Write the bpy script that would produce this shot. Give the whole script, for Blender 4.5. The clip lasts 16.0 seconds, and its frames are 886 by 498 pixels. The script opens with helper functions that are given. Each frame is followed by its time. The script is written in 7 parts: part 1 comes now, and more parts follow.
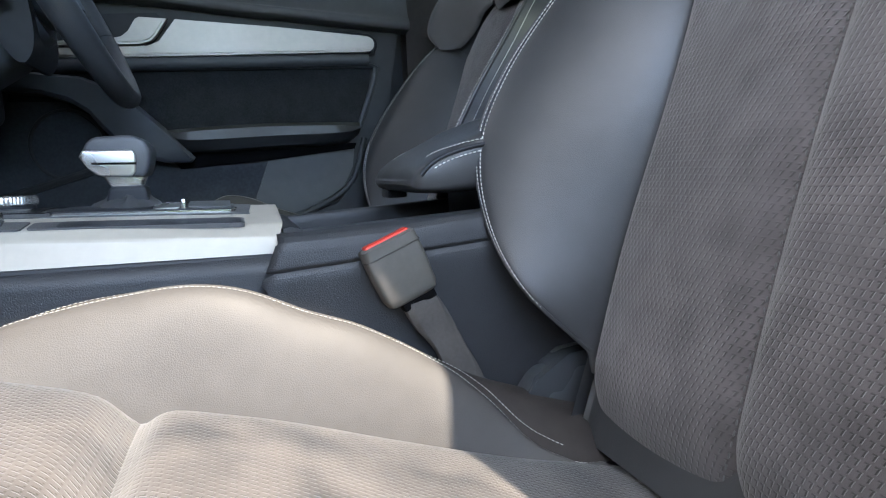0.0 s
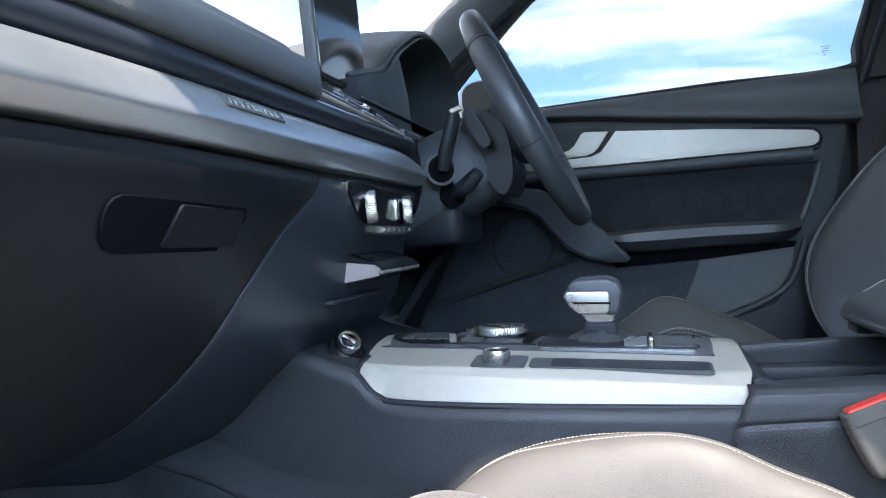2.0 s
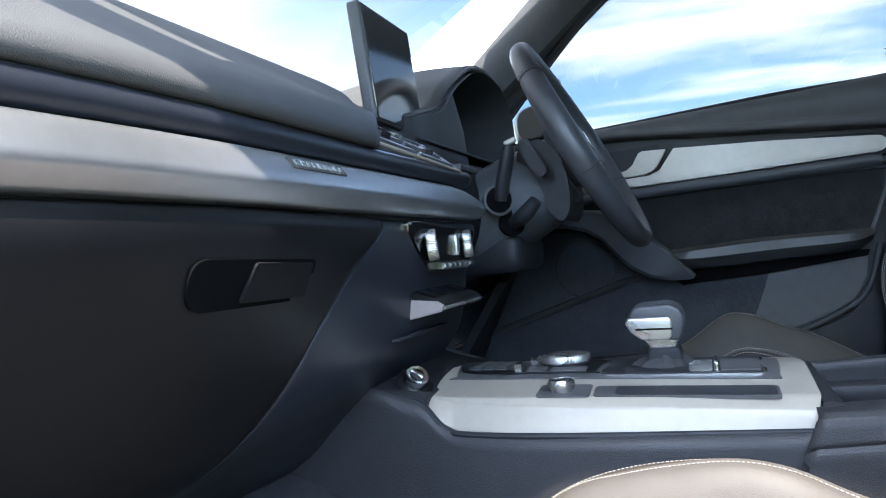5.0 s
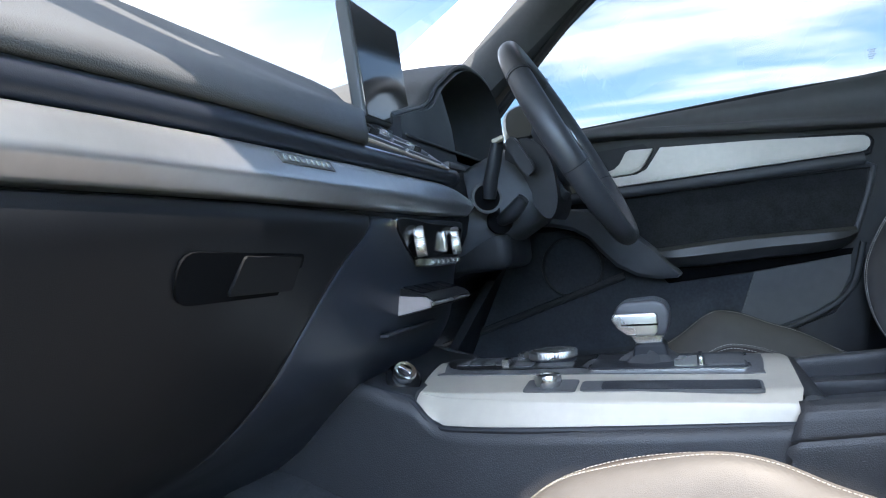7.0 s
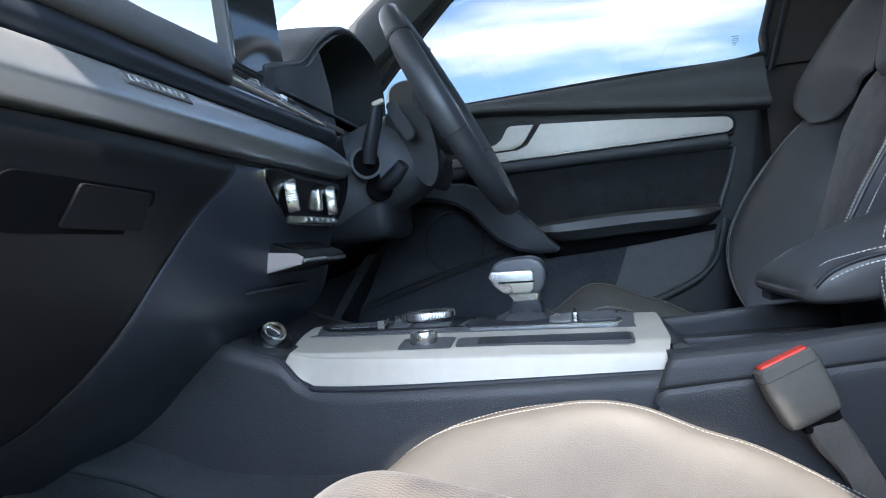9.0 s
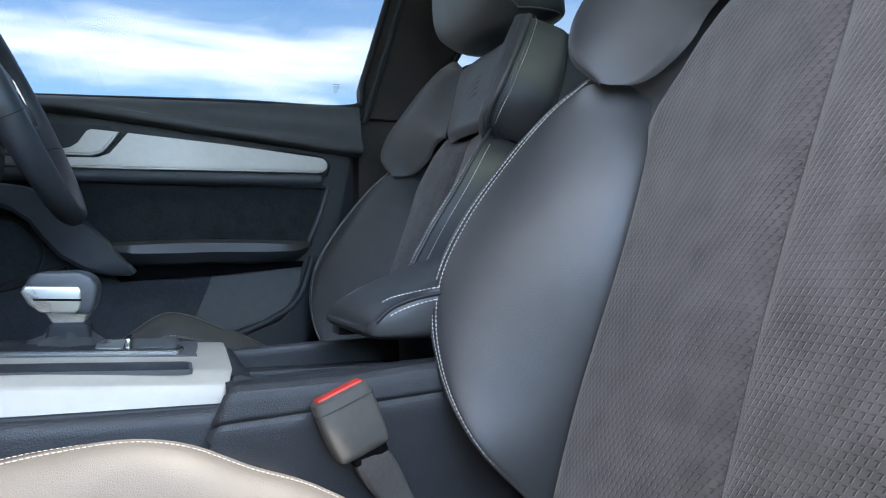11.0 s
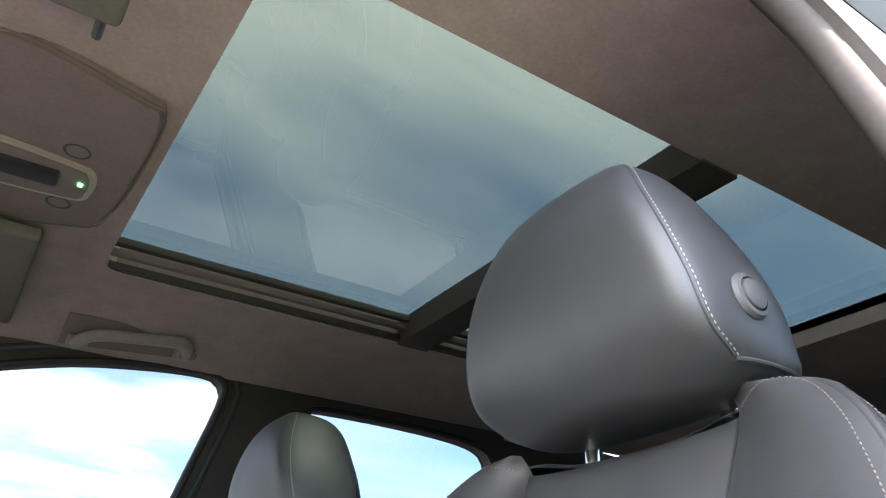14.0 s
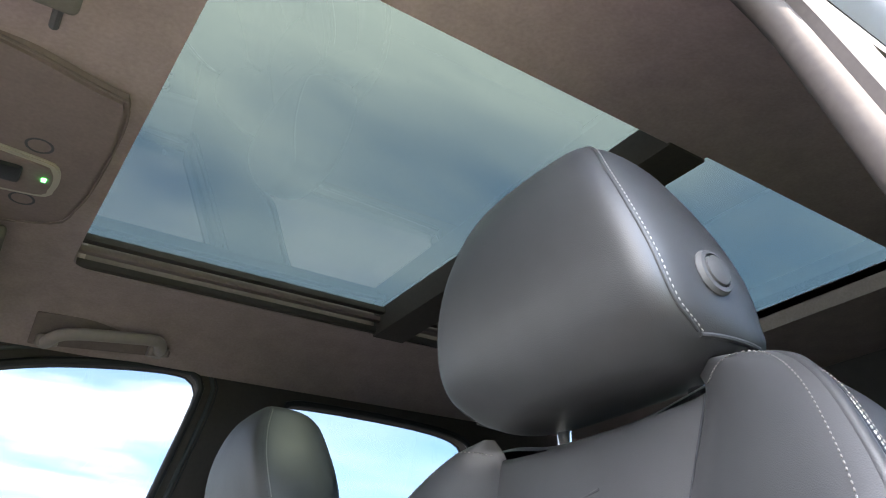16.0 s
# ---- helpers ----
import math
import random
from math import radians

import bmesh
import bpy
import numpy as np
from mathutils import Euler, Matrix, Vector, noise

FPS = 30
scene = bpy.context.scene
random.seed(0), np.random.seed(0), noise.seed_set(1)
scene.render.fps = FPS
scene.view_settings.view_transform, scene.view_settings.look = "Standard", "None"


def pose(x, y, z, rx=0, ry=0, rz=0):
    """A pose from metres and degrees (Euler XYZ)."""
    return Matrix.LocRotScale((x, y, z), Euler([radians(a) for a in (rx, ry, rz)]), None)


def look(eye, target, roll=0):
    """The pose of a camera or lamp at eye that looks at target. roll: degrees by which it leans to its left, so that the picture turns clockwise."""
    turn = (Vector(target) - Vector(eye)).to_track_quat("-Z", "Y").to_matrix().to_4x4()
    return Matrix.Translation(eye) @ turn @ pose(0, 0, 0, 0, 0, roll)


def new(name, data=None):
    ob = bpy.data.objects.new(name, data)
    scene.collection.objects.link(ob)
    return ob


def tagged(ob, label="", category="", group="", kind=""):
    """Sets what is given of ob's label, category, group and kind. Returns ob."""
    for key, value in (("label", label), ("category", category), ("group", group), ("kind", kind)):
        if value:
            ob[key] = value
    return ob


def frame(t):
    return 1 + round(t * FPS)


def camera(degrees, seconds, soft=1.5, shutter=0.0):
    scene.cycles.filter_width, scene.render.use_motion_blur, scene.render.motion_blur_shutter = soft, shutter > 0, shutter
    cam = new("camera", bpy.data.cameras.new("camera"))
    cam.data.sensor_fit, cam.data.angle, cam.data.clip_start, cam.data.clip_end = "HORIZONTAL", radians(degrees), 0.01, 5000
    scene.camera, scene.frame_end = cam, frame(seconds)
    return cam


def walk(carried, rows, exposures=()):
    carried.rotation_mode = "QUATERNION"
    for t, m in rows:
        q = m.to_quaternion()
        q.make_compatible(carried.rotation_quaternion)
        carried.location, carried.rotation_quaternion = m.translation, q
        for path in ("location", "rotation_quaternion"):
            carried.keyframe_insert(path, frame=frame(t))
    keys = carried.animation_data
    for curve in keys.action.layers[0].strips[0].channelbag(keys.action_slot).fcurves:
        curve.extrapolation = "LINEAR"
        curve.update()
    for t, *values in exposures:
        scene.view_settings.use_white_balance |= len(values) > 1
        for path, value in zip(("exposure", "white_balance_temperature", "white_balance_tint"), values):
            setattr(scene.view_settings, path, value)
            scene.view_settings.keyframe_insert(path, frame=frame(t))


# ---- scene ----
cam = camera(62.8, 16.0, soft=1.1)
METRES, EYE, TILT, LEAN, TURN = 0.70, 0.80, -6.0, 0.0, -16.0
ROWS = [
    (0.0, 0.0, 0.0, 0.0, 0.0, 0.0, -0.0),
    (0.5, -0.039, -0.0243, -0.011, 6.97, 0.08, -0.31),
    (1.0, -0.0747, -0.0431, 0.0351, 15.72, 1.34, -1.15),
    (1.5, -0.0776, -0.0702, 0.0766, 23.34, 2.22, -2.06),
    (2.0, -0.0738, -0.1037, 0.1205, 30.55, 3.65, -2.51),
    (2.5, -0.0517, -0.1306, 0.1546, 34.48, 4.15, -1.59),
    (3.0, -0.0404, -0.1385, 0.1647, 35.82, 4.59, -0.46),
    (3.5, -0.0414, -0.1299, 0.1628, 36.31, 4.91, 0.21),
    (6.0, -0.0475, -0.1398, 0.1382, 35.5, 5.0, -0.21),
    (6.5, -0.0414, -0.1414, 0.1401, 35.24, 5.01, -0.11),
    (7.0, -0.0418, -0.1373, 0.1374, 34.99, 5.04, -0.03),
    (7.5, -0.039, -0.1358, 0.1397, 34.75, 5.14, 0.18),
    (8.0, -0.0427, -0.1295, 0.1318, 34.45, 5.19, 0.38),
    (10.5, -0.0638, -0.0168, 0.0179, 2.02, 4.13, -1.94),
    (11.0, -0.026, -0.0047, 0.0675, -5.01, 7.97, -1.79),
    (11.5, 0.0184, -0.0079, 0.1529, -10.72, 12.9, -1.27),
    (12.0, 0.0392, -0.0263, 0.2383, -13.98, 18.56, -0.78),
    (12.5, 0.0534, -0.0585, 0.312, -15.94, 24.83, -0.95),
    (13.0, 0.0521, -0.0863, 0.3725, -16.62, 30.81, -1.57),
    (13.5, 0.0466, -0.0991, 0.4005, -17.41, 34.33, -1.38),
    (14.0, 0.0328, -0.1088, 0.41, -18.07, 36.71, -1.01),
    (14.5, 0.036, -0.1075, 0.4099, -18.46, 36.88, -0.66),
    (15.0, 0.0371, -0.1079, 0.4043, -18.7, 35.92, -0.25),
    (15.5, 0.0419, -0.1089, 0.401, -18.8, 35.83, 0.25),
    (16.0, 0.0485, -0.1048, 0.401, -18.71, 36.3, 0.96),
]
BASE = pose(0, -0.85, EYE, 0, 3, 0) @ pose(0, 0, 0, TILT, LEAN, TURN)
walk(cam, [(t, BASE @ pose(METRES * x, METRES * y, METRES * z, 90 + pitch, roll, yaw)) for t, x, y, z, yaw, pitch, roll in ROWS],
     exposures=[(0.0, 3.17, 6600, 9), (1.0, 3.15, 6450, 8), (2.0, 3.4, 6300, 10), (2.5, 3.25, 6350, 11), (3.0, 3.15, 6400, 11), (3.5, 3.12, 6400, 11), (6.0, 3.3, 6500, 10), (8.0, 3.27, 6500, 10), (10.5, 3.15, 6400, 8), (11.0, 3.14, 6350, 8), (11.5, 3.06, 6250, 7), (12.0, 3.2, 6600, 10), (12.5, 3.36, 6650, 10), (13.0, 3.66, 6850, 13), (13.5, 3.85, 7050, 15), (14.0, 3.9, 7050, 15), (16.0, 3.88, 6950, 14)])

# ---- sky and sun ----
world = bpy.data.worlds.new("sky")
scene.world = world
world.use_nodes = True
wn, wl = world.node_tree.nodes, world.node_tree.links
wn.clear()
SUN_TRAVEL = Vector((-0.30, 0.458, -0.825)).normalized()
sky = wn.new("ShaderNodeTexSky")
sky.sky_type, sky.sun_disc = "NISHITA", False
sky.sun_elevation = math.asin(-SUN_TRAVEL.z)
sky.sun_rotation = math.atan2(-SUN_TRAVEL.x, -SUN_TRAVEL.y)
wtc = wn.new("ShaderNodeTexCoord")
wsep = wn.new("ShaderNodeSeparateXYZ")
wl.new(wtc.outputs["Generated"], wsep.inputs[0])
# clouds lie on a flat layer overhead: direction divided by its height
wz = wn.new("ShaderNodeMath"); wz.operation = "ADD"; wz.inputs[1].default_value = 0.16
wl.new(wsep.outputs["Z"], wz.inputs[0])
wmax = wn.new("ShaderNodeMath"); wmax.operation = "MAXIMUM"; wmax.inputs[1].default_value = 0.05
wl.new(wz.outputs[0], wmax.inputs[0])
wdiv = []
for ax in "XY":
    d = wn.new("ShaderNodeMath"); d.operation = "DIVIDE"
    wl.new(wsep.outputs[ax], d.inputs[0]); wl.new(wmax.outputs[0], d.inputs[1])
    wdiv.append(d)
wcmb = wn.new("ShaderNodeCombineXYZ")
wl.new(wdiv[0].outputs[0], wcmb.inputs[0]); wl.new(wdiv[1].outputs[0], wcmb.inputs[1])
wmap = wn.new("ShaderNodeMapping")
wmap.inputs["Rotation"].default_value = (0, 0, radians(-24))
wmap.inputs["Scale"].default_value = (0.75, 1.9, 1.0)
wmap.inputs["Location"].default_value = (1.3, 0.4, 0)
wl.new(wcmb.outputs[0], wmap.inputs[0])
wno = wn.new("ShaderNodeTexNoise")
wno.inputs["Scale"].default_value, wno.inputs["Detail"].default_value = 1.05, 7.0
wno.inputs["Roughness"].default_value, wno.inputs["Distortion"].default_value = 0.55, 0.35
wl.new(wmap.outputs[0], wno.inputs["Vector"])
# the layer thins to a faint veil overhead
wveil = wn.new("ShaderNodeMapRange")
wveil.inputs["From Min"].default_value, wveil.inputs["From Max"].default_value = 0.36, 0.54
wveil.inputs["To Min"].default_value, wveil.inputs["To Max"].default_value = 1.0, 0.20
wl.new(wsep.outputs["Z"], wveil.inputs["Value"])
wramp = wn.new("ShaderNodeValToRGB")
wramp.color_ramp.elements[0].position, wramp.color_ramp.elements[1].position = 0.46, 0.64
wl.new(wno.outputs["Fac"], wramp.inputs[0])
wmix = wn.new("ShaderNodeMixRGB")
CLOUD = 8.0
wmix.inputs[2].default_value = (CLOUD, CLOUD * 1.0, CLOUD * 1.02, 1)
wtint = wn.new("ShaderNodeMixRGB"); wtint.blend_type = "MULTIPLY"; wtint.inputs[0].default_value = 1.0
wtint.inputs[2].default_value = (0.78, 1.0, 1.16, 1)
wl.new(sky.outputs[0], wtint.inputs[1])
wamt = wn.new("ShaderNodeMath"); wamt.operation = "MULTIPLY"
wl.new(wramp.outputs[0], wamt.inputs[0]); wl.new(wveil.outputs[0], wamt.inputs[1])
# a bank of cloud stands over the road ahead of the car
wbank = wn.new("ShaderNodeMapRange")
wbank.inputs["From Min"].default_value, wbank.inputs["From Max"].default_value = -0.22, -0.60
wl.new(wsep.outputs["X"], wbank.inputs["Value"])
wall_ = wn.new("ShaderNodeMath"); wall_.operation = "MAXIMUM"
wpatch = wn.new("ShaderNodeMapRange")
wpatch.inputs["From Min"].default_value, wpatch.inputs["From Max"].default_value = 0.34, 0.60
wpatch.inputs["To Min"].default_value, wpatch.inputs["To Max"].default_value = 0.45, 1.0
wl.new(wno.outputs["Fac"], wpatch.inputs["Value"])
wbroken = wn.new("ShaderNodeMath"); wbroken.operation = "MULTIPLY"
wl.new(wbank.outputs[0], wbroken.inputs[0]); wl.new(wpatch.outputs[0], wbroken.inputs[1])
wl.new(wamt.outputs[0], wall_.inputs[0]); wl.new(wbroken.outputs[0], wall_.inputs[1])
# clear blue towards the rear quarter
wrear = wn.new("ShaderNodeMapRange")
wrear.inputs["From Min"].default_value, wrear.inputs["From Max"].default_value = 0.22, 0.44
wrear.inputs["To Min"].default_value, wrear.inputs["To Max"].default_value = 1.0, 0.12
wl.new(wsep.outputs["X"], wrear.inputs["Value"])
wcut = wn.new("ShaderNodeMath"); wcut.operation = "MULTIPLY"
wl.new(wall_.outputs[0], wcut.inputs[0]); wl.new(wrear.outputs[0], wcut.inputs[1])
# thin high haze that thickens overhead, faintly streaked
whaze = wn.new("ShaderNodeMapRange")
whaze.inputs["From Min"].default_value, whaze.inputs["From Max"].default_value = 0.38, 0.85
whaze.inputs["To Min"].default_value, whaze.inputs["To Max"].default_value = 0.15, 0.66
wl.new(wsep.outputs["Z"], whaze.inputs["Value"])
wstreak = wn.new("ShaderNodeMapRange")
wstreak.inputs["From Min"].default_value, wstreak.inputs["From Max"].default_value = 0.34, 0.66
wstreak.inputs["To Min"].default_value, wstreak.inputs["To Max"].default_value = 0.12, 1.78
wl.new(wno.outputs["Fac"], wstreak.inputs["Value"])
whs = wn.new("ShaderNodeMath"); whs.operation = "MULTIPLY"
wl.new(whaze.outputs[0], whs.inputs[0]); wl.new(wstreak.outputs[0], whs.inputs[1])
wtot = wn.new("ShaderNodeMath"); wtot.operation = "MAXIMUM"
wl.new(wcut.outputs[0], wtot.inputs[0]); wl.new(whs.outputs[0], wtot.inputs[1])
wl.new(wtot.outputs[0], wmix.inputs[0]); wl.new(wtint.outputs[0], wmix.inputs[1])
wbg = wn.new("ShaderNodeBackground")
wbg.inputs["Strength"].default_value = 0.145
wl.new(wmix.outputs[0], wbg.inputs[0])
wout = wn.new("ShaderNodeOutputWorld")
wl.new(wbg.outputs[0], wout.inputs[0])

sun = new("sun", bpy.data.lights.new("sun", "SUN"))
sun.data.energy, sun.data.angle, sun.data.color = 2.3, radians(0.6), (1.0, 0.90, 0.78)
sun.matrix_world = look((0, 0, 0), SUN_TRAVEL) @ Matrix.Translation((0, 0, 8))


# ---- materials ----
def material(name, color, rough=0.5, metal=0.0, vary=0.15, scale=60.0, bump=0.0, bump_scale=400.0, coat=0.0, sheen=0.0, spec=0.5, kind="noise", stain=0.1, emb=0.58):
    m = bpy.data.materials.new(name)
    m.use_nodes = True
    n, l = m.node_tree.nodes, m.node_tree.links
    b = n["Principled BSDF"]
    tc = n.new("ShaderNodeTexCoord")
    src = tc.outputs["UV"] if kind in ("emboss", "grainuv") else tc.outputs["Object"]
    fine = n.new("ShaderNodeTexNoise"); fine.inputs["Scale"].default_value = scale; fine.inputs["Detail"].default_value = 4
    wide = n.new("ShaderNodeTexNoise"); wide.inputs["Scale"].default_value = scale / 9; wide.inputs["Detail"].default_value = 3
    l.new(tc.outputs["Object"], fine.inputs["Vector"]); l.new(tc.outputs["Object"], wide.inputs["Vector"])
    add = n.new("ShaderNodeMixRGB"); add.inputs[0].default_value = 0.5
    l.new(fine.outputs["Fac"], add.inputs[1]); l.new(wide.outputs["Fac"], add.inputs[2])
    ramp = n.new("ShaderNodeValToRGB")
    ramp.color_ramp.elements[0].position, ramp.color_ramp.elements[1].position = 0.35, 0.65
    ramp.color_ramp.elements[0].color = (*[c * (1 - vary) for c in color], 1)
    ramp.color_ramp.elements[1].color = (*[min(1, c * (1 + vary)) for c in color], 1)
    l.new(add.outputs[0], ramp.inputs[0])
    l.new(ramp.outputs[0], b.inputs["Base Color"])
    rr = n.new("ShaderNodeMapRange")
    rr.inputs["From Min"].default_value, rr.inputs["From Max"].default_value = 0.3, 0.7
    rr.inputs["To Min"].default_value, rr.inputs["To Max"].default_value = max(0.02, rough - stain), min(1, rough + stain)
    l.new(wide.outputs["Fac"], rr.inputs["Value"]); l.new(rr.outputs[0], b.inputs["Roughness"])
    b.inputs["Metallic"].default_value = metal
    b.inputs["Coat Weight"].default_value = coat
    b.inputs["Coat Roughness"].default_value = 0.08
    b.inputs["Sheen Weight"].default_value = sheen
    b.inputs["Specular IOR Level"].default_value = spec
    if bump:
        bp = n.new("ShaderNodeBump"); bp.inputs["Strength"].default_value = bump; bp.inputs["Distance"].default_value = 0.0016 if kind == "emboss" else 0.001
        if kind == "leather":
            v = n.new("ShaderNodeTexVoronoi"); v.inputs["Scale"].default_value = bump_scale; v.feature = "DISTANCE_TO_EDGE"
            l.new(src, v.inputs["Vector"])
            p = n.new("ShaderNodeMath"); p.operation = "MINIMUM"; p.inputs[1].default_value = 0.25
            l.new(v.outputs["Distance"], p.inputs[0]); l.new(p.outputs[0], bp.inputs["Height"])
        elif kind == "emboss":
            # small overlapping scales in offset rows, pressed into the suede
            def mth(op, x, y=None, z=None):
                q = n.new("ShaderNodeMath"); q.operation = op
                for i_, val in enumerate((x, y, z)):
                    if val is None:
                        continue
                    if isinstance(val, (int, float)):
                        q.inputs[i_].default_value = val
                    else:
                        l.new(val, q.inputs[i_])
                return q.outputs[0]
            sp = n.new("ShaderNodeSeparateXYZ"); l.new(src, sp.inputs[0])
            vv = mth("DIVIDE", sp.outputs["Y"], 0.0058)
            row = mth("FLOOR", vv)
            fy = mth("FRACT", vv)
            uu = mth("ADD", mth("DIVIDE", sp.outputs["X"], 0.0064), mth("MULTIPLY", row, 0.5))
            fx = mth("FRACT", mth("ADD", uu, mth("MULTIPLY", fy, 0.38)))

            def ramp01(x, start, steep):
                return mth("MINIMUM", mth("MAXIMUM", mth("MULTIPLY", mth("SUBTRACT", x, start), steep), 0.0), 1.0)
            # each mark is a pressed hook: a slanting stroke with a short bar at its head
            stroke = mth("MULTIPLY", mth("MULTIPLY", ramp01(fx, 0.08, 9.0), ramp01(fx, 0.40, -9.0)), mth("MULTIPLY", ramp01(fy, 0.10, 7.0), ramp01(fy, 0.90, -7.0)))
            bar = mth("MULTIPLY", mth("MULTIPLY", ramp01(fy, 0.66, 10.0), ramp01(fy, 0.94, -10.0)), mth("MULTIPLY", ramp01(fx, 0.05, 8.0), ramp01(fx, 0.75, -4.0)))
            high = mth("SUBTRACT", 1.0, mth("MINIMUM", mth("MAXIMUM", stroke, mth("MULTIPLY", bar, 0.8)), 1.0))
            nz = n.new("ShaderNodeTexNoise"); nz.inputs["Scale"].default_value = 900
            l.new(src, nz.inputs["Vector"])
            mx = n.new("ShaderNodeMixRGB"); mx.inputs[0].default_value = 0.2
            l.new(high, mx.inputs[1]); l.new(nz.outputs["Fac"], mx.inputs[2])
            # the pattern is worn smooth in places; shade in its marks is painted darker
            worn = n.new("ShaderNodeTexNoise"); worn.inputs["Scale"].default_value = 9; worn.inputs["Detail"].default_value = 2
            l.new(src, worn.inputs["Vector"])
            wr = n.new("ShaderNodeMapRange"); wr.inputs["From Min"].default_value = 0.38; wr.inputs["From Max"].default_value = 0.62
            wr.inputs["To Min"].default_value, wr.inputs["To Max"].default_value = 0.42, 1.0
            l.new(worn.outputs["Fac"], wr.inputs["Value"])
            hm = n.new("ShaderNodeMath"); hm.operation = "MULTIPLY"
            l.new(mx.outputs[0], hm.inputs[0]); l.new(wr.outputs[0], hm.inputs[1])
            l.new(hm.outputs[0], bp.inputs["Height"])
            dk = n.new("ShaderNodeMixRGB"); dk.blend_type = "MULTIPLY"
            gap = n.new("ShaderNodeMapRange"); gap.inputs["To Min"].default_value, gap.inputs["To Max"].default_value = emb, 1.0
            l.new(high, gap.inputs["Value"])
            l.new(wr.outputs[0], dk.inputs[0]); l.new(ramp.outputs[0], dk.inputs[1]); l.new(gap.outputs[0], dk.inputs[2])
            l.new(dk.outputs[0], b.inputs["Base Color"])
        else:
            nz = n.new("ShaderNodeTexNoise"); nz.inputs["Scale"].default_value = bump_scale; nz.inputs["Detail"].default_value = 3
            l.new(src, nz.inputs["Vector"]); l.new(nz.outputs["Fac"], bp.inputs["Height"])
        l.new(bp.outputs[0], b.inputs["Normal"])
    return m


LEATHER = material("black_leather", (0.0388, 0.0402, 0.0434), 0.47, vary=0.10, scale=40, bump=0.20, bump_scale=620, kind="leather", spec=0.64)
# LEATHER again but matt, with warm sunlight painted into its colour
LITLEATHER = material("lit_cushion_leather", (0.062, 0.0585, 0.0565), 0.56, vary=0.12, scale=30, bump=0.30, bump_scale=560, kind="leather", spec=0.28)
SIDEHIDE = material("dark_brown_hide", (0.036, 0.031, 0.029), 0.75, vary=0.2, scale=40, bump=0.3, bump_scale=900, kind="leather", spec=0.2)
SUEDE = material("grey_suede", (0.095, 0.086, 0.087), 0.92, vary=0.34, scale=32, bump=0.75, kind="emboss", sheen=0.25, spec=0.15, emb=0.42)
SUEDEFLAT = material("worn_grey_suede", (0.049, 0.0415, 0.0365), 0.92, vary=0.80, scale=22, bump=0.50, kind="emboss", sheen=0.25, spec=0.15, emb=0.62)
SOFT = material("soft_black_plastic", (0.064, 0.070, 0.082), 0.46, vary=0.08, scale=50, bump=0.35, bump_scale=520, kind="leather", spec=0.32)
DASH = material("grained_dash_skin", (0.053, 0.056, 0.060), 0.60, vary=0.10, scale=40, bump=0.5, bump_scale=500, kind="leather")
# same plastic as STACKSKIN, with the footwell's shade put into its colour
GLOVEBOX = material("smooth_plastic_shaded", (0.0058, 0.0064, 0.0078), 0.38, vary=0.08, scale=50, bump=0.2, bump_scale=1200, spec=0.26)
GREYPLASTIC = material("dark_grey_plastic", (0.074, 0.076, 0.080), 0.48, vary=0.10, scale=50, bump=0.25, bump_scale=1200)
GLOSSBAND = material("gloss_navy_black", (0.0150, 0.0180, 0.0250), 0.32, vary=0.1, scale=50, bump=0.1, bump_scale=1200, stain=0.06, spec=0.45)
# for black parts, and for plates that stand in for shade
DEEP = material("matt_black_and_shade", (0.0040, 0.0042, 0.0050), 0.8, vary=0.1, spec=0.05)
FLAP = material("handle_plastic", (0.009, 0.0093, 0.0105), 0.5, vary=0.08, scale=50, bump=0.2, bump_scale=1200, spec=0.10)
# lighter copy of the GLOVEBOX plastic, for the better lit stack
STACKSKIN = material("smooth_plastic_lit", (0.0168, 0.0212, 0.0305), 0.38, vary=0.08, scale=50, bump=0.2, bump_scale=1200, spec=0.50)
HANDLE = material("grey_handle_plastic", (0.30, 0.258, 0.248), 0.55, vary=0.08, scale=80, bump=0.2, bump_scale=1200)
BLACK = material("black_plastic", (0.025, 0.027, 0.032), 0.45, vary=0.1, bump=0.15, bump_scale=1500, spec=0.2)
GLOSS = material("gloss_black", (0.006, 0.006, 0.007), 0.18, vary=0.1, stain=0.05, spec=0.25)
DISPLAY = material("dark_display_glass", (0.030, 0.029, 0.029), 0.10, vary=0.1, coat=0.7, stain=0.03)
STRIP = material("dark_brushed_aluminium", (0.60, 0.625, 0.66), 0.36, metal=0.92, vary=0.05, scale=80, bump=0.08, bump_scale=2000, stain=0.05)
SILVER = material("brushed_aluminium", (0.40, 0.368, 0.312), 0.40, metal=0.15, vary=0.05, scale=80, bump=0.08, bump_scale=2000, stain=0.05)
KNOB = material("satin_knob_metal", (0.60, 0.595, 0.58), 0.27, metal=0.9, vary=0.04, stain=0.05)
CHROME = material("chrome", (0.78, 0.78, 0.78), 0.14, metal=1.0, vary=0.03, stain=0.05)
TUNNEL = material("grey_tunnel_carpet", (0.026, 0.028, 0.032), 0.9, vary=0.2, scale=200, bump=0.6, bump_scale=900, spec=0.15)
FLANK = material("coarse_grained_black_trim", (0.0220, 0.0235, 0.0275), 0.46, vary=0.10, scale=50, bump=0.50, bump_scale=420, kind="leather", spec=0.45)
CARPET = material("black_carpet", (0.024, 0.026, 0.029), 0.95, vary=0.3, scale=300, bump=0.8, bump_scale=800, spec=0.1)
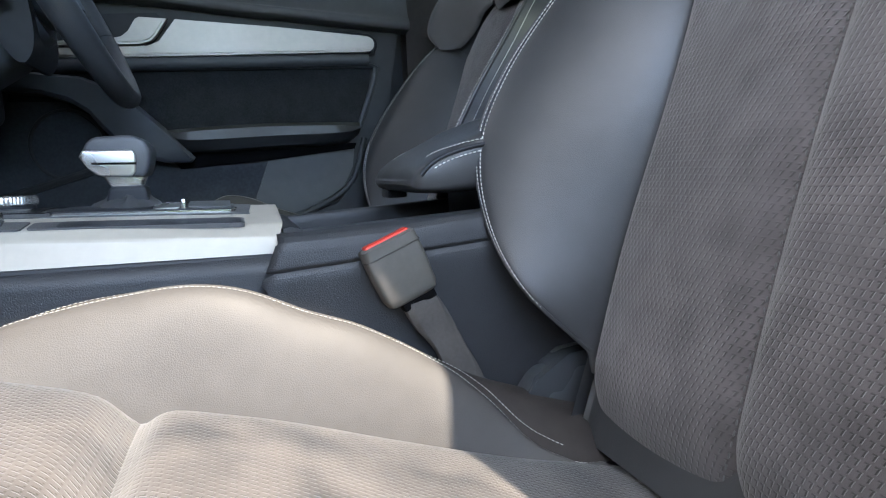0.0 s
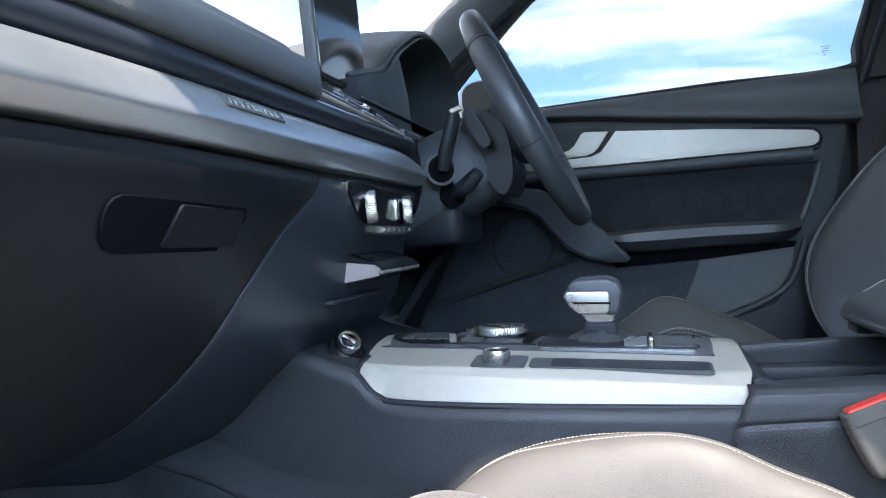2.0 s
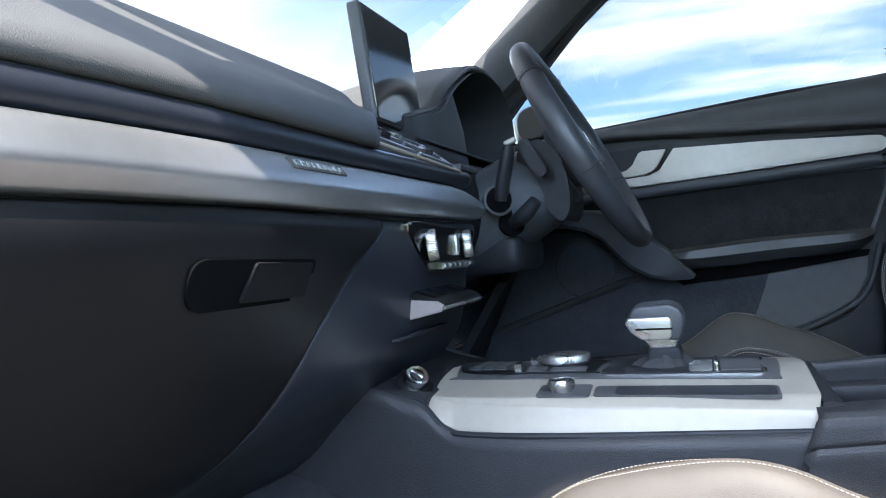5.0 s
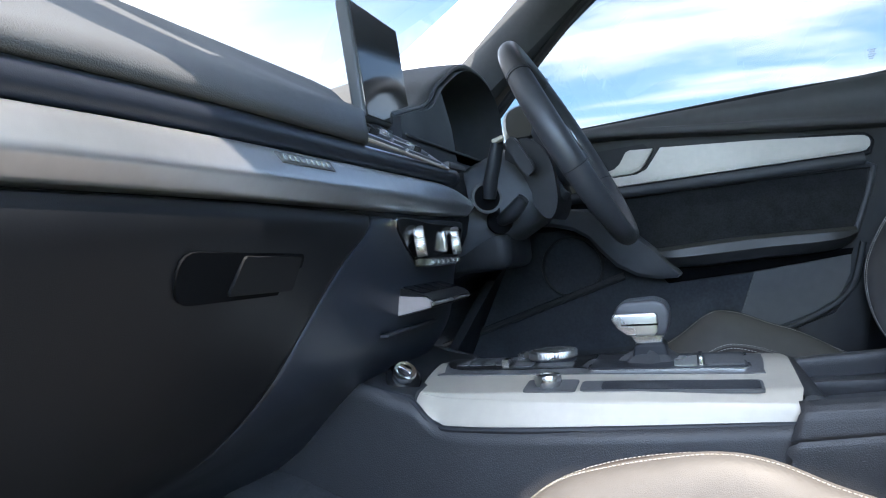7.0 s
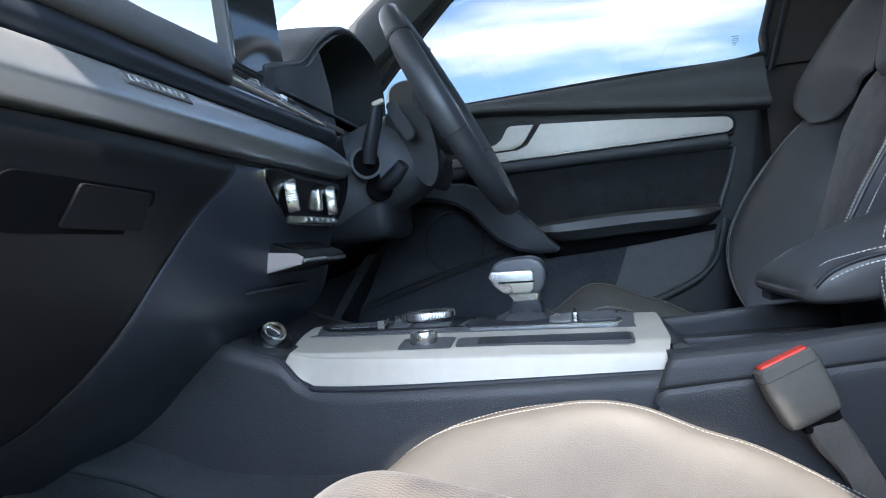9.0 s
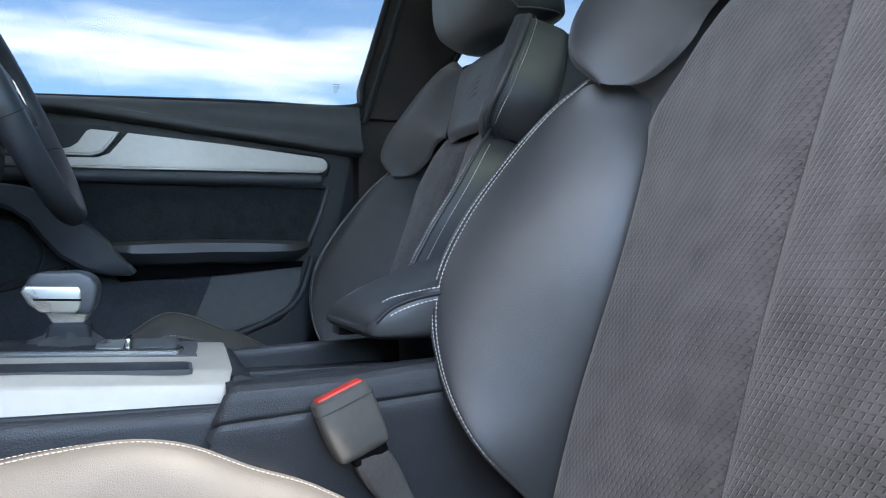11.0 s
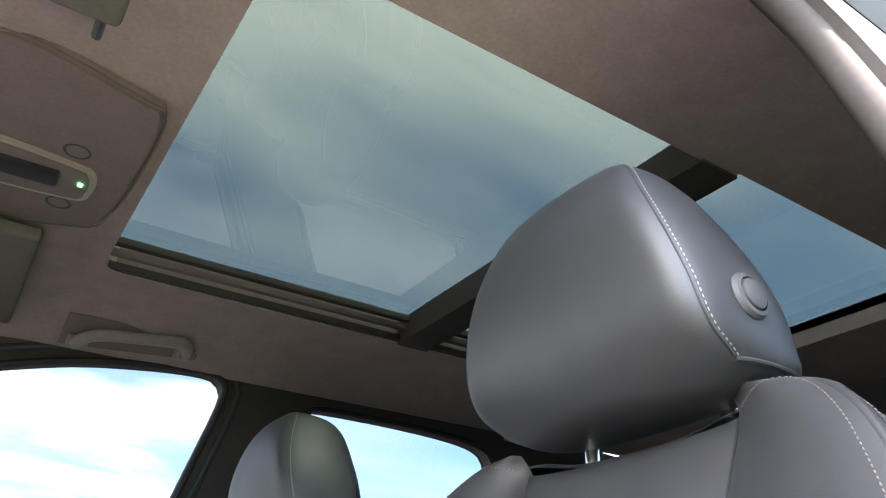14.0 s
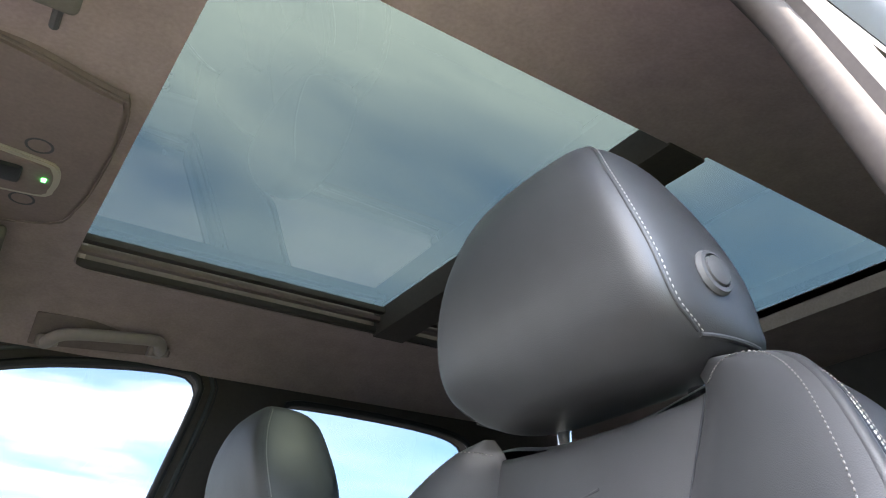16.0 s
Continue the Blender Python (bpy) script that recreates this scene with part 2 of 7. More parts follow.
# carpet colour raised to paint in light that the driver's side lacks
LITCARPET = material("brightened_door_carpet", (0.050, 0.055, 0.064), 0.9, vary=0.2, scale=200, bump=0.5, bump_scale=900, spec=0.15)
VENTGREY = material("satin_grey_vent_plastic", (0.15, 0.16, 0.175), 0.40, vary=0.08, scale=60, bump=0.15, bump_scale=1200, spec=0.5)
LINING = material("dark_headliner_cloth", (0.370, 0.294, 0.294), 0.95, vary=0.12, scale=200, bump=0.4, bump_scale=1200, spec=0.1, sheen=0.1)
LIGHTVISOR = material("grey_visor_cloth", (0.16, 0.15, 0.135), 0.9, vary=0.08, scale=200, bump=0.3, bump_scale=1200, spec=0.1)
# lining colour darkened as painted shade; also the brown sunroof rails
RECESS = material("shaded_lining_and_rail_cloth", (0.215, 0.172, 0.168), 0.95, vary=0.1, scale=200, bump=0.3, bump_scale=1200, spec=0.1)
PILLARGREY = material("grey_pillar_trim", (0.062, 0.069, 0.077), 0.75, vary=0.08, scale=120, bump=0.25, bump_scale=1200, spec=0.25)
PILLAR = material("dark_pillar_trim", (0.060, 0.053, 0.051), 0.85, vary=0.1, scale=120, bump=0.25, bump_scale=1200, spec=0.2)
THREAD = material("white_thread", (0.60, 0.59, 0.56), 0.8, vary=0.08, scale=500)
PALETHREAD = material("pale_grey_thread", (0.34, 0.33, 0.31), 0.85, vary=0.1, scale=500)
SEAMTHREAD = material("dull_grey_thread", (0.19, 0.18, 0.17), 0.85, vary=0.1, scale=500)
DARKTHREAD = material("grey_thread", (0.10, 0.10, 0.10), 0.85, vary=0.1, scale=500)
RIMHIDE = material("dark_perforated_leather", (0.046, 0.049, 0.056), 0.38, vary=0.1, scale=80, bump=0.5, bump_scale=420, kind="leather", spec=0.6)
RECLINER = material("pale_grey_plastic", (0.045, 0.050, 0.056), 0.28, vary=0.1, scale=50, bump=0.25, bump_scale=1200)
RED = material("red_plastic", (0.62, 0.035, 0.018), 0.45, vary=0.08, scale=200)
WEB = material("dark_belt_sleeve", (0.065, 0.060, 0.056), 0.8, vary=0.15, scale=300, bump=0.5, bump_scale=1500)
BUCKLE = material("grey_buckle_plastic", (0.085, 0.080, 0.072), 0.6, vary=0.1, scale=120, bump=0.3, bump_scale=1800)
GRAVEL = material("pale_gravel", (0.175, 0.165, 0.150), 0.95, vary=0.40, scale=6, bump=0.6, bump_scale=40)
PAINT = material("white_body_paint", (0.7, 0.7, 0.7), 0.3, vary=0.02, coat=0.8, stain=0.03)
ROOFEDGE = material("grey_roof_edge_trim", (0.055, 0.050, 0.050), 0.6, vary=0.06, scale=60, bump=0.15, bump_scale=1200, spec=0.3)
MIRRORPAINT = material("grey_body_paint", (0.075, 0.083, 0.088), 0.3, vary=0.03, coat=0.6, stain=0.03)
LEAFAGE = material("dark_hedge_leaves", (0.040, 0.058, 0.022), 0.6, vary=0.5, scale=25, bump=1.0, bump_scale=30)
DOORTRIM = material("black_door_trim", (0.034, 0.036, 0.039), 0.50, vary=0.1, scale=60, bump=0.3, bump_scale=900, spec=0.3)
DOORSTRIP = material("pale_brushed_aluminium", (0.45, 0.425, 0.385), 0.42, metal=0.3, vary=0.05, scale=80, bump=0.08, bump_scale=2000, stain=0.05)
GRASS = material("green_grass", (0.085, 0.115, 0.040), 0.8, vary=0.4, scale=8, bump=1.0, bump_scale=60)
GREEN = bpy.data.materials.new("green_indicator")
GREEN.use_nodes = True
GREEN.node_tree.nodes["Principled BSDF"].inputs["Emission Color"].default_value = (0.05, 1, 0.15, 1)
GREEN.node_tree.nodes["Principled BSDF"].inputs["Emission Strength"].default_value = 1.2


def glass(name, color, mirror=0.06):
    m = bpy.data.materials.new(name)
    m.use_nodes = True
    n, l = m.node_tree.nodes, m.node_tree.links
    n.clear()
    out = n.new("ShaderNodeOutputMaterial")
    tr = n.new("ShaderNodeBsdfTransparent"); tr.inputs[0].default_value = (*color, 1)
    gl = n.new("ShaderNodeBsdfGlossy"); gl.inputs["Roughness"].default_value = 0.0
    lw = n.new("ShaderNodeLayerWeight"); lw.inputs["Blend"].default_value = 0.5
    pw = n.new("ShaderNodeMath"); pw.operation = "POWER"; pw.inputs[1].default_value = 4.0
    ad = n.new("ShaderNodeMath"); ad.operation = "MULTIPLY_ADD"; ad.inputs[1].default_value = 0.9; ad.inputs[2].default_value = mirror
    l.new(lw.outputs["Facing"], pw.inputs[0]); l.new(pw.outputs[0], ad.inputs[0])
    mx = n.new("ShaderNodeMixShader")
    l.new(ad.outputs[0], mx.inputs[0]); l.new(tr.outputs[0], mx.inputs[1]); l.new(gl.outputs[0], mx.inputs[2])
    l.new(mx.outputs[0], out.inputs[0])
    return m


# side and screen panes are darkened to hold back the sky's brightness
CLEAR = glass("darkened_side_glass", (0.113, 0.127, 0.135), 0.03)
SCREENGLASS = glass("darkened_screen_glass", (0.178, 0.192, 0.200), 0.03)
ROOFGLASS = glass("tinted_roof_glass", (0.0282, 0.0372, 0.0330), 0.100)

# ---- mesh helpers ----
YC = -0.05  # centre plane of the car


def link(name, verts, faces, mat, parent=None, label="", smooth=True, uv=None):
    me = bpy.data.meshes.new(name)
    me.from_pydata([tuple(v) for v in verts], [], faces)
    me.materials.append(mat)
    if uv is not None:
        lay = me.uv_layers.new(name="UVMap")
        for lp in me.loops:
            lay.data[lp.index].uv = uv[lp.vertex_index]
    me.validate()
    me.update()
    if smooth:
        me.shade_smooth()
    ob = new(name, me)
    if parent is not None:
        ob.parent = parent
    if label:
        tagged(ob, label)
    return ob


def part(name, bm, mat, parent, label="", smooth=True):
    bmesh.ops.recalc_face_normals(bm, faces=bm.faces)
    me = bpy.data.meshes.new(name)
    bm.to_mesh(me)
    bm.free()
    me.materials.append(mat)
    if smooth:
        me.shade_smooth()
        me.set_sharp_from_angle(angle=radians(38))
    ob = new(name, me)
    if parent is not None:
        ob.parent = parent
    if label:
        tagged(ob, label)
    return ob


def thing(name, label, category, group="", kind="", at=(0, 0, 0)):
    ob = new(name)
    ob.empty_display_size = 0.05
    ob.location = at
    return tagged(ob, label, category, group, kind)


def grid(name, fn, nu, nv, mat, parent, label="", uvfn=None, thick=0.0):
    """A sheet fn(u, v) for u and v from 0 to 1, given a thickness against its normal when asked."""
    pts, uv = [], []
    for j in range(nv + 1):
        for i in range(nu + 1):
            u, v = i / nu, j / nv
            pts.append(Vector(fn(u, v)))
            uv.append(uvfn(u, v) if uvfn else (u, v))
    w = nu + 1
    faces = [(j * w + i, j * w + i + 1, (j + 1) * w + i + 1, (j + 1) * w + i) for j in range(nv) for i in range(nu)]
    ob = link(name, pts, faces, mat, parent, label, uv=uv)
    if thick:
        md = ob.modifiers.new("thickness", "SOLIDIFY")
        md.thickness, md.offset = thick, 0
    return ob


def loft(sections, cap=True, closed=True):
    """A bmesh skin over a row of sections with as many points each."""
    bm = bmesh.new()
    rings = [[bm.verts.new(p) for p in s] for s in sections]
    n = len(sections[0])
    for a, b in zip(rings, rings[1:]):
        for i in range(n if closed else n - 1):
            k = (i + 1) % n
            bm.faces.new((a[i], a[k], b[k], b[i]))
    if cap and closed:
        bm.faces.new(rings[0][::-1])
        bm.faces.new(rings[-1])
    return bm


def box(lo, hi, bevel=0.004, segs=2):
    bm = bmesh.new()
    bmesh.ops.create_cube(bm, size=1)
    for v in bm.verts:
        v.co = Vector([(lo[i] + hi[i]) / 2 + v.co[i] * (hi[i] - lo[i]) for i in range(3)])
    if bevel:
        bmesh.ops.bevel(bm, geom=bm.edges[:], offset=bevel, segments=segs, affect="EDGES", profile=0.6)
    return bm


def prism(outline, direction, bevel=0.0, segs=2):
    """A plate: a flat outline of 3D points pushed along a vector."""
    bm = bmesh.new()
    a = [bm.verts.new(p) for p in outline]
    f = bm.faces.new(a)
    r = bmesh.ops.extrude_face_region(bm, geom=[f])
    moved = [g for g in r["geom"] if isinstance(g, bmesh.types.BMVert)]
    bmesh.ops.translate(bm, verts=moved, vec=Vector(direction))
    if bevel:
        ring = [e for e in bm.edges if all(v in moved for v in e.verts)]
        bmesh.ops.bevel(bm, geom=ring, offset=bevel, segments=segs, affect="EDGES")
    return bm


def spline(points, n, closed=False):
    """n points evenly along a smooth curve through the given ones."""
    p = [Vector(q) for q in points]
    m = len(p)
    fine = []
    last = m if closed else m - 1
    for i in range(last):
        a, b, c, d = (p[(i - 1) % m], p[i], p[(i + 1) % m], p[(i + 2) % m]) if closed else (p[max(i - 1, 0)], p[i], p[i + 1], p[min(i + 2, m - 1)])
        for k in range(16):
            t = k / 16
            fine.append(0.5 * (2 * b + (c - a) * t + (2 * a - 5 * b + 4 * c - d) * t * t + (3 * b - a - 3 * c + d) * t ** 3))
    fine.append(p[0] if closed else p[-1])
    run = [0.0]
    for a, b in zip(fine, fine[1:]):
        run.append(run[-1] + (b - a).length)
    out = []
    k = 0
    cnt = n if closed else n - 1
    for i in range(n):
        w = run[-1] * i / cnt
        while k < len(run) - 2 and run[k + 1] < w:
            k += 1
        f = (w - run[k]) / max(1e-9, run[k + 1] - run[k])
        out.append(fine[k].lerp(fine[k + 1], min(1, max(0, f))))
    return out


def curve1(keys, x):
    """A smooth number from (place, value) keys."""
    if x <= keys[0][0]:
        return keys[0][1]
    for i in range(len(keys) - 1):
        (x0, y0), (x1, y1) = keys[i], keys[i + 1]
        if x <= x1:
            s0 = (y1 - keys[i - 1][1]) / (x1 - keys[i - 1][0]) if i > 0 else (y1 - y0) / (x1 - x0)
            s1 = (keys[i + 2][1] - y0) / (keys[i + 2][0] - x0) if i + 2 < len(keys) else (y1 - y0) / (x1 - x0)
            h = x1 - x0
            t = (x - x0) / h
            return (2 * t ** 3 - 3 * t * t + 1) * y0 + (t ** 3 - 2 * t * t + t) * h * s0 + (-2 * t ** 3 + 3 * t * t) * y1 + (t ** 3 - t * t) * h * s1
    return keys[-1][1]


def tube(points, radius, sides=10, closed=False, flat=1.0, up=(0, 0, 1)):
    """A round or flattened bar along a row of points; radius may be a function of 0 to 1."""
    p = [Vector(q) for q in points]
    n = len(p)
    rings = []
    for i in range(n):
        a, b = (p[(i - 1) % n], p[(i + 1) % n]) if closed else (p[max(i - 1, 0)], p[min(i + 1, n - 1)])
        d = (b - a).normalized()
        side = d.cross(Vector(up))
        side = side.normalized() if side.length > 1e-5 else Vector((1, 0, 0))
        top = side.cross(d)
        r = radius(i / max(1, n - 1)) if callable(radius) else radius
        rings.append([p[i] + side * math.cos(2 * math.pi * k / sides) * r + top * math.sin(2 * math.pi * k / sides) * r * flat for k in range(sides)])
    if closed:
        rings.append(rings[0])
        bm = loft(rings, cap=False)
        bmesh.ops.remove_doubles(bm, verts=bm.verts[:], dist=1e-6)
        return bm
    return loft(rings)


def disc(centre, axis, profile, sides=32):
    """A turned piece: profile is rows of (radius, height along the axis)."""
    ax = Vector(axis).normalized()
    u = ax.orthogonal().normalized()
    w = ax.cross(u)
    c = Vector(centre)
    rings = [[c + ax * h + (u * math.cos(2 * math.pi * k / sides) + w * math.sin(2 * math.pi * k / sides)) * r for k in range(sides)] for r, h in profile]
    return loft(rings)


def nest(ob, holder):
    """Makes a part the sub-part of another part."""
    ob.parent = holder
    ob.matrix_parent_inverse = Matrix.Identity(4)
    return ob


def stitches(name, points, parent, pitch=0.0046, length=0.0033, radius=0.0006, mat=None):
    """A row of thread stitches along a curve, in one mesh."""
    p = [Vector(q) for q in points]
    total = sum((b - a).length for a, b in zip(p, p[1:]))
    n = max(2, int(total / pitch))
    q = spline(p, n * 2)
    verts, faces = [], []
    for i in range(0, len(q) - 1, 2):
        a, b = q[i], q[i + 1]
        d = (b - a)
        if d.length < 1e-6:
            continue
        d.normalize()
        m = (a + b) / 2
        s = d.orthogonal().normalized()
        w = d.cross(s)
        k0 = len(verts)
        for e, r in ((-0.5, 0.45), (-0.3, 1.0), (0.3, 1.0), (0.5, 0.45)):
            for c in range(6):
                g = math.pi * c / 3
                verts.append(m + d * e * length + (s * math.cos(g) + w * math.sin(g)) * radius * r)
        for j in range(3):
            for c in range(6):
                faces.append((k0 + j * 6 + c, k0 + j * 6 + (c + 1) % 6, k0 + j * 6 + 6 + (c + 1) % 6, k0 + j * 6 + 6 + c))
        faces.append(tuple(k0 + c for c in range(6))[::-1]); faces.append(tuple(k0 + 18 + c for c in range(6)))
    return link(name, verts, faces, mat or THREAD, parent, "" if mat else "pale contrast stitching")


def edge_fall(u, v, wu, wv, depth, one_u=False, one_v=False):
    """How far a padded panel sinks towards its seams; far edges left out with one_u or one_v."""
    eu, ev = (u if one_u else min(u, 1 - u)), (v if one_v else min(v, 1 - v))
    return depth * (math.exp(-(eu / wu) ** 1.5) + (1 - math.exp(-(eu / wu) ** 1.5)) * math.exp(-(ev / wv) ** 1.5))


def holed(outline, holes, lift, thick, mat, name, parent=None, label="", axis=1):
    """A wall with openings: outline and holes are (a, b) loops, lift(a, b) gives the 3D point."""
    bm = bmesh.new()
    for loop in [outline] + holes:
        vs = [bm.verts.new((a, b, 0)) for a, b in loop]
        for i in range(len(vs)):
            bm.edges.new((vs[i], vs[(i + 1) % len(vs)]))
    bmesh.ops.triangle_fill(bm, use_beauty=True, edges=bm.edges[:])
    front = {v: bm.verts.new(lift(v.co.x, v.co.y)) for v in bm.verts[:]}
    back = {v: bm.verts.new(Vector(lift(v.co.x, v.co.y)) + Vector(thick)) for v in front}
    old_faces, old_edges = bm.faces[:], bm.edges[:]
    for f in old_faces:
        bm.faces.new([front[v] for v in f.verts])
        bm.faces.new([back[v] for v in f.verts][::-1])
    for e in old_edges:
        if len(e.link_faces) == 1:
            a, b = e.verts
            bm.faces.new((front[a], front[b], back[b], back[a]))
    bmesh.ops.delete(bm, geom=list(front), context="VERTS")
    return part(name, bm, mat, parent, label)


# ---- ground and shell of the car ----
g = grid("ground", lambda u, v: ((u - 0.5) * 4000, (v - 0.5) * 4000, -0.02 + 0.02 * math.sin(37 * u) * math.sin(29 * v)), 60, 60, GRAVEL, None)
tagged(g, "pale gravel ground around the parked car", "ground", kind="structure")
vg = grid("grass_verge", lambda u, v: (-30 + 60 * u, -2.0 - 17 * v, 0.05 + 0.03 * math.sin(50 * u) * math.sin(21 * v) - 0.04 * (1 - min(1, v * 20))), 80, 40, GRASS, None)
tagged(vg, "green grass verge beside the gravel", "grass", kind="structure")
# unseen hedge, added along the verge beyond the open door to block low sky
def hedge_fn(u, v):
    x = -14 + 28 * u
    a = math.pi * v
    lump = 0.16 * math.sin(3.1 * x + 4 * v) * math.sin(1.7 * x + 9 * v) + 0.10 * math.sin(7.3 * x + 13 * v)
    return (x, -6.5 + (0.75 + lump) * math.cos(a), (1.7 + 0.8 * lump) * math.sin(a) ** 0.55 - 0.1)


hg = grid("hedge", hedge_fn, 240, 40, LEAFAGE, None)
tagged(hg, "unseen dark green hedge added to block low sky", "hedge", kind="stuff")
fl = part("floor", box((-1.3, YC - 0.80, 0.36), (2.3, YC + 0.85, 0.40), 0.0), CARPET, None)
tagged(fl, "black carpeted cabin floor", "floor", kind="structure")


def side_y(z):
    """Inner face of the driver-side wall by height."""
    return 0.715 if z <= 1.17 else 0.715 - (z - 1.17) * 0.27


def win_loop(points, n=48):
    return [(p.x, p.y) for p in spline([(a, b, 0) for a, b in points], n, closed=True)]


FRONT_WIN = win_loop([(0.365, 1.185), (0.10, 1.178), (-0.24, 1.165), (-0.47, 1.158), (-0.49, 1.175), (-0.36, 1.30), (-0.21, 1.425), (-0.05, 1.520), (0.14, 1.580), (0.30, 1.605), (0.425, 1.612), (0.462, 1.598), (0.468, 1.565), (0.435, 1.43), (0.385, 1.24)], 120)
REAR_WIN = win_loop([(0.60, 1.20), (0.615, 1.35), (0.645, 1.52), (0.665, 1.565), (0.70, 1.582), (0.95, 1.580), (1.13, 1.565), (1.19, 1.53), (1.20, 1.45), (1.16, 1.25), (1.12, 1.21)], 80)
wall_out = [(-0.75, 1.165), (2.0, 1.165), (1.95, 1.45), (1.7, 1.60), (0.9, 1.648), (0.3, 1.648), (0.0, 1.61), (-0.19, 1.52), (-0.42, 1.34), (-0.62, 1.18)]
w = holed(wall_out, [FRONT_WIN, REAR_WIN], lambda a, b: (a, side_y(b), b), (0, 0.045, 0), PILLAR, "wall_driver_side")
tagged(w, "dark trimmed pillars and roof rail around the side windows", "wall", kind="structure")
for ob_name, loop in (("window_1", FRONT_WIN), ("window_2", REAR_WIN)):
    bm = bmesh.new()
    bm.faces.new([bm.verts.new((a, side_y(b) + 0.035, b)) for a, b in [(c[0], c[1]) for c in loop]])
    ob = part(ob_name, bm, CLEAR, None, smooth=False)
    tagged(ob, "car side window glass darkened to dim the sky", "window", kind="structure")
    ob.visible_shadow = False
    seal = part("window_seal", tube([(a, side_y(b) - 0.004, b) for a, b in loop], 0.008, 8, closed=True, up=(0, 1, 0)), BLACK, ob)
def offset_loop(loop, d):
    n = len(loop)
    out = []
    for i in range(n):
        (x0, z0), (x1, z1) = loop[i - 1], loop[(i + 1) % n]
        tx, tz = x1 - x0, z1 - z0
        le = math.hypot(tx, tz)
        out.append((loop[i][0] + tz / le * d, loop[i][1] - tx / le * d))
    return out


area_ = sum(FRONT_WIN[i - 1][0] * FRONT_WIN[i][1] - FRONT_WIN[i][0] * FRONT_WIN[i - 1][1] for i in range(len(FRONT_WIN)))
for nm_, off_, rad_, mat_ in (("door_frame_edge", 0.027, 0.0048, PILLARGREY), ("door_gap", 0.036, 0.0020, BLACK)):
    lp_ = offset_loop(FRONT_WIN, off_ if area_ > 0 else -off_)
    run_ = [(a, b) for a, b in lp_ if b > 1.19 and a > -0.2]
    run_.sort(key=lambda q: math.atan2(q[1] - 1.25, q[0] - 0.1))
    lean_ = (run_[6][0] - run_[2][0]) / (run_[6][1] - run_[2][1])
    run_ = [(run_[2][0] - lean_ * (run_[2][1] - 1.155), 1.155)] + run_[2:]
    part(nm_, tube([(a, side_y(b) - 0.003, b) for a, b in run_], rad_, 10, up=(0, 1, 0)), mat_, bpy.data.objects["window_1"], "grey door frame edge" if mat_ is PILLARGREY else "")
lw = part("wall_driver_lower", box((-1.3, 0.79, 0.30), (2.3, 0.83, 1.168), 0.0), BLACK, None)
tagged(lw, "dark lower body side behind the door trim", "wall", kind="structure")
bp = part("trim_b_pillar", prism([(0.385, 0.735, 0.42), (0.385, 0.735, 1.165), (0.60, 0.735, 1.165), (0.66, 0.735, 0.42)], (0, 0.05, 0)), PILLAR, None)
tagged(bp, "dark plastic middle pillar lining", "pillar trim", kind="structure")
rd = part("wall_rear_door", box((0.62, 0.742, 0.42), (1.95, 0.785, 1.166), 0.0), SOFT, None)
tagged(rd, "black rear door trim", "wall", kind="structure")
# near side: pillars and rail round the open door
near = lambda y: 2 * YC - y
NEAR_OPEN = [(0.42, 0.52), (0.36, 0.46), (-0.50, 0.46), (-0.60, 0.52), (-0.70, 0.80), (-0.68, 1.05), (-0.60, 1.19), (-0.47, 1.315), (-0.33, 1.445), (-0.15, 1.500), (-0.03, 1.520), (0.06, 1.558), (0.13, 1.604), (0.30, 1.622), (0.405, 1.612), (0.462, 1.580), (0.498, 1.52), (0.488, 1.43), (0.445, 1.20), (0.43, 0.90)]
near_out = [(-1.3, 0.40), (2.0, 0.40), (2.0, 1.165), (1.95, 1.45), (1.7, 1.60), (0.9, 1.665), (0.3, 1.665), (0.0, 1.655), (-0.19, 1.60), (-0.42, 1.44), (-0.68, 1.24), (-1.3, 1.02)]
w = holed(near_out, [win_loop(NEAR_OPEN, 140), REAR_WIN], lambda a, b: (a, near(side_y(b)), b), (0, -0.018, 0), PILLAR, "wall_passenger_side")
tagged(w, "body pillars and sill round the open front door", "wall", kind="structure")
part("door_seal", tube([(a, near(side_y(b)) + 0.005, b) for a, b in win_loop(NEAR_OPEN, 140)], 0.014, 10, closed=True, up=(0, 1, 0)), PILLAR, w, "grey cloth-covered door seal")

# roof with the two sunroof openings
SR1 = (0.150, 0.745)
SR2 = (0.814, 1.46)
SRY = (-0.437, 0.300)
SRY_REAR = -0.446
ZR = 1.672


def rounded(x0, x1, y0, y1, r, n=6):
    out = []
    for cx, cy, a0 in ((x1 - r, y1 - r, 0), (x0 + r, y1 - r, 90), (x0 + r, y0 + r, 180), (x1 - r, y0 + r, 270)):
        for k in range(n + 1):
            a = radians(a0 + 90 * k / n)
            out.append((cx + r * math.cos(a), cy + r * math.sin(a)))
    return out


def roof_z(x, y):
    """The headliner: flat over the middle, curving down to the side rails and to the windscreen."""
    side = max(0.0, abs(y - YC) - 0.42)
    front = max(0.0, 0.10 - x)
    return ZR - 1.15 * side ** 2 * 1.2 - 0.62 * front ** 2


E_IN = 0.64


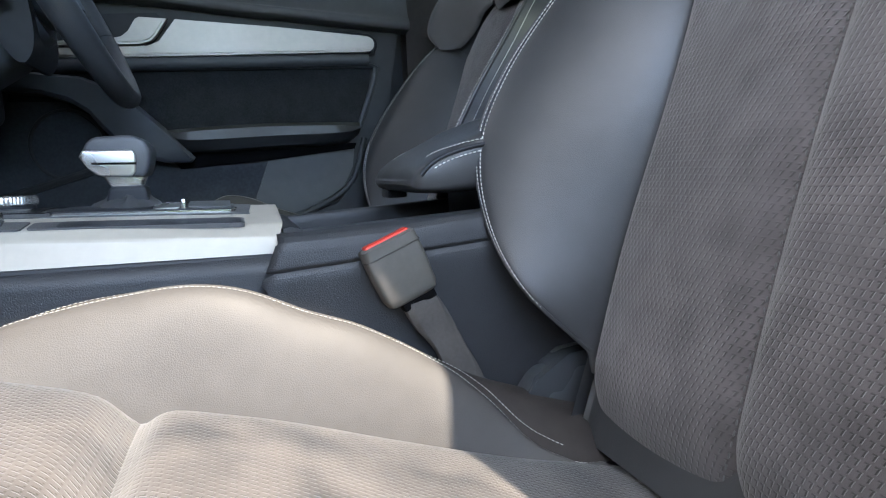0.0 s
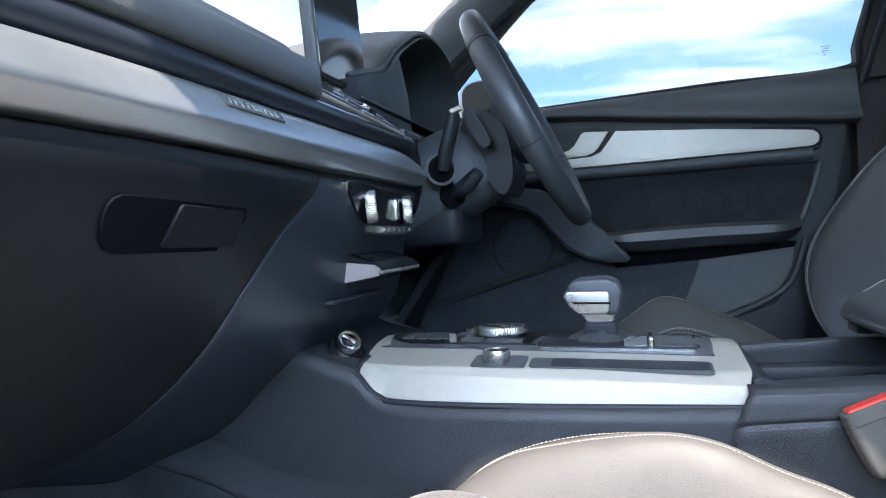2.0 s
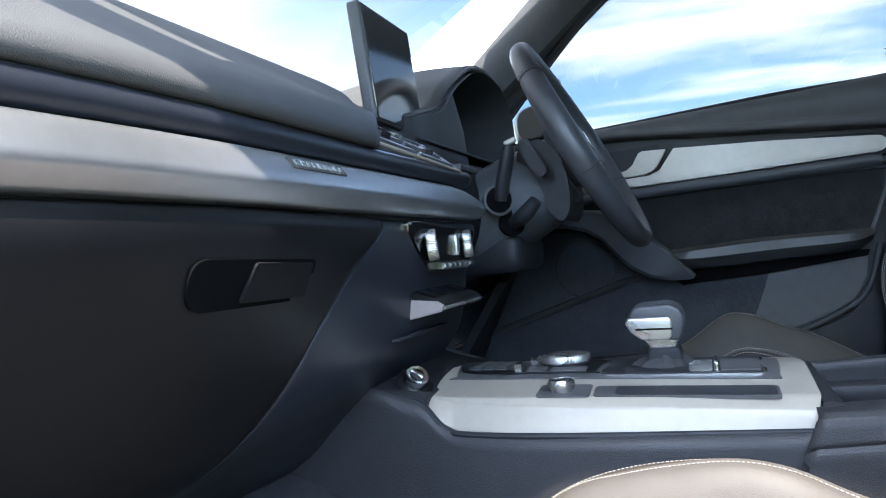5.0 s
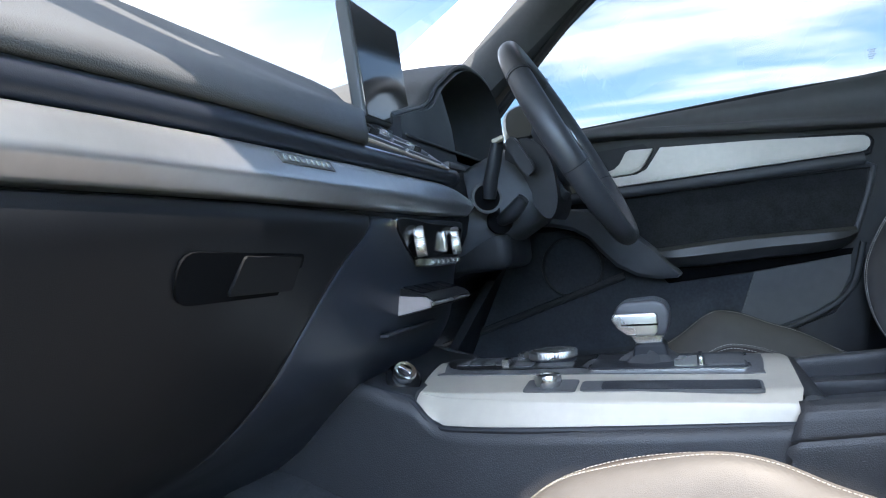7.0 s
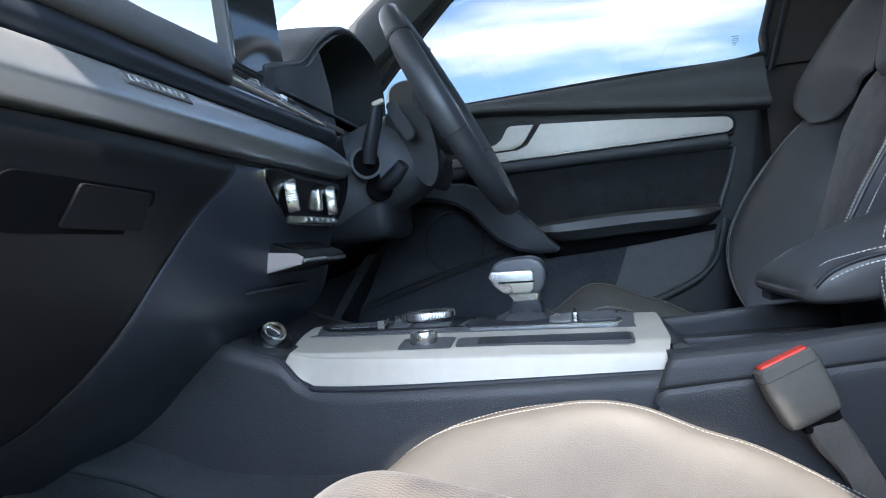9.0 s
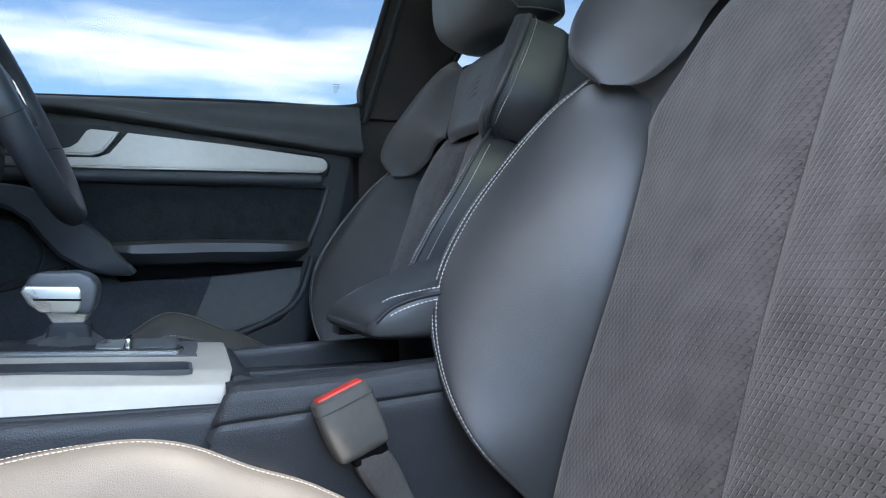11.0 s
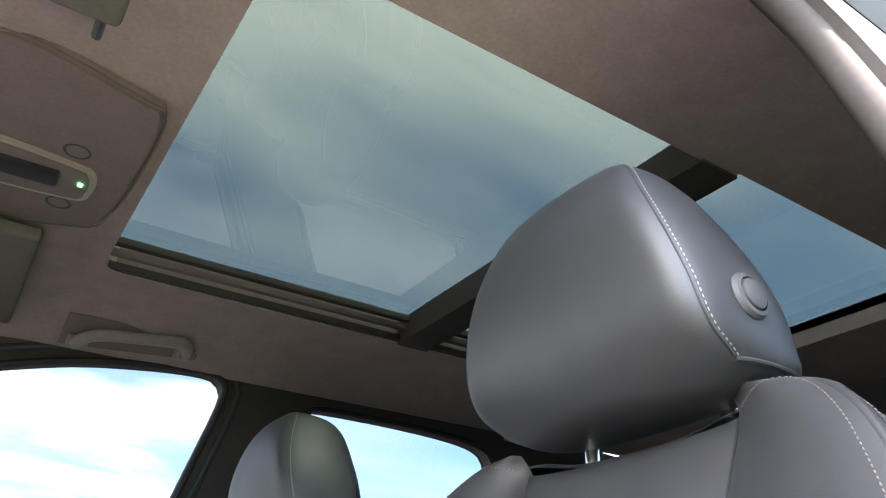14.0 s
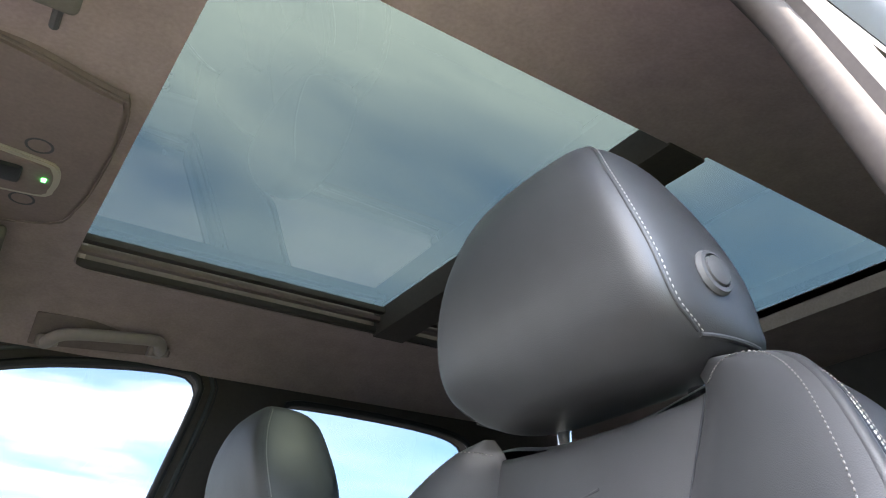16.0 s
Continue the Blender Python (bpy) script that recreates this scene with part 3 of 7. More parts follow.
def roof_cells():
    """Headliner as a fine sheet with the openings left out."""
    verts, faces, index = [], [], {}
    xs = sorted(set([-0.22 + 0.025 * i for i in range(85)] + [SR1[0], SR1[1], SR2[0], SR2[1]]))
    ys = sorted(set([YC - E_IN + 0.02 * i for i in range(65)] + [SRY[0], SRY_REAR, SRY[1] + 0.05]))

    def vid(i, j, top):
        key = (i, j, top)
        if key not in index:
            index[key] = len(verts)
            x, y = xs[i], ys[j]
            verts.append((x, y, roof_z(x, y) + (0.05 if top else 0)))
        return index[key]

    def solid(i, j):
        if not (0 <= i < len(xs) - 1 and 0 <= j < len(ys) - 1):
            return False
        x, y = (xs[i] + xs[i + 1]) / 2, (ys[j] + ys[j + 1]) / 2
        return not (y < SRY[1] + 0.05 and (SR1[0] < x < SR1[1] and y > SRY[0] or SR2[0] < x < SR2[1] and y > SRY_REAR))

    for i in range(len(xs) - 1):
        for j in range(len(ys) - 1):
            if not solid(i, j):
                continue
            faces.append((vid(i, j, 0), vid(i, j + 1, 0), vid(i + 1, j + 1, 0), vid(i + 1, j, 0)))
            faces.append((vid(i, j, 1), vid(i + 1, j, 1), vid(i + 1, j + 1, 1), vid(i, j + 1, 1)))
            for di, dj, a, b in ((-1, 0, (i, j), (i, j + 1)), (1, 0, (i + 1, j + 1), (i + 1, j)), (0, -1, (i + 1, j), (i, j)), (0, 1, (i, j + 1), (i + 1, j + 1))):
                if not solid(i + di, j + dj):
                    faces.append((vid(*a, 0), vid(*a, 1), vid(*b, 1), vid(*b, 0)))
    return verts, faces


v_, f_ = roof_cells()
roof = link("ceiling", v_, f_, LINING, None)
roof.data.set_sharp_from_angle(angle=radians(40))
tagged(roof, "dark cloth headliner with two sunroof openings", "ceiling", kind="structure")
for nm, (a, b) in (("window_3", SR1), ("window_4", SR2)):
    ob = link(nm, [(a - 0.05, SRY[0] - 0.05, ZR + 0.053), (a - 0.05, SRY[1] + 0.10, ZR + 0.053), (b + 0.03, SRY[1] + 0.10, ZR + 0.053), (b + 0.03, SRY[0] - 0.05, ZR + 0.053)], [(0, 1, 2, 3)], ROOFGLASS, None, smooth=False)
    tagged(ob, "tinted panoramic sunroof glass", "sunroof", kind="structure")
    for k, (yy, zz, rr) in enumerate(((SRY[1] + 0.008, 0.040, 0.008), (SRY[1] + 0.028, 0.028, 0.007), (SRY[1] + 0.046, 0.010, 0.008))):
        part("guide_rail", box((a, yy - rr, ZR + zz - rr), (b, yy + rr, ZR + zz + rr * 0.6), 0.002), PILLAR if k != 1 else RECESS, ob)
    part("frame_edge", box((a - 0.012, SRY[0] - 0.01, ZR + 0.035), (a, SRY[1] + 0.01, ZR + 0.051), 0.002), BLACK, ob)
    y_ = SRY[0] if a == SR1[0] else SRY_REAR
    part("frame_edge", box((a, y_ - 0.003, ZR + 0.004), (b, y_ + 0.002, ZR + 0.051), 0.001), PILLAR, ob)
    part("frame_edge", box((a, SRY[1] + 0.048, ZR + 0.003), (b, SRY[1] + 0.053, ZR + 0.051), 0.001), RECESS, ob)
    part("frame_edge", box((b, SRY[0] - 0.01, ZR + 0.030), (b + 0.016, SRY[1] + 0.03, ZR + 0.051), 0.002), BLACK, ob)
for yy, sg in ((SRY[0], 1), (SRY[1] + 0.05, -1)):
    r = 0.030
    arc = [(SR1[0] + r - r * math.sin(radians(a)), yy + sg * (r - r * math.cos(radians(a)))) for a in range(0, 91, 10)]
    part("corner_fillet", prism([(SR1[0] - 0.002, yy - sg * 0.002, ZR + 0.001)] + [(a, b, ZR + 0.001) for a, b in arc[::-1]], (0, 0, 0.049)), LINING, roof)
cb = part("trim_crossbar", box((SR1[1] - 0.003, SRY[0] - 0.004, ZR - 0.004), (SR2[0] + 0.003, SRY[1] + 0.054, ZR + 0.051), 0.003), PILLAR, None)
tagged(cb, "dark crossbar between the sunroof panes", "trim", kind="structure")
rr_ = []
for k in range(40):
    x = -0.15 + 1.9 * k / 39
    zt = curve1([(-0.15, 1.556), (0.10, 1.612), (0.30, 1.626), (0.60, 1.632), (1.2, 1.62), (1.75, 1.58)], x)
    rr_.append([(x, -0.708, zt + 0.006), (x, -0.722, zt + 0.024), (x, -0.734, zt + 0.048), (x, -0.730, zt + 0.075), (x, -0.690, zt + 0.085), (x, -0.690, zt + 0.010)])
rl = part("trim_roof_edge", loft(rr_), ROOFEDGE, None)
tagged(rl, "grey roof edge above the open door", "roof edge", kind="structure")
# rear end with the hatch window, windscreen, front bulkhead
rw = holed([(YC - 0.88, 0.38), (YC + 0.88, 0.38), (YC + 0.86, 1.2), (YC + 0.62, 1.71), (YC - 0.62, 1.71), (YC - 0.86, 1.2)],
           [[(YC - 0.6, 1.12), (YC + 0.6, 1.12), (YC + 0.52, 1.52), (YC - 0.52, 1.52)]], lambda a, b: (2.0 - max(0, b - 1.1) * 0.35, a, b), (0.04, 0, 0), GREYPLASTIC, "wall_rear")
rg = link("window_7", [(2.0 - 0.007 + 0.02, YC - 0.6, 1.12), (2.0 - 0.007 + 0.02, YC + 0.6, 1.12), (2.0 - 0.147 + 0.02, YC + 0.52, 1.52), (2.0 - 0.147 + 0.02, YC - 0.52, 1.52)], [(0, 1, 2, 3)], ROOFGLASS, None, smooth=False)
tagged(rg, "dark tinted tailgate window glass", "window", kind="structure")
tagged(rw, "dark tailgate trim with a window", "wall", kind="structure")
ws = link("window_5", [(-1.12, YC - 0.70, 1.10), (-1.12, YC + 0.70, 1.10), (-0.13, YC + 0.60, 1.655), (-0.13, YC - 0.60, 1.655)], [(0, 1, 2, 3)], SCREENGLASS, None, smooth=False)
ws.visible_shadow = False
tagged(ws, "sloping windscreen darkened to dim the sky", "windscreen", kind="structure")
# unseen panel, added to keep sun off the driver's windscreen pillar
hd = part("ceiling_sun_blocker", prism([(-0.10, YC - 0.60, 1.660), (-0.10, YC + 0.60, 1.660), (-0.41, YC + 0.625, 1.487), (-0.41, YC - 0.625, 1.487)], (0, 0, -0.008), 0.0), LINING, None)
tagged(hd, "unseen cloth-covered panel above the windscreen that blocks sun", "ceiling", kind="structure")
bk = part("wall_front", box((-1.32, YC - 0.80, 0.40), (-1.27, YC + 0.80, 1.08), 0.0), BLACK, None)
tagged(bk, "black front bulkhead", "wall", kind="structure")
# windscreen pillar linings: flat tapering bars between two sloping edges
for sgn, nm in ((1, "trim_pillar_driver"), (-1, "trim_pillar_passenger")):
    yy = lambda y: YC + sgn * (y - YC)
    secs = []
    for k in range(21):
        t = -3.2 + 6.1 * k / 20
        l_ = Vector((-0.489 + 0.128 * t, 0, 1.357 + 0.100 * t))
        r_ = Vector((-0.417 + 0.140 * t, 0, 1.277 + 0.099 * t))
        if sgn < 0:
            r_ = l_.lerp(r_, 0.8)
        yo = 0.640 - 0.012 * t
        secs.append([(q.x, yy(yo + dy), q.z) for q, dy in ((l_, 0.03), (l_.lerp(r_, 0.06), 0.006), (l_.lerp(r_, 0.3), -0.004), (l_.lerp(r_, 0.7), -0.004), (l_.lerp(r_, 0.94), 0.004), (r_, 0.02), (r_, 0.075 if sgn > 0 else 0.04), (l_, 0.075 if sgn > 0 else 0.04))])
    p = part(nm, loft(secs), PILLARGREY, None)
    tagged(p, "dark grey windscreen pillar lining", "pillar trim", kind="structure")


# ---- driver door ----
door = thing("door_1", "black driver door trim with aluminium strip and padded armrest", "car door", at=(0.0, 0.70, 0.45))


def dpart(name, bm, mat, label=""):
    ob = part(name, bm, mat, None, label)
    ob.parent = door
    ob.matrix_parent_inverse = Matrix.Translation(-Vector(door.location))
    return ob


def dplate(name, pts, y, depth, mat, bevel=0.004, n=0, label=""):
    loop = [(p.x, p.y) for p in spline([(a, b, 0) for a, b in pts], n, closed=True)] if n else pts
    return dpart(name, prism([(a, y, b) for a, b in loop], (0, -depth, 0), bevel), mat, label)


dplate("panel", [(-0.85, 0.45), (0.15, 0.45), (0.24, 0.55), (0.275, 0.72), (0.30, 0.84), (0.335, 0.94), (0.365, 1.10), (0.375, 1.17), (-0.85, 1.158)], 0.78, 0.075, DOORTRIM, 0.004)
# upper sill with its soft ridge
secs = []
for k in range(25):
    x = -0.80 + (0.378 + 0.80) * k / 24
    zt = 1.158 + (x + 0.5) * 0.030
    zb = curve1([(-0.8, 1.155), (-0.235, 1.146), (0.05, 1.118), (0.336, 1.088), (0.38, 1.085)], x)
    h = zt - zb
    ring = spline([(x, 0.735, zt), (x, 0.716, zt + 0.005), (x, 0.700, zt + 0.001), (x, 0.690, zt - 0.22 * h), (x, 0.686, zt - 0.52 * h), (x, 0.678, zt - 0.76 * h), (x, 0.667, zb + 0.010), (x, 0.665, zb + 0.002), (x, 0.672, zb - 0.006), (x, 0.712, zb - 0.010)], 36)
    secs.append(ring)
dpart("upper_sill", loft(secs), GREYPLASTIC)
# aluminium strip and release handle
dplate("trim_strip", [(-0.40, 1.030), (-0.10, 1.0315), (0.284, 1.0365), (0.295, 1.0385), (0.302, 1.045), (0.3035, 1.054), (0.301, 1.061), (0.294, 1.0665), (0.284, 1.0685), (0.10, 1.087), (-0.086, 1.101), (-0.104, 1.078), (-0.118, 1.060), (-0.140, 1.051), (-0.40, 1.046)], 0.705, 0.026, DOORSTRIP, 0.004, label="brushed aluminium trim strip")
dplate("handle_cup", [(-0.30, 1.056), (-0.14, 1.056), (-0.105, 1.100), (-0.12, 1.116), (-0.28, 1.112)], 0.703, 0.004, BLACK, 0.0)
dplate("release_handle", [(-0.101, 1.101), (-0.150, 1.104), (-0.158, 1.100), (-0.172, 1.078), (-0.185, 1.068), (-0.205, 1.064), (-0.30, 1.060), (-0.30, 1.052), (-0.150, 1.054), (-0.132, 1.060), (-0.122, 1.070)], 0.700, 0.026, DOORSTRIP, 0.004, label="satin release handle")
dpart("strip_lower_lip", tube(spline([(-0.40, 0.690, 1.018), (-0.1, 0.686, 1.018), (0.29, 0.686, 1.022)], 20), 0.012, 10, flat=0.9, up=(0, 1, 0)), SOFT)
dplate("recess_panel", [(-0.42, 1.006), (-0.15, 1.008), (0.298, 1.008), (0.287, 0.95), (0.262, 0.885), (-0.42, 0.88)], 0.703, 0.001, CARPET, 0.0)
dpart("recess_rim", tube(spline([(-0.42, 0.698, 1.010), (0.0, 0.698, 1.011), (0.285, 0.698, 1.010), (0.303, 0.698, 1.000), (0.292, 0.698, 0.955), (0.262, 0.698, 0.880)], 40), 0.006, 8, up=(0, 1, 0)), SOFT)
dpart("strip_socket", tube(spline([(0.18, 0.694, 1.0795), (0.284, 0.694, 1.0715), (0.300, 0.694, 1.066), (0.308, 0.694, 1.054), (0.303, 0.694, 1.040), (0.290, 0.694, 1.032), (0.18, 0.694, 1.031)], 40), 0.0045, 8, up=(0, 1, 0)), BLACK, "dark recess round the strip end")
# armrest pad
secs = []
for k in range(21):
    x = -0.135 + (0.262 + 0.135) * k / 20
    zt = curve1([(-0.135, 0.886), (0.05, 0.893), (0.262, 0.890)], x)
    zb = curve1([(-0.135, 0.872), (-0.08, 0.846), (0.1, 0.846), (0.23, 0.852), (0.262, 0.870)], x)
    out = 0.055 * min(1, 0.5 + min(k, 20 - k) / 4)
    secs.append([(x, 0.710, zt), (x, 0.700 - out * 0.6, zt + 0.002), (x, 0.702 - out, zt - 0.006), (x, 0.700 - out, (zt + zb) / 2), (x, 0.706 - out * 0.8, zb + 0.004), (x, 0.710, zb - 0.004)])
dpart("armrest", loft(secs), LEATHER, "padded leather armrest")
# black plate in place of the shade under the armrest
dplate("armrest_shade_plate", [(-0.13, 0.850), (0.255, 0.850), (0.250, 0.838), (0.10, 0.824), (-0.10, 0.812)], 0.704, 0.010, DEEP, 0.0)
# sloping pull grip that joins the armrest
dpart("pull_grip", loft([[(a_, 0.705, b_ + 0.002), (a_, 0.650, b_), (a_ - 0.004, 0.643, b_ - 0.004), (c_ + 0.004, 0.645, d_ + 0.006), (c_, 0.652, d_), (c_, 0.705, d_ - 0.002)] for a_, b_, c_, d_ in ((-0.42, 1.010, -0.42, 0.972), (-0.32, 0.998, -0.33, 0.962), (-0.255, 0.990, -0.285, 0.948), (-0.215, 0.972, -0.252, 0.925), (-0.164, 0.934, -0.228, 0.892), (-0.120, 0.890, -0.200, 0.860), (-0.095, 0.862, -0.160, 0.836), (-0.078, 0.842, -0.118, 0.826), (-0.070, 0.832, -0.080, 0.825))]), SOFT, "dark moulded pull grip")
dplate("lower_lining", [(-0.84, 0.96), (-0.30, 0.95), (-0.20, 0.852), (-0.10, 0.812), (0.068, 0.819), (0.016, 0.692), (-0.84, 0.66)], 0.704, 0.006, LITCARPET, 0.0, label="carpeted lower door, brightened in colour")
dpart("loudspeaker_ring", tube([(-0.300 + 0.066 * math.cos(2 * math.pi * k / 40), 0.697, 0.868 + 0.066 * math.sin(2 * math.pi * k / 40)) for k in range(40)], 0.0035, 8, closed=True, up=(0, 1, 0)), DOORTRIM, "round loudspeaker cover")
dpart("lower_crease", tube(spline([(-0.62, 0.694, 0.712), (-0.45, 0.692, 0.762), (-0.32, 0.692, 0.800), (-0.19, 0.694, 0.838)], 20), 0.008, 8, up=(0, 1, 0)), DOORTRIM)
# pale lower panel and map pocket
dplate("lower_panel", [(0.070, 0.820), (0.160, 0.832), (0.252, 0.846), (0.245, 0.80), (0.222, 0.757), (0.17, 0.727), (0.10, 0.705), (0.018, 0.690)], 0.704, 0.005, GREYPLASTIC, 0.002, label="grey moulded lower panel")
dpart("pocket_edge", tube(spline([(0.272, 0.688, 0.86), (0.250, 0.683, 0.79), (0.222, 0.680, 0.752), (0.15, 0.676, 0.715), (0.05, 0.670, 0.685), (-0.10, 0.668, 0.665), (-0.30, 0.668, 0.655)], 30), 0.006, 10, flat=0.7, up=(0, 1, 0)), DOORTRIM)
dplate("map_pocket", [(-0.45, 0.665), (0.05, 0.680), (0.20, 0.735), (0.25, 0.79), (0.262, 0.72), (0.23, 0.56), (-0.45, 0.52)], 0.704, 0.026, DOORTRIM, 0.01)
# exterior mirror on the driver door, seen through the glass
em = thing("door_mirror", "grey painted exterior door mirror with a black foot", "door mirror", at=(-0.40, 0.83, 1.16))
secs = []
for k in range(13):
    t_ = k / 12
    y_ = 0.87 + 0.21 * t_
    w_, h_ = 0.085 * math.sin(math.pi * (0.12 + 0.80 * t_)) ** 0.35, 0.062 * math.sin(math.pi * (0.14 + 0.76 * t_)) ** 0.4
    secs.append([(-0.395 + w_ * abs(math.cos(q * math.pi / 14)) ** 0.7 * math.copysign(1, math.cos(q * math.pi / 14)), y_, 1.235 + h_ * abs(math.sin(q * math.pi / 14)) ** 0.7 * math.copysign(1, math.sin(q * math.pi / 14))) for q in range(28)])
mh = part("housing", loft(secs), MIRRORPAINT, None)
mf = part("foot", prism([(-0.44, 0.775, 1.155), (-0.34, 0.775, 1.155), (-0.36, 0.775, 1.185), (-0.43, 0.775, 1.185)], (0, 0.14, 0.02), 0.006), BLACK, None, "black mirror foot")
for ob in (mh, mf):
    ob.parent = em
    ob.matrix_parent_inverse = Matrix.Translation(-Vector(em.location))
# approval mark printed on the window corner
mk = thing("glass_mark", "small printed approval mark on the side window", "marking", at=(0.335, 0.73, 1.225))
for r_, (x0, x1) in enumerate(((0.326, 0.344), (0.330, 0.341), (0.327, 0.343), (0.327, 0.339), (0.329, 0.336))):
    z_ = 1.238 - 0.0042 * r_
    nseg = 5 if r_ else 3
    for q_ in range(nseg):
        xa = x0 + (x1 - x0) * q_ / nseg
        ob = part("print_bar", box((xa, side_y(z_) + 0.0295, z_ - 0.0008), (xa + (x1 - x0) / nseg * 0.6, side_y(z_) + 0.0305, z_ + 0.0008), 0.0), HANDLE, None, smooth=False)
        ob.parent = mk
        ob.matrix_parent_inverse = Matrix.Translation(-Vector(mk.location))

bm = bmesh.new()
bm.faces.new([bm.verts.new((a, near(side_y(b)) - 0.012, b)) for a, b in REAR_WIN])
ob = part("window_6", bm, CLEAR, None, smooth=False)
tagged(ob, "rear passenger window glass darkened to dim the sky", "window", kind="structure")
# the open passenger door, swung out beside the camera
od = thing("door_2", "open black passenger door trim with window glass", "car door", at=(-0.63, -0.83, 0.45))
OX, OY = Vector((0.42, -0.91, 0)).normalized(), Vector((0.91, 0.42, 0)).normalized()
O0 = Vector((-0.63, -0.83, 0))


def odpart(name, outline, lift, depth, mat, bevel=0.004):
    ob = part(name, prism([O0 + OX * a + OY * lift + Vector((0, 0, b)) for a, b in outline], OY * depth, bevel), mat, None)
    ob.parent = od
    ob.matrix_parent_inverse = Matrix.Translation(-Vector(od.location))
    return ob


odpart("panel", [(0, 0.45), (0.85, 0.45), (0.95, 0.70), (1.02, 1.16), (0.0, 1.15)], 0.0, 0.09, SOFT)
odpart("outer_skin", [(0, 0.42), (0.88, 0.42), (0.98, 0.70), (1.04, 1.16), (0.0, 1.15)], -0.06, 0.055, PAINT)
odpart("armrest", [(0.30, 0.86), (0.90, 0.86), (0.90, 0.93), (0.30, 0.90)], 0.09, 0.05, LEATHER, 0.01)
for a0, a1, b0_, b1_ in ((0.10, 0.62, 1.15, 1.52), (0.62, 1.05, 1.52, 1.59), (1.02, 1.09, 1.16, 1.59)):
    p0 = O0 + OX * a0 + Vector((0, 0, b0_)); p1 = O0 + OX * a1 + Vector((0, 0, b1_))
    ob = part("window_frame", tube([p0, p0.lerp(p1, 0.5), p1], 0.022, 10), BLACK, None)
    ob.parent = od
    ob.matrix_parent_inverse = Matrix.Translation(-Vector(od.location))


# ---- front seats ----
RAKE = radians(19)
UP = Vector((math.sin(RAKE), 0, math.cos(RAKE)))
FWD = Vector((-math.cos(RAKE), 0, math.sin(RAKE)))
# backrest by height along the rake: half width of the insert, outer edge and its reach forward
INNER = [(-0.14, 0.185), (-0.05, 0.195), (0.0, 0.197), (0.12, 0.197), (0.26, 0.190), (0.37, 0.202), (0.435, 0.230)]
EDGE_S = [(0.02, 0.200), (0.06, 0.218), (0.115, 0.268), (0.185, 0.310), (0.26, 0.318), (0.34, 0.305), (0.40, 0.278), (0.45, 0.236)]
EDGE_D = [(0.02, 0.004), (0.06, 0.078), (0.115, 0.114), (0.185, 0.128), (0.26, 0.119), (0.34, 0.096), (0.40, 0.075), (0.45, 0.050)]
WING_IN = [(0.425, 0.224), (0.47, 0.172), (0.503, 0.146), (0.516, 0.112), (0.523, 0.097), (0.56, 0.100), (0.62, 0.112), (0.695, 0.129)]
WING_S = [(0.425, 0.228), (0.455, 0.260), (0.50, 0.282), (0.545, 0.276), (0.60, 0.254), (0.65, 0.226), (0.685, 0.190), (0.700, 0.150)]
WING_D = [(0.425, 0.045), (0.455, 0.066), (0.50, 0.068), (0.545, 0.062), (0.60, 0.050), (0.65, 0.038), (0.70, 0.020)]
BACK = -0.115
PANEL_NEAR = [(0.48, 0.078), (0.51, 0.094), (0.534, 0.098), (0.607, 0.106), (0.685, 0.117), (0.705, 0.120)]
PANEL_FAR = [(0.48, 0.080), (0.51, 0.098), (0.56, 0.1045), (0.62, 0.119), (0.70, 0.140)]


def wing_in(h, sgn):
    """Inner edge of a shoulder panel: it tucks under the head panel."""
    return curve1(WING_IN, h) - (0.010 * min(1.0, max(0.0, (h - 0.505) / 0.02)) if sgn < 0 else 0.0)


WING_RIM = {g: [(0.425 + 0.27 * k / 60, wing_in(0.425 + 0.27 * k / 60, g)) for k in range(61)] for g in (-1, 1)}


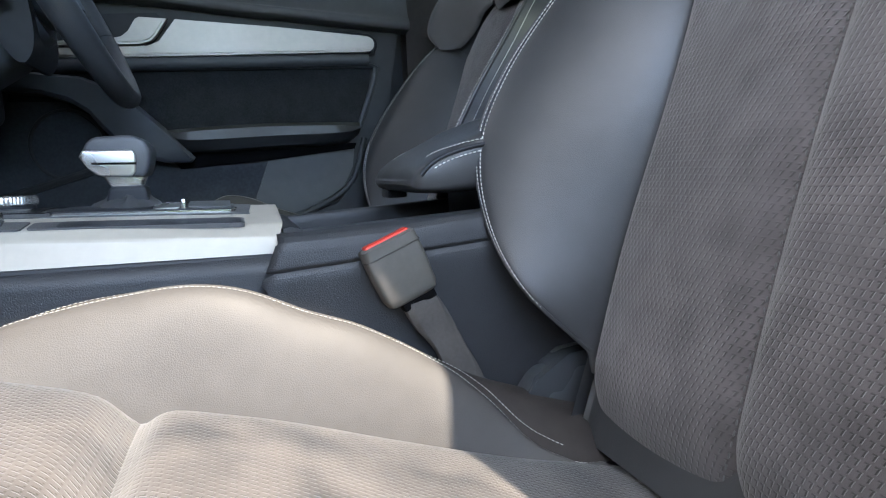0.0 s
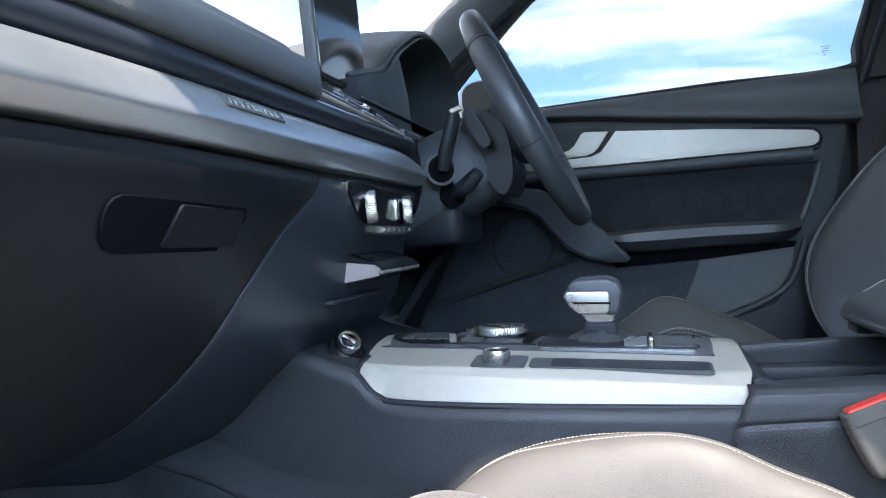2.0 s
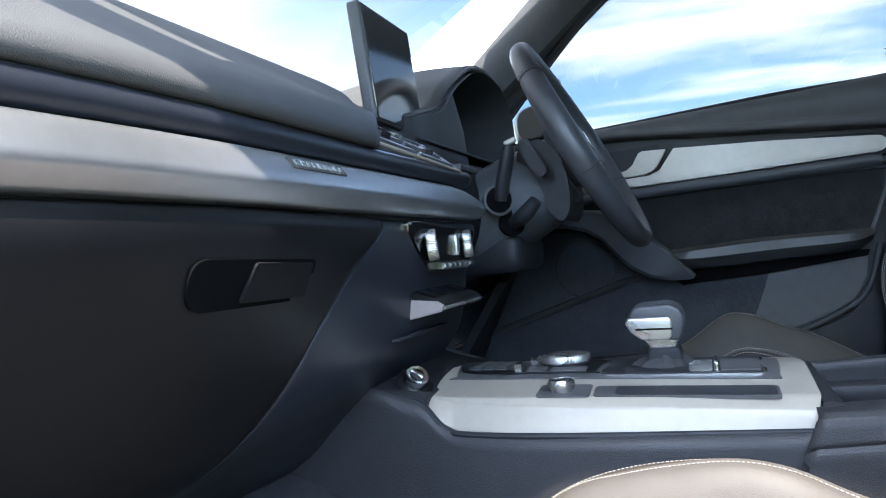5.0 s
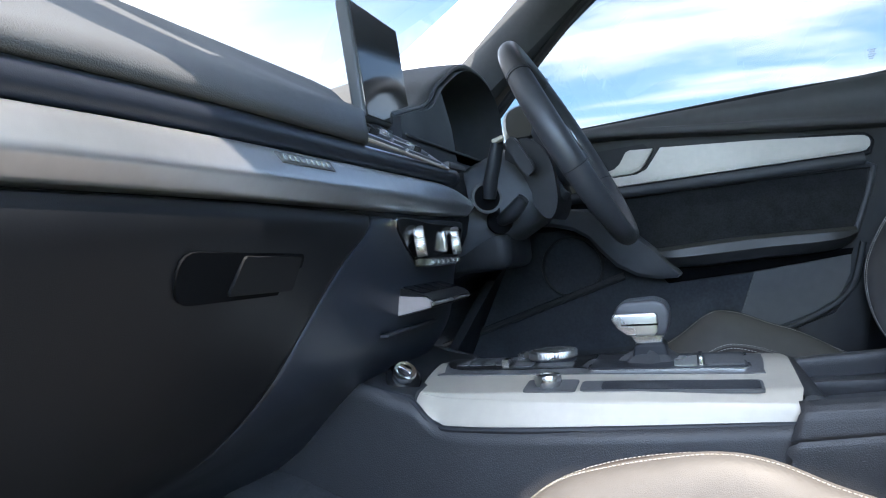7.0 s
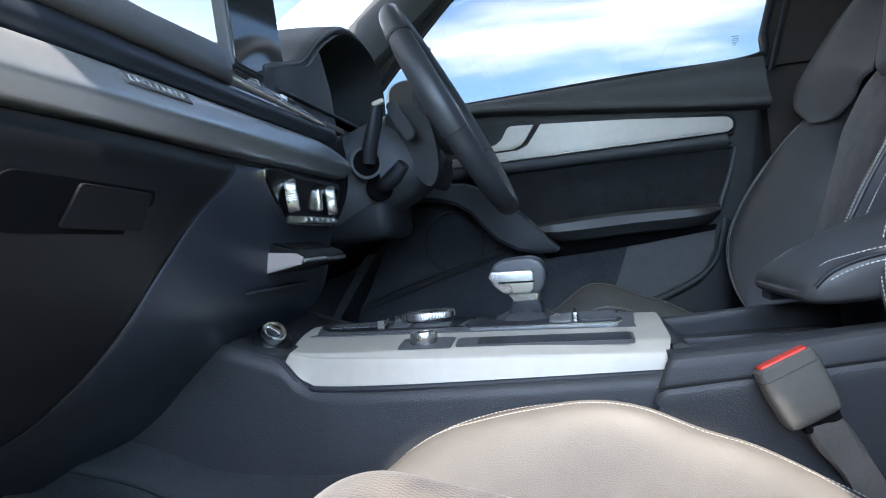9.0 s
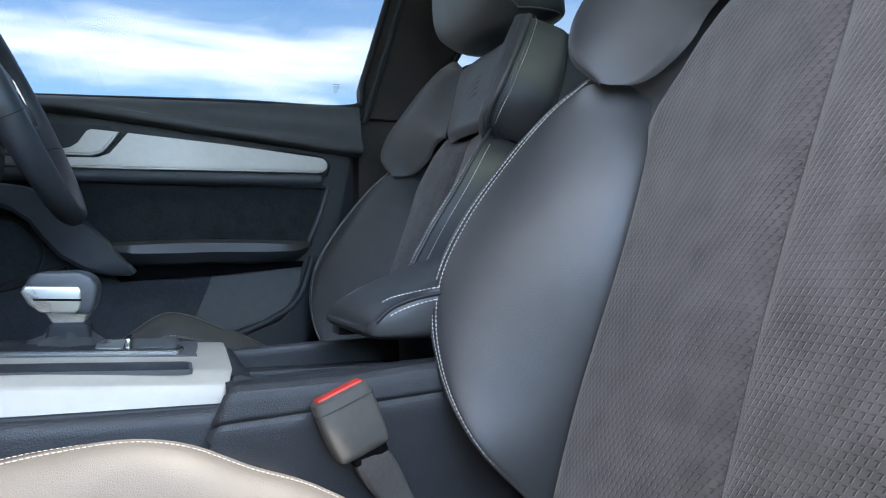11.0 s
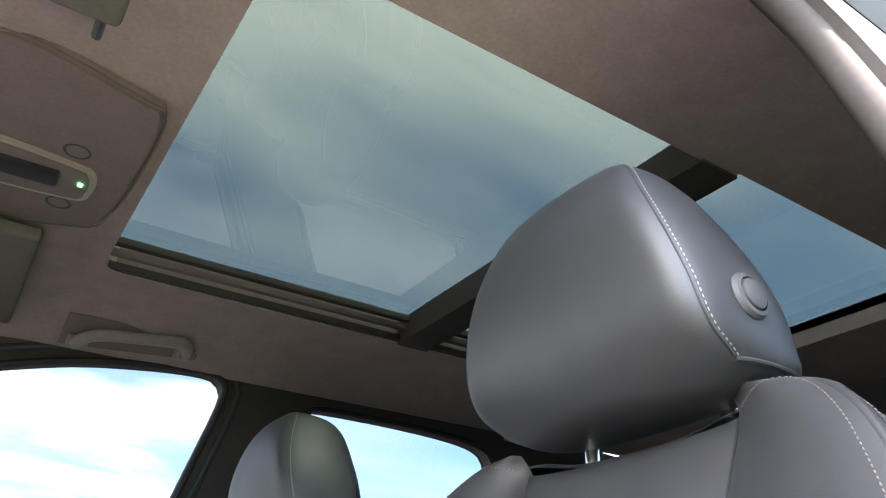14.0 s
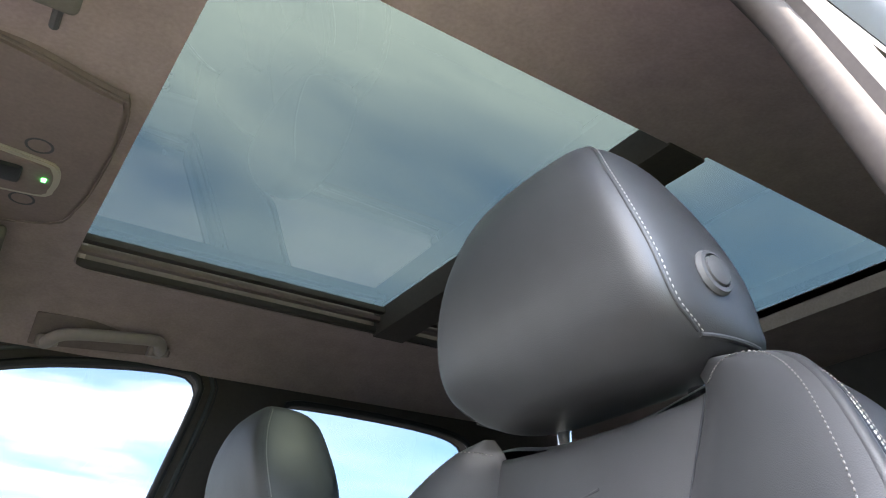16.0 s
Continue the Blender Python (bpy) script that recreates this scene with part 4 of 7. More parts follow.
def seat(name, label, cx, cy, group, head_x=0.0, head_z=0.0, squash=1.0, lift=0.0):
    th = thing(name, label, "car seat", group, at=(cx + 0.0, cy, 0.42))
    inv = Matrix.Translation(-Vector(th.location))
    org = Vector((cx, cy, 0.60))

    def own(ob):
        ob.parent = th
        ob.matrix_parent_inverse = inv
        return ob

    def at(s, h, d):
        h = h if h < 0.45 else 0.45 + (h - 0.45) * squash
        return org + Vector((0, s, 0)) + UP * h + FWD * d

    # padded insert in two halves with a centre seam
    def top_h(s):
        s = abs(s)
        return curve1([(0.0, 0.499), (0.05, 0.501), (0.085, 0.509), (0.100, 0.520), (0.127, 0.515), (0.148, 0.498), (0.163, 0.468), (0.180, 0.430), (0.20, 0.405)], s)

    for sgn in (1, -1):
        def ins(u, v, sgn=sgn):
            s0 = 0.200 * u
            h = -0.13 + (top_h(s0) + 0.13) * v
            s = curve1(INNER, h) / 0.200 * s0 if h < 0.42 else s0 * curve1(INNER, 0.42) / 0.200 * (1 - 0.1 * (h - 0.42) / 0.1)
            d = 0.012 * (1 - (2 * u - 1) ** 2) * 0.6 - edge_fall(u, v, 0.045, 0.022, 0.007) + 0.010 * math.sin(math.pi * min(1, max(0, (h + 0.05) / 0.5)))
            if h < 0.02:
                d -= (0.02 - h) ** 2 * 7.0
            return at(sgn * s, h, d)
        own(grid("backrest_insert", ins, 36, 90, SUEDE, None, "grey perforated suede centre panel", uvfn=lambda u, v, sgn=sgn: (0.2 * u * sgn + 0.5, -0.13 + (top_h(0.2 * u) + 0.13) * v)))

        # big lower side bolster
        def bol(u, v, sgn=sgn):
            h = 0.0 + 0.452 * v
            si, so, do = curve1(INNER, h), curve1(EDGE_S, h), curve1(EDGE_D, h)
            if h < 0.02:
                so, do = max(so, si + 0.004), do
            s = si + (so - si) * u
            d = do * (1 - (1 - u) ** 1.7) + 0.006 * math.sin(math.pi * u) * (do / 0.12) - edge_fall(u, v, 0.05, 0.02, 0.009, one_u=True)
            return at(sgn * s, h, d)
        lb = own(grid("lower_bolster", bol, 28, 60, LEATHER, None, "smooth black leather side bolster", uvfn=lambda u, v: (0.15 * u, 0.45 * v)))
        edge = [at(sgn * curve1(EDGE_S, h), h, curve1(EDGE_D, h)) for h in [0.02 + 0.43 * k / 40 for k in range(41)]]
        for row in (0.885, 0.955):
            nest(stitches("stitching", [bol(row, 0.05 + 0.93 * k / 40) + FWD * 0.0006 for k in range(41)], None, radius=0.00056), lb)
        nest(part("edge_seam", tube([bol(0.922, 0.05 + 0.93 * k / 60) for k in range(61)], 0.0011, 8, up=(0, 1, 0)), BLACK, None, "dark seam between the stitch rows"), lb)
        own(part("piping", tube([p - FWD * 0.001 for p in edge], 0.0028, 8, up=(0, 1, 0)), LEATHER, None))

        # side of the backrest, from the edge to the back shell, with its own lengthwise seam
        def so_all(h):
            return curve1(EDGE_S, h) if h < 0.44 else curve1(WING_S, h)

        def do_all(h):
            return curve1(EDGE_D, h) if h < 0.44 else curve1(WING_D, h)

        for h0, h1 in ((-0.14, 0.436), (0.440, 0.695)):
            for a, b in ((0.0, 0.45), (0.45, 1.0)):
                def side(u, v, a=a, b=b, h0=h0, h1=h1, sgn=sgn):
                    h = h0 + (h1 - h0) * v
                    so, do = so_all(max(0.02, h)), do_all(max(0.02, h))
                    w = a + (b - a) * u
                    d = do + (BACK - do) * w
                    bulge = 0.016 * math.sin(math.pi * min(1, w * 1.0)) - 0.02 * w * w - edge_fall(1 - u if a == 0.0 else u, v, 0.09, 0.012 / (h1 - h0), 0.010, one_u=True)
                    s = min(so, 0.292 + (so - 0.292) * (1 - w)) + bulge
                    return at(sgn * s, h, d)
                own(grid("side_panel", side, 16, 60, LEATHER, None))
                if a == 0.0:
                    lo_v = (0.03 - h0) / (h1 - h0) if h0 < 0 else 0.04
                    own(stitches("stitching", [side(0.13, lo_v + (0.96 - lo_v) * k / 40) + Vector((0, sgn * 0.0012, 0)) for k in range(41)], None, radius=0.0006))
                else:
                    own(part("side_seam", tube([side(0.0, 0.02 + 0.96 * k / 40) - Vector((0, sgn * 0.001, 0)) for k in range(41)], 0.0025, 8, up=(0, 1, 0)), BLACK, None, "dark recessed seam"))

        # shoulder wing
        def wing(u, v, sgn=sgn):
            h = 0.428 + (0.700 - 0.428) * v
            si, so, do = wing_in(h, sgn), curve1(WING_S, h), curve1(WING_D, h)
            so = max(so, si + 0.01)
            s = si + (so - si) * u
            din = max(0.0, -0.016 * math.log(sum(math.exp(-math.hypot(s - a_, h - b_) / 0.016) for b_, a_ in WING_RIM[sgn]) / 6.5))
            q = din / (din + max(0.0, so - s) + 1e-6)
            d = 0.010 + do * math.sin(q * math.pi / 2) ** 1.2 + 0.012 * math.sin(math.pi * q) - edge_fall(u, v, 0.03, 0.03, 0.006, one_u=True)
            return at(sgn * s, h, d)
        own(grid("shoulder_wing", wing, 24, 44, LEATHER, None, "smooth black leather shoulder panel", uvfn=lambda u, v: (0.15 * u, 0.3 * v)))
        own(part("piping", tube([at(sgn * curve1(WING_S, h), h, curve1(WING_D, h) + 0.0045) for h in [0.432 + 0.262 * k / 40 for k in range(41)]], lambda t: 0.0055 * min(1.0, 0.25 + 8 * t, 0.25 + 8 * (1 - t)), 10, up=(0, 1, 0)), LEATHER, None))
        own(part("edge_seam", tube([at(sgn * (curve1(WING_S, h) + 0.0045), h, curve1(WING_D, h) + 0.0015) for h in [0.445 + 0.245 * k / 40 for k in range(41)]], 0.0016, 8, up=(0, 1, 0)), BLACK, None, "dark seam beside the piping"))
        own(stitches("stitching", [wing(0.15 + 0.74 * k / 10, 0.955) + FWD * 0.0006 for k in range(11)] + [wing(0.93, 0.93 - 0.84 * k / 30) + FWD * 0.0006 for k in range(31)], None, 0.0046, 0.0027, 0.00055, mat=SEAMTHREAD))
        own(stitches("stitching", [at(sgn * (curve1(WING_S, h) + 0.0068), h, curve1(WING_D, h) - 0.0045) for h in [0.445 + 0.245 * k / 30 for k in range(31)]], None, 0.0046, 0.0027, 0.0006, mat=SEAMTHREAD))

    for sgn in (1, -1):
        half_ = PANEL_NEAR if sgn < 0 else PANEL_FAR
        own(part("panel_seam", tube([at(sgn * (curve1(half_, h) + 0.0006), h, 0.0095) for h in [0.515 + 0.172 * k / 24 for k in range(25)]], 0.0013, 8, up=(0, 1, 0)), BLACK, None, "thin dark seam beside the head panel"))
    # centre seam stitching
    own(stitches("stitching", [at(0.0, h, 0.0015 + 0.010 * math.sin(math.pi * min(1, max(0, (h + 0.05) / 0.5))) - 0.006) for h in [-0.02 + 0.50 * k / 40 for k in range(41)]], None, 0.0075, 0.0042, 0.0008, mat=DARKTHREAD))

    # head panel with embossed bars
    def headp(u, v):
        w = 2 * u - 1
        h0 = 0.495 + 0.008 * abs(w) ** 3 + 0.024 * abs(w) ** 9
        h1 = 0.702 - 0.014 * (1 - w * w)
        h = h0 + (h1 - h0) * v
        half = curve1(PANEL_NEAR if w < 0 else PANEL_FAR, h)
        d = 0.0105 + 0.0115 * (1 - w * w) - edge_fall(0.5, v, 0.010, 0.05, 0.011) - (0.02 * max(0, v - 0.92) / 0.08)
        return at(w * half, h, d)
    hp = own(grid("head_panel", headp, 40, 36, LEATHER, None, "leather upper panel with an embossed mark", uvfn=lambda u, v: (0.25 * u, 0.2 * v)))
    for k in range(4):
        z0 = 0.575 + 0.013 * k
        nest(part("embossed_bar", tube([at(-0.012 + 0.004 * k + q * (0.020 + 0.002 * k), z0 - q * 0.007, 0.0213) for q in (-1, -0.5, 0, 0.5, 1)], 0.0014, 6, up=(1, 0, 0)), LEATHER, None), hp)

    # foam core behind the panels
    def core(u, v):
        h = -0.06 + 0.745 * v
        if h < 0.44:
            si, so, do = curve1(INNER, h), curve1(EDGE_S, max(0.02, h)), curve1(EDGE_D, max(0.02, h))
        else:
            si, so, do = curve1(WING_IN, h), curve1(WING_S, h), curve1(WING_D, h)
        w = abs(2 * u - 1)
        a = 1 if u > 0.5 else -1
        if w < 0.5:
            return at(a * si * w / 0.5, h, -0.012)
        q = (w - 0.5) / 0.5
        return at(a * (si + (so - si) * q * 0.97), h, -0.012 + do * q ** 1.2)
    own(grid("foam_core", core, 40, 60, LEATHER, None))

    # top roll and back shell
    def shell(u, v):
        h = -0.10 + 0.80 * v
        so = so_back(max(0.02, h))
        a = math.pi * u
        s = math.cos(a) * so * 0.97
        d = BACK - 0.035 * math.sin(a) ** 0.6 + 0.004
        return at(s, h, d)

    def so_back(h):
        return min(0.288, (curve1(EDGE_S, h) if h < 0.44 else curve1(WING_S, h)) - 0.006)
    own(grid("back_shell", shell, 30, 40, GREYPLASTIC, None, thick=0.004))

    def roll(u, v):
        w = 2 * u - 1
        s = w * 0.20
        hh = 0.707 - 0.016 * math.exp(-(s / 0.10) ** 4) - 0.030 * max(0, abs(w) - 0.75) / 0.25
        a = math.pi * v
        return at(s, hh - 0.012 + 0.016 * math.sin(a), 0.010 + (BACK - 0.01) * (0.5 - 0.5 * math.cos(a)))
    own(grid("top_roll", roll, 40, 14, LEATHER, None))

    # cushion: crest of the side bolsters and the sunk insert, by distance behind the front
    CREST = [(-0.31, 0.58), (-0.265, 0.625), (-0.225, 0.664), (-0.186, 0.687), (-0.144, 0.697), (-0.10, 0.704), (-0.045, 0.708), (0.0, 0.700), (0.05, 0.677), (0.10, 0.657), (0.172, 0.613), (0.205, 0.583), (0.235, 0.547), (0.27, 0.530)]
    INS = [(-0.36, 0.56), (-0.32, 0.62), (-0.275, 0.663), (-0.228, 0.676), (-0.172, 0.664), (-0.088, 0.640), (-0.065, 0.630), (0.022, 0.606), (0.112, 0.576), (0.212, 0.545), (0.30, 0.525)]
    CREST_S = [(-0.31, 0.228), (-0.10, 0.236), (0.12, 0.236), (0.17, 0.231), (0.205, 0.214), (0.235, 0.186), (0.27, 0.160)]
    INS_S = [(-0.31, 0.182), (0.10, 0.182), (0.20, 0.176), (0.24, 0.165), (0.27, 0.150)]
    SIDE_Z = [(-0.31, 0.575), (-0.2, 0.675), (-0.045, 0.702), (0.05, 0.671), (0.12, 0.640), (0.17, 0.612), (0.22, 0.590), (0.30, 0.562), (0.34, 0.550)]
    dx = cx - 0.30

    def raised(x):
        t = min(1.0, max(0.0, (x + 0.15) / 0.12))
        return lift * t * t * (3 - 2 * t)

    def top_z(x, s):
        e = abs(s) / 0.188
        return curve1(INS, x) + 0.006 * (1 - e ** 4)

    for x0, x1, nm in ((-0.375, -0.083, "thigh_support"), (-0.083, 0.33, "cushion_insert")):
        def cus(u, v, x0=x0, x1=x1):
            x = x0 + (x1 - x0) * u
            s = -0.19 + 0.38 * v
            z = top_z(x, s) - edge_fall(u, v, 0.014 / (x1 - x0), 0.035, 0.024)
            if x < -0.33:
                z -= (x + 0.33) ** 2 * 30
            return (x + dx, cy + s, z + raised(x))
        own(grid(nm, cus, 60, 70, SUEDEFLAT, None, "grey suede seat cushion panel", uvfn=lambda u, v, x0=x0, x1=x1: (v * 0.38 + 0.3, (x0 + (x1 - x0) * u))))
    # front valance below the thigh support
    own(part("front_valance", box((dx - 0.365, cy - 0.20, 0.44), (dx - 0.30, cy + 0.20, 0.600), 0.02, 3), LEATHER, None))
    own(part("seat_base", box((dx - 0.30, cy - 0.235, 0.42), (dx + 0.36, cy + 0.235, 0.515), 0.02, 2), BLACK, None))

    for sgn in (1, -1):
        def cb_(u, v, sgn=sgn):
            x = -0.30 + 0.60 * u
            zi, zc = curve1(INS, x) - 0.030, curve1(CREST, x)
            si, sc = curve1(INS_S, x) - 0.005, curve1(CREST_S, x)
            s = si + (sc - si) * v
            z = zi + (zc - zi) * math.sin(v * math.pi / 2) ** 0.9 + 0.008 * math.sin(math.pi * v) - edge_fall(u, v, 0.01, 0.07, 0.006, one_v=True)
            return (x + dx, cy + sgn * s, z + raised(x))
        cbo = own(grid("cushion_bolster", cb_, 60, 24, LITLEATHER, None, "leather cushion side bolster", uvfn=lambda u, v: (0.6 * u, 0.12 * v)))

        def cs_(u, v, sgn=sgn):
            # over the side roll, then down to the base
            x = -0.30 + 0.64 * u
            zc, sc = curve1(CREST, x) + raised(x), curve1(CREST_S, x)
            zs = curve1(SIDE_Z, x) + raised(x)
            if v < 0.3:
                q = v / 0.3
                return (x + dx, cy + sgn * (sc + (0.250 - sc) * q), zc + (zs - zc) * (1 - (1 - q) ** 2) + 0.004 * math.sin(math.pi * q))
            q = (v - 0.3) / 0.7
            return (x + dx, cy + sgn * (0.250 + 0.010 * math.sin(math.pi * min(1, q * 1.5))), zs + (0.46 - zs) * q)
        own(grid("cushion_side", cs_, 60, 30, SIDEHIDE, None, "dark brown side cover"))
        own(part("recliner_cover", prism([(dx + a_, cy + sgn * 0.245 - 0.018, b_) for a_, b_ in ((0.225, 0.50), (0.235, 0.555), (0.262, 0.590), (0.295, 0.612), (0.335, 0.616), (0.36, 0.60), (0.37, 0.50))], (0, 0.036, 0), 0.006, 3), RECLINER, None, "grey plastic recliner cover"))
        crest = [Vector((x + dx, cy + sgn * (curve1(CREST_S, x) - 0.001), curve1(CREST, x) + raised(x) - 0.001)) for x in [-0.265 + 0.535 * k / 50 for k in range(51)]]
        nest(stitches("stitching", [Vector(cb_(0.06 + 0.90 * k / 50, 0.87)) + Vector((0, -sgn * 0.0003, 0.0002)) for k in range(51)], None, 0.0042, 0.0030, 0.00046, mat=PALETHREAD), cbo)
        nest(stitches("stitching", [Vector(cs_(u_, 0.3 * 0.010 / max(0.014, 0.250 - curve1(CREST_S, -0.30 + 0.64 * u_)))) + Vector((0, sgn * 0.0003, 0.0007)) for u_ in [0.058 + 0.82 * k / 50 for k in range(51)]], None, 0.0042, 0.0030, 0.00046, mat=PALETHREAD), cbo)
        nest(part("piping", tube(crest, 0.003, 8), LITLEATHER, None), cbo)

    # headrest: a domed front, flat side panels behind a stitched ridge, deepest at its foot
    hy = cy + (-0.018 if cy < 0 else 0.008)
    ho = cx - 0.30 + head_x
    H_FRONT = [(1.264, 0.480), (1.267, 0.458), (1.2745, 0.442), (1.290, 0.428), (1.33, 0.415), (1.38, 0.410), (1.42, 0.413), (1.46, 0.426), (1.478, 0.439), (1.487, 0.452), (1.490, 0.464)]
    H_RIDGE = [(1.264, 0.490), (1.267, 0.482), (1.2745, 0.478), (1.280, 0.470), (1.300, 0.436), (1.34, 0.421), (1.39, 0.418), (1.44, 0.428), (1.478, 0.447), (1.487, 0.456), (1.490, 0.465)]
    H_BACK = [(1.264, 0.515), (1.267, 0.530), (1.2745, 0.545), (1.284, 0.570), (1.300, 0.572), (1.36, 0.567), (1.42, 0.554), (1.45, 0.545), (1.468, 0.533), (1.480, 0.515), (1.490, 0.485)]
    H_WIDE = [(1.264, 0.080), (1.267, 0.106), (1.2745, 0.127), (1.280, 0.137), (1.300, 0.142), (1.34, 0.140), (1.39, 0.125), (1.44, 0.102), (1.468, 0.086), (1.478, 0.076), (1.487, 0.056), (1.490, 0.036)]

    def head_ring(z):
        xf, xr, xb, w = (curve1(k, z) for k in (H_FRONT, H_RIDGE, H_BACK, H_WIDE))
        q = []
        for i in range(33):
            y = -1 + 2 * i / 32
            y = math.copysign(abs(y) ** 0.82, y)
            q.append((xr - (xr - xf) * (1 - abs(y) ** 2.6), w * y))
        for i in range(1, 9):
            t = i / 8
            q.append((xr + (xb - xr) * t, w * (1 - 0.02 * t * t) + 0.0045 * math.sin(math.pi * t)))
        for i in range(1, 16):
            y = 1 - 2 * i / 16
            q.append((xb + 0.012 * (1 - abs(y) ** 6), w * 0.98 * y))
        for i in range(8, 0, -1):
            t = i / 8
            q.append((xr + (xb - xr) * t, -w * (1 - 0.02 * t * t) - 0.0045 * math.sin(math.pi * t)))
        for _ in range(6):
            q = [((q[i - 1][0] + 2 * q[i][0] + q[(i + 1) % len(q)][0]) / 4, (q[i - 1][1] + 2 * q[i][1] + q[(i + 1) % len(q)][1]) / 4) for i in range(len(q))]
        return [Vector((ho + a_, hy + b_, z + head_z)) for a_, b_ in q]

    zl = [1.264, 1.2655, 1.2675, 1.270, 1.2735, 1.277, 1.280] + [1.286 + 0.182 * k / 30 for k in range(31)] + [1.473, 1.478, 1.482, 1.485, 1.4875, 1.4895]
    hr = own(part("headrest", loft([head_ring(z) for z in zl]), LEATHER, None, "smooth leather head restraint"))
    for sgn in (1, -1):
        loop = [head_ring(z)[32 if sgn > 0 else 0] + Vector((-0.0008, sgn * 0.0006, 0)) for z in [1.283 + 0.196 * k / 40 for k in range(41)]]
        nest(stitches("stitching", [p + Vector((0.0045, sgn * 0.0006, 0)) for p in loop], None, 0.0050, 0.0029, 0.00062, mat=PALETHREAD), hr)
        nest(part("headrest_piping", tube([p + Vector((0.0008, -sgn * 0.0008, 0)) for p in loop], 0.0014, 8, up=(0, 1, 0)), LEATHER, None), hr)
        foot = head_ring(1.281)
        foot = foot[32:41] if sgn > 0 else [foot[0]] + foot[-1:-9:-1]
        nest(part("headrest_piping", tube(foot, 0.0022, 8, up=(0, 1, 0)), LEATHER, None), hr)
    hx = cx + 0.225 + head_x
    for q in (-0.078, 0.078):
        own(part("headrest_post", tube([(hx + 0.008, hy + q, 1.20), (hx + 0.013, hy + q, 1.32)], 0.0075, 14), CHROME, None, "chrome headrest post"))
        own(part("post_sleeve", disc((hx + 0.0075, hy + q, 1.238), (0.1, 0, 1), [(0.001, 0), (0.012, 0), (0.012, 0.006), (0.010, 0.008), (0.001, 0.008)], 20), BLACK, None))
    nest(part("height_button", disc((hx - 0.034, hy + (-0.1405 if cy < 0 else 0.1405), 1.331 + head_z), (0, -1 if cy < 0 else 1, 0.08), [(0.001, 0), (0.0190, 0), (0.0197, 0.004), (0.0178, 0.0075), (0.0146, 0.0082), (0.0140, 0.0055), (0.0132, 0.0055), (0.0126, 0.0092), (0.0100, 0.0105), (0.001, 0.0105)], 28), GREYPLASTIC, None, "round release button"), hr)
    return th


seat("front_seat", "black leather and grey suede front passenger seat", 0.30, -0.455, "front seats")
seat("front_seat", "black leather and grey suede driver seat beside the console", 0.325, 0.345, "front seats", 0.024, -0.018, 0.868, 0.050)

# seat belt buckle on its stalk
bk_ = thing("seat_belt_buckle", "grey seat belt buckle with a red press button", "seat belt buckle", at=(0.19, -0.21, 0.58))


def kid(ob, par):
    ob.parent = par
    ob.matrix_parent_inverse = Matrix.Translation(-Vector(par.location))
    return ob


bx, bz = Vector((0.945, 0.10, 0.32)).normalized(), Vector((-0.37, 0.03, 0.93)).normalized()
by = bz.cross(bx).normalized()
bx = by.cross(bz).normalized()
b0 = Vector((0.127, -0.205, 0.733))


def oriented(lo, hi, bevel, o, ax, ay, az, segs=2):
    bm = box(lo, hi, bevel, segs)
    for v in bm.verts:
        c = v.co.copy()
        v.co = o + ax * c.x + ay * c.y + az * c.z
    return bm


secs = []
for z_, w_, d_ in ((0.0, 0.0245, 0.0095), (-0.002, 0.0270, 0.0118), (-0.010, 0.0275, 0.0125), (-0.030, 0.0275, 0.0128), (-0.052, 0.0262, 0.0122), (-0.058, 0.0240, 0.0105), (-0.060, 0.0200, 0.0080)):
    secs.append([b0 + bz * z_ + bx * (w_ * abs(math.cos(q * math.pi / 20)) ** 0.28 * math.copysign(1, math.cos(q * math.pi / 20))) + by * (d_ * abs(math.sin(q * math.pi / 20)) ** 0.45 * math.copysign(1, math.sin(q * math.pi / 20))) for q in range(40)])
bb_ = kid(part("buckle_body", loft(secs), BUCKLE, None), bk_)
nest(part("press_button", oriented((-0.0225, -0.0075, -0.004), (0.0225, 0.0075, 0.0022), 0.0025, b0, bx, by, bz, 3), RED, None, "bright red press button"), bb_)
nest(part("buckle_joint", tube([b0 + bz * -0.0115 + bx * (0.0277 * abs(math.cos(q * math.pi / 20)) ** 0.28 * math.copysign(1, math.cos(q * math.pi / 20))) + by * (0.0127 * abs(math.sin(q * math.pi / 20)) ** 0.45 * math.copysign(1, math.sin(q * math.pi / 20))) for q in range(40)], 0.0006, 6, closed=True), WEB, None), bb_)
kid(part("buckle_throat", oriented((-0.016, -0.007, -0.068), (0.018, 0.007, -0.056), 0.002, b0 + bx * 0.003, bx, by, bz, 2), DEEP, None, "dark gap under the buckle"), bk_)
# the stalk: a fabric sleeve that bends towards the seat and crumples at its top
run = spline([b0 + bx * 0.004 - bz * 0.064, b0 + bx * 0.007 - bz * 0.085, b0 + bx * 0.012 - bz * 0.115, b0 + bx * 0.014 - bz * 0.165], 18)
secs = []
for k, p in enumerate(run):
    t_ = k / 17
    w_, d_ = 0.0165 - 0.002 * t_ + 0.0012 * math.sin(9 * t_) , 0.0070 + 0.001 * math.sin(13 * t_)
    secs.append([p + bx * (w_ * abs(math.cos(q * math.pi / 12)) ** 0.4 * math.copysign(1, math.cos(q * math.pi / 12))) + by * (d_ * abs(math.sin(q * math.pi / 12)) ** 0.6 * math.copysign(1, math.sin(q * math.pi / 12)) + 0.0008 * math.sin(q * 1.7 + 11 * t_)) + bz * 0.002 * math.sin(q * 0.9) * (1 - t_) for q in range(24)])
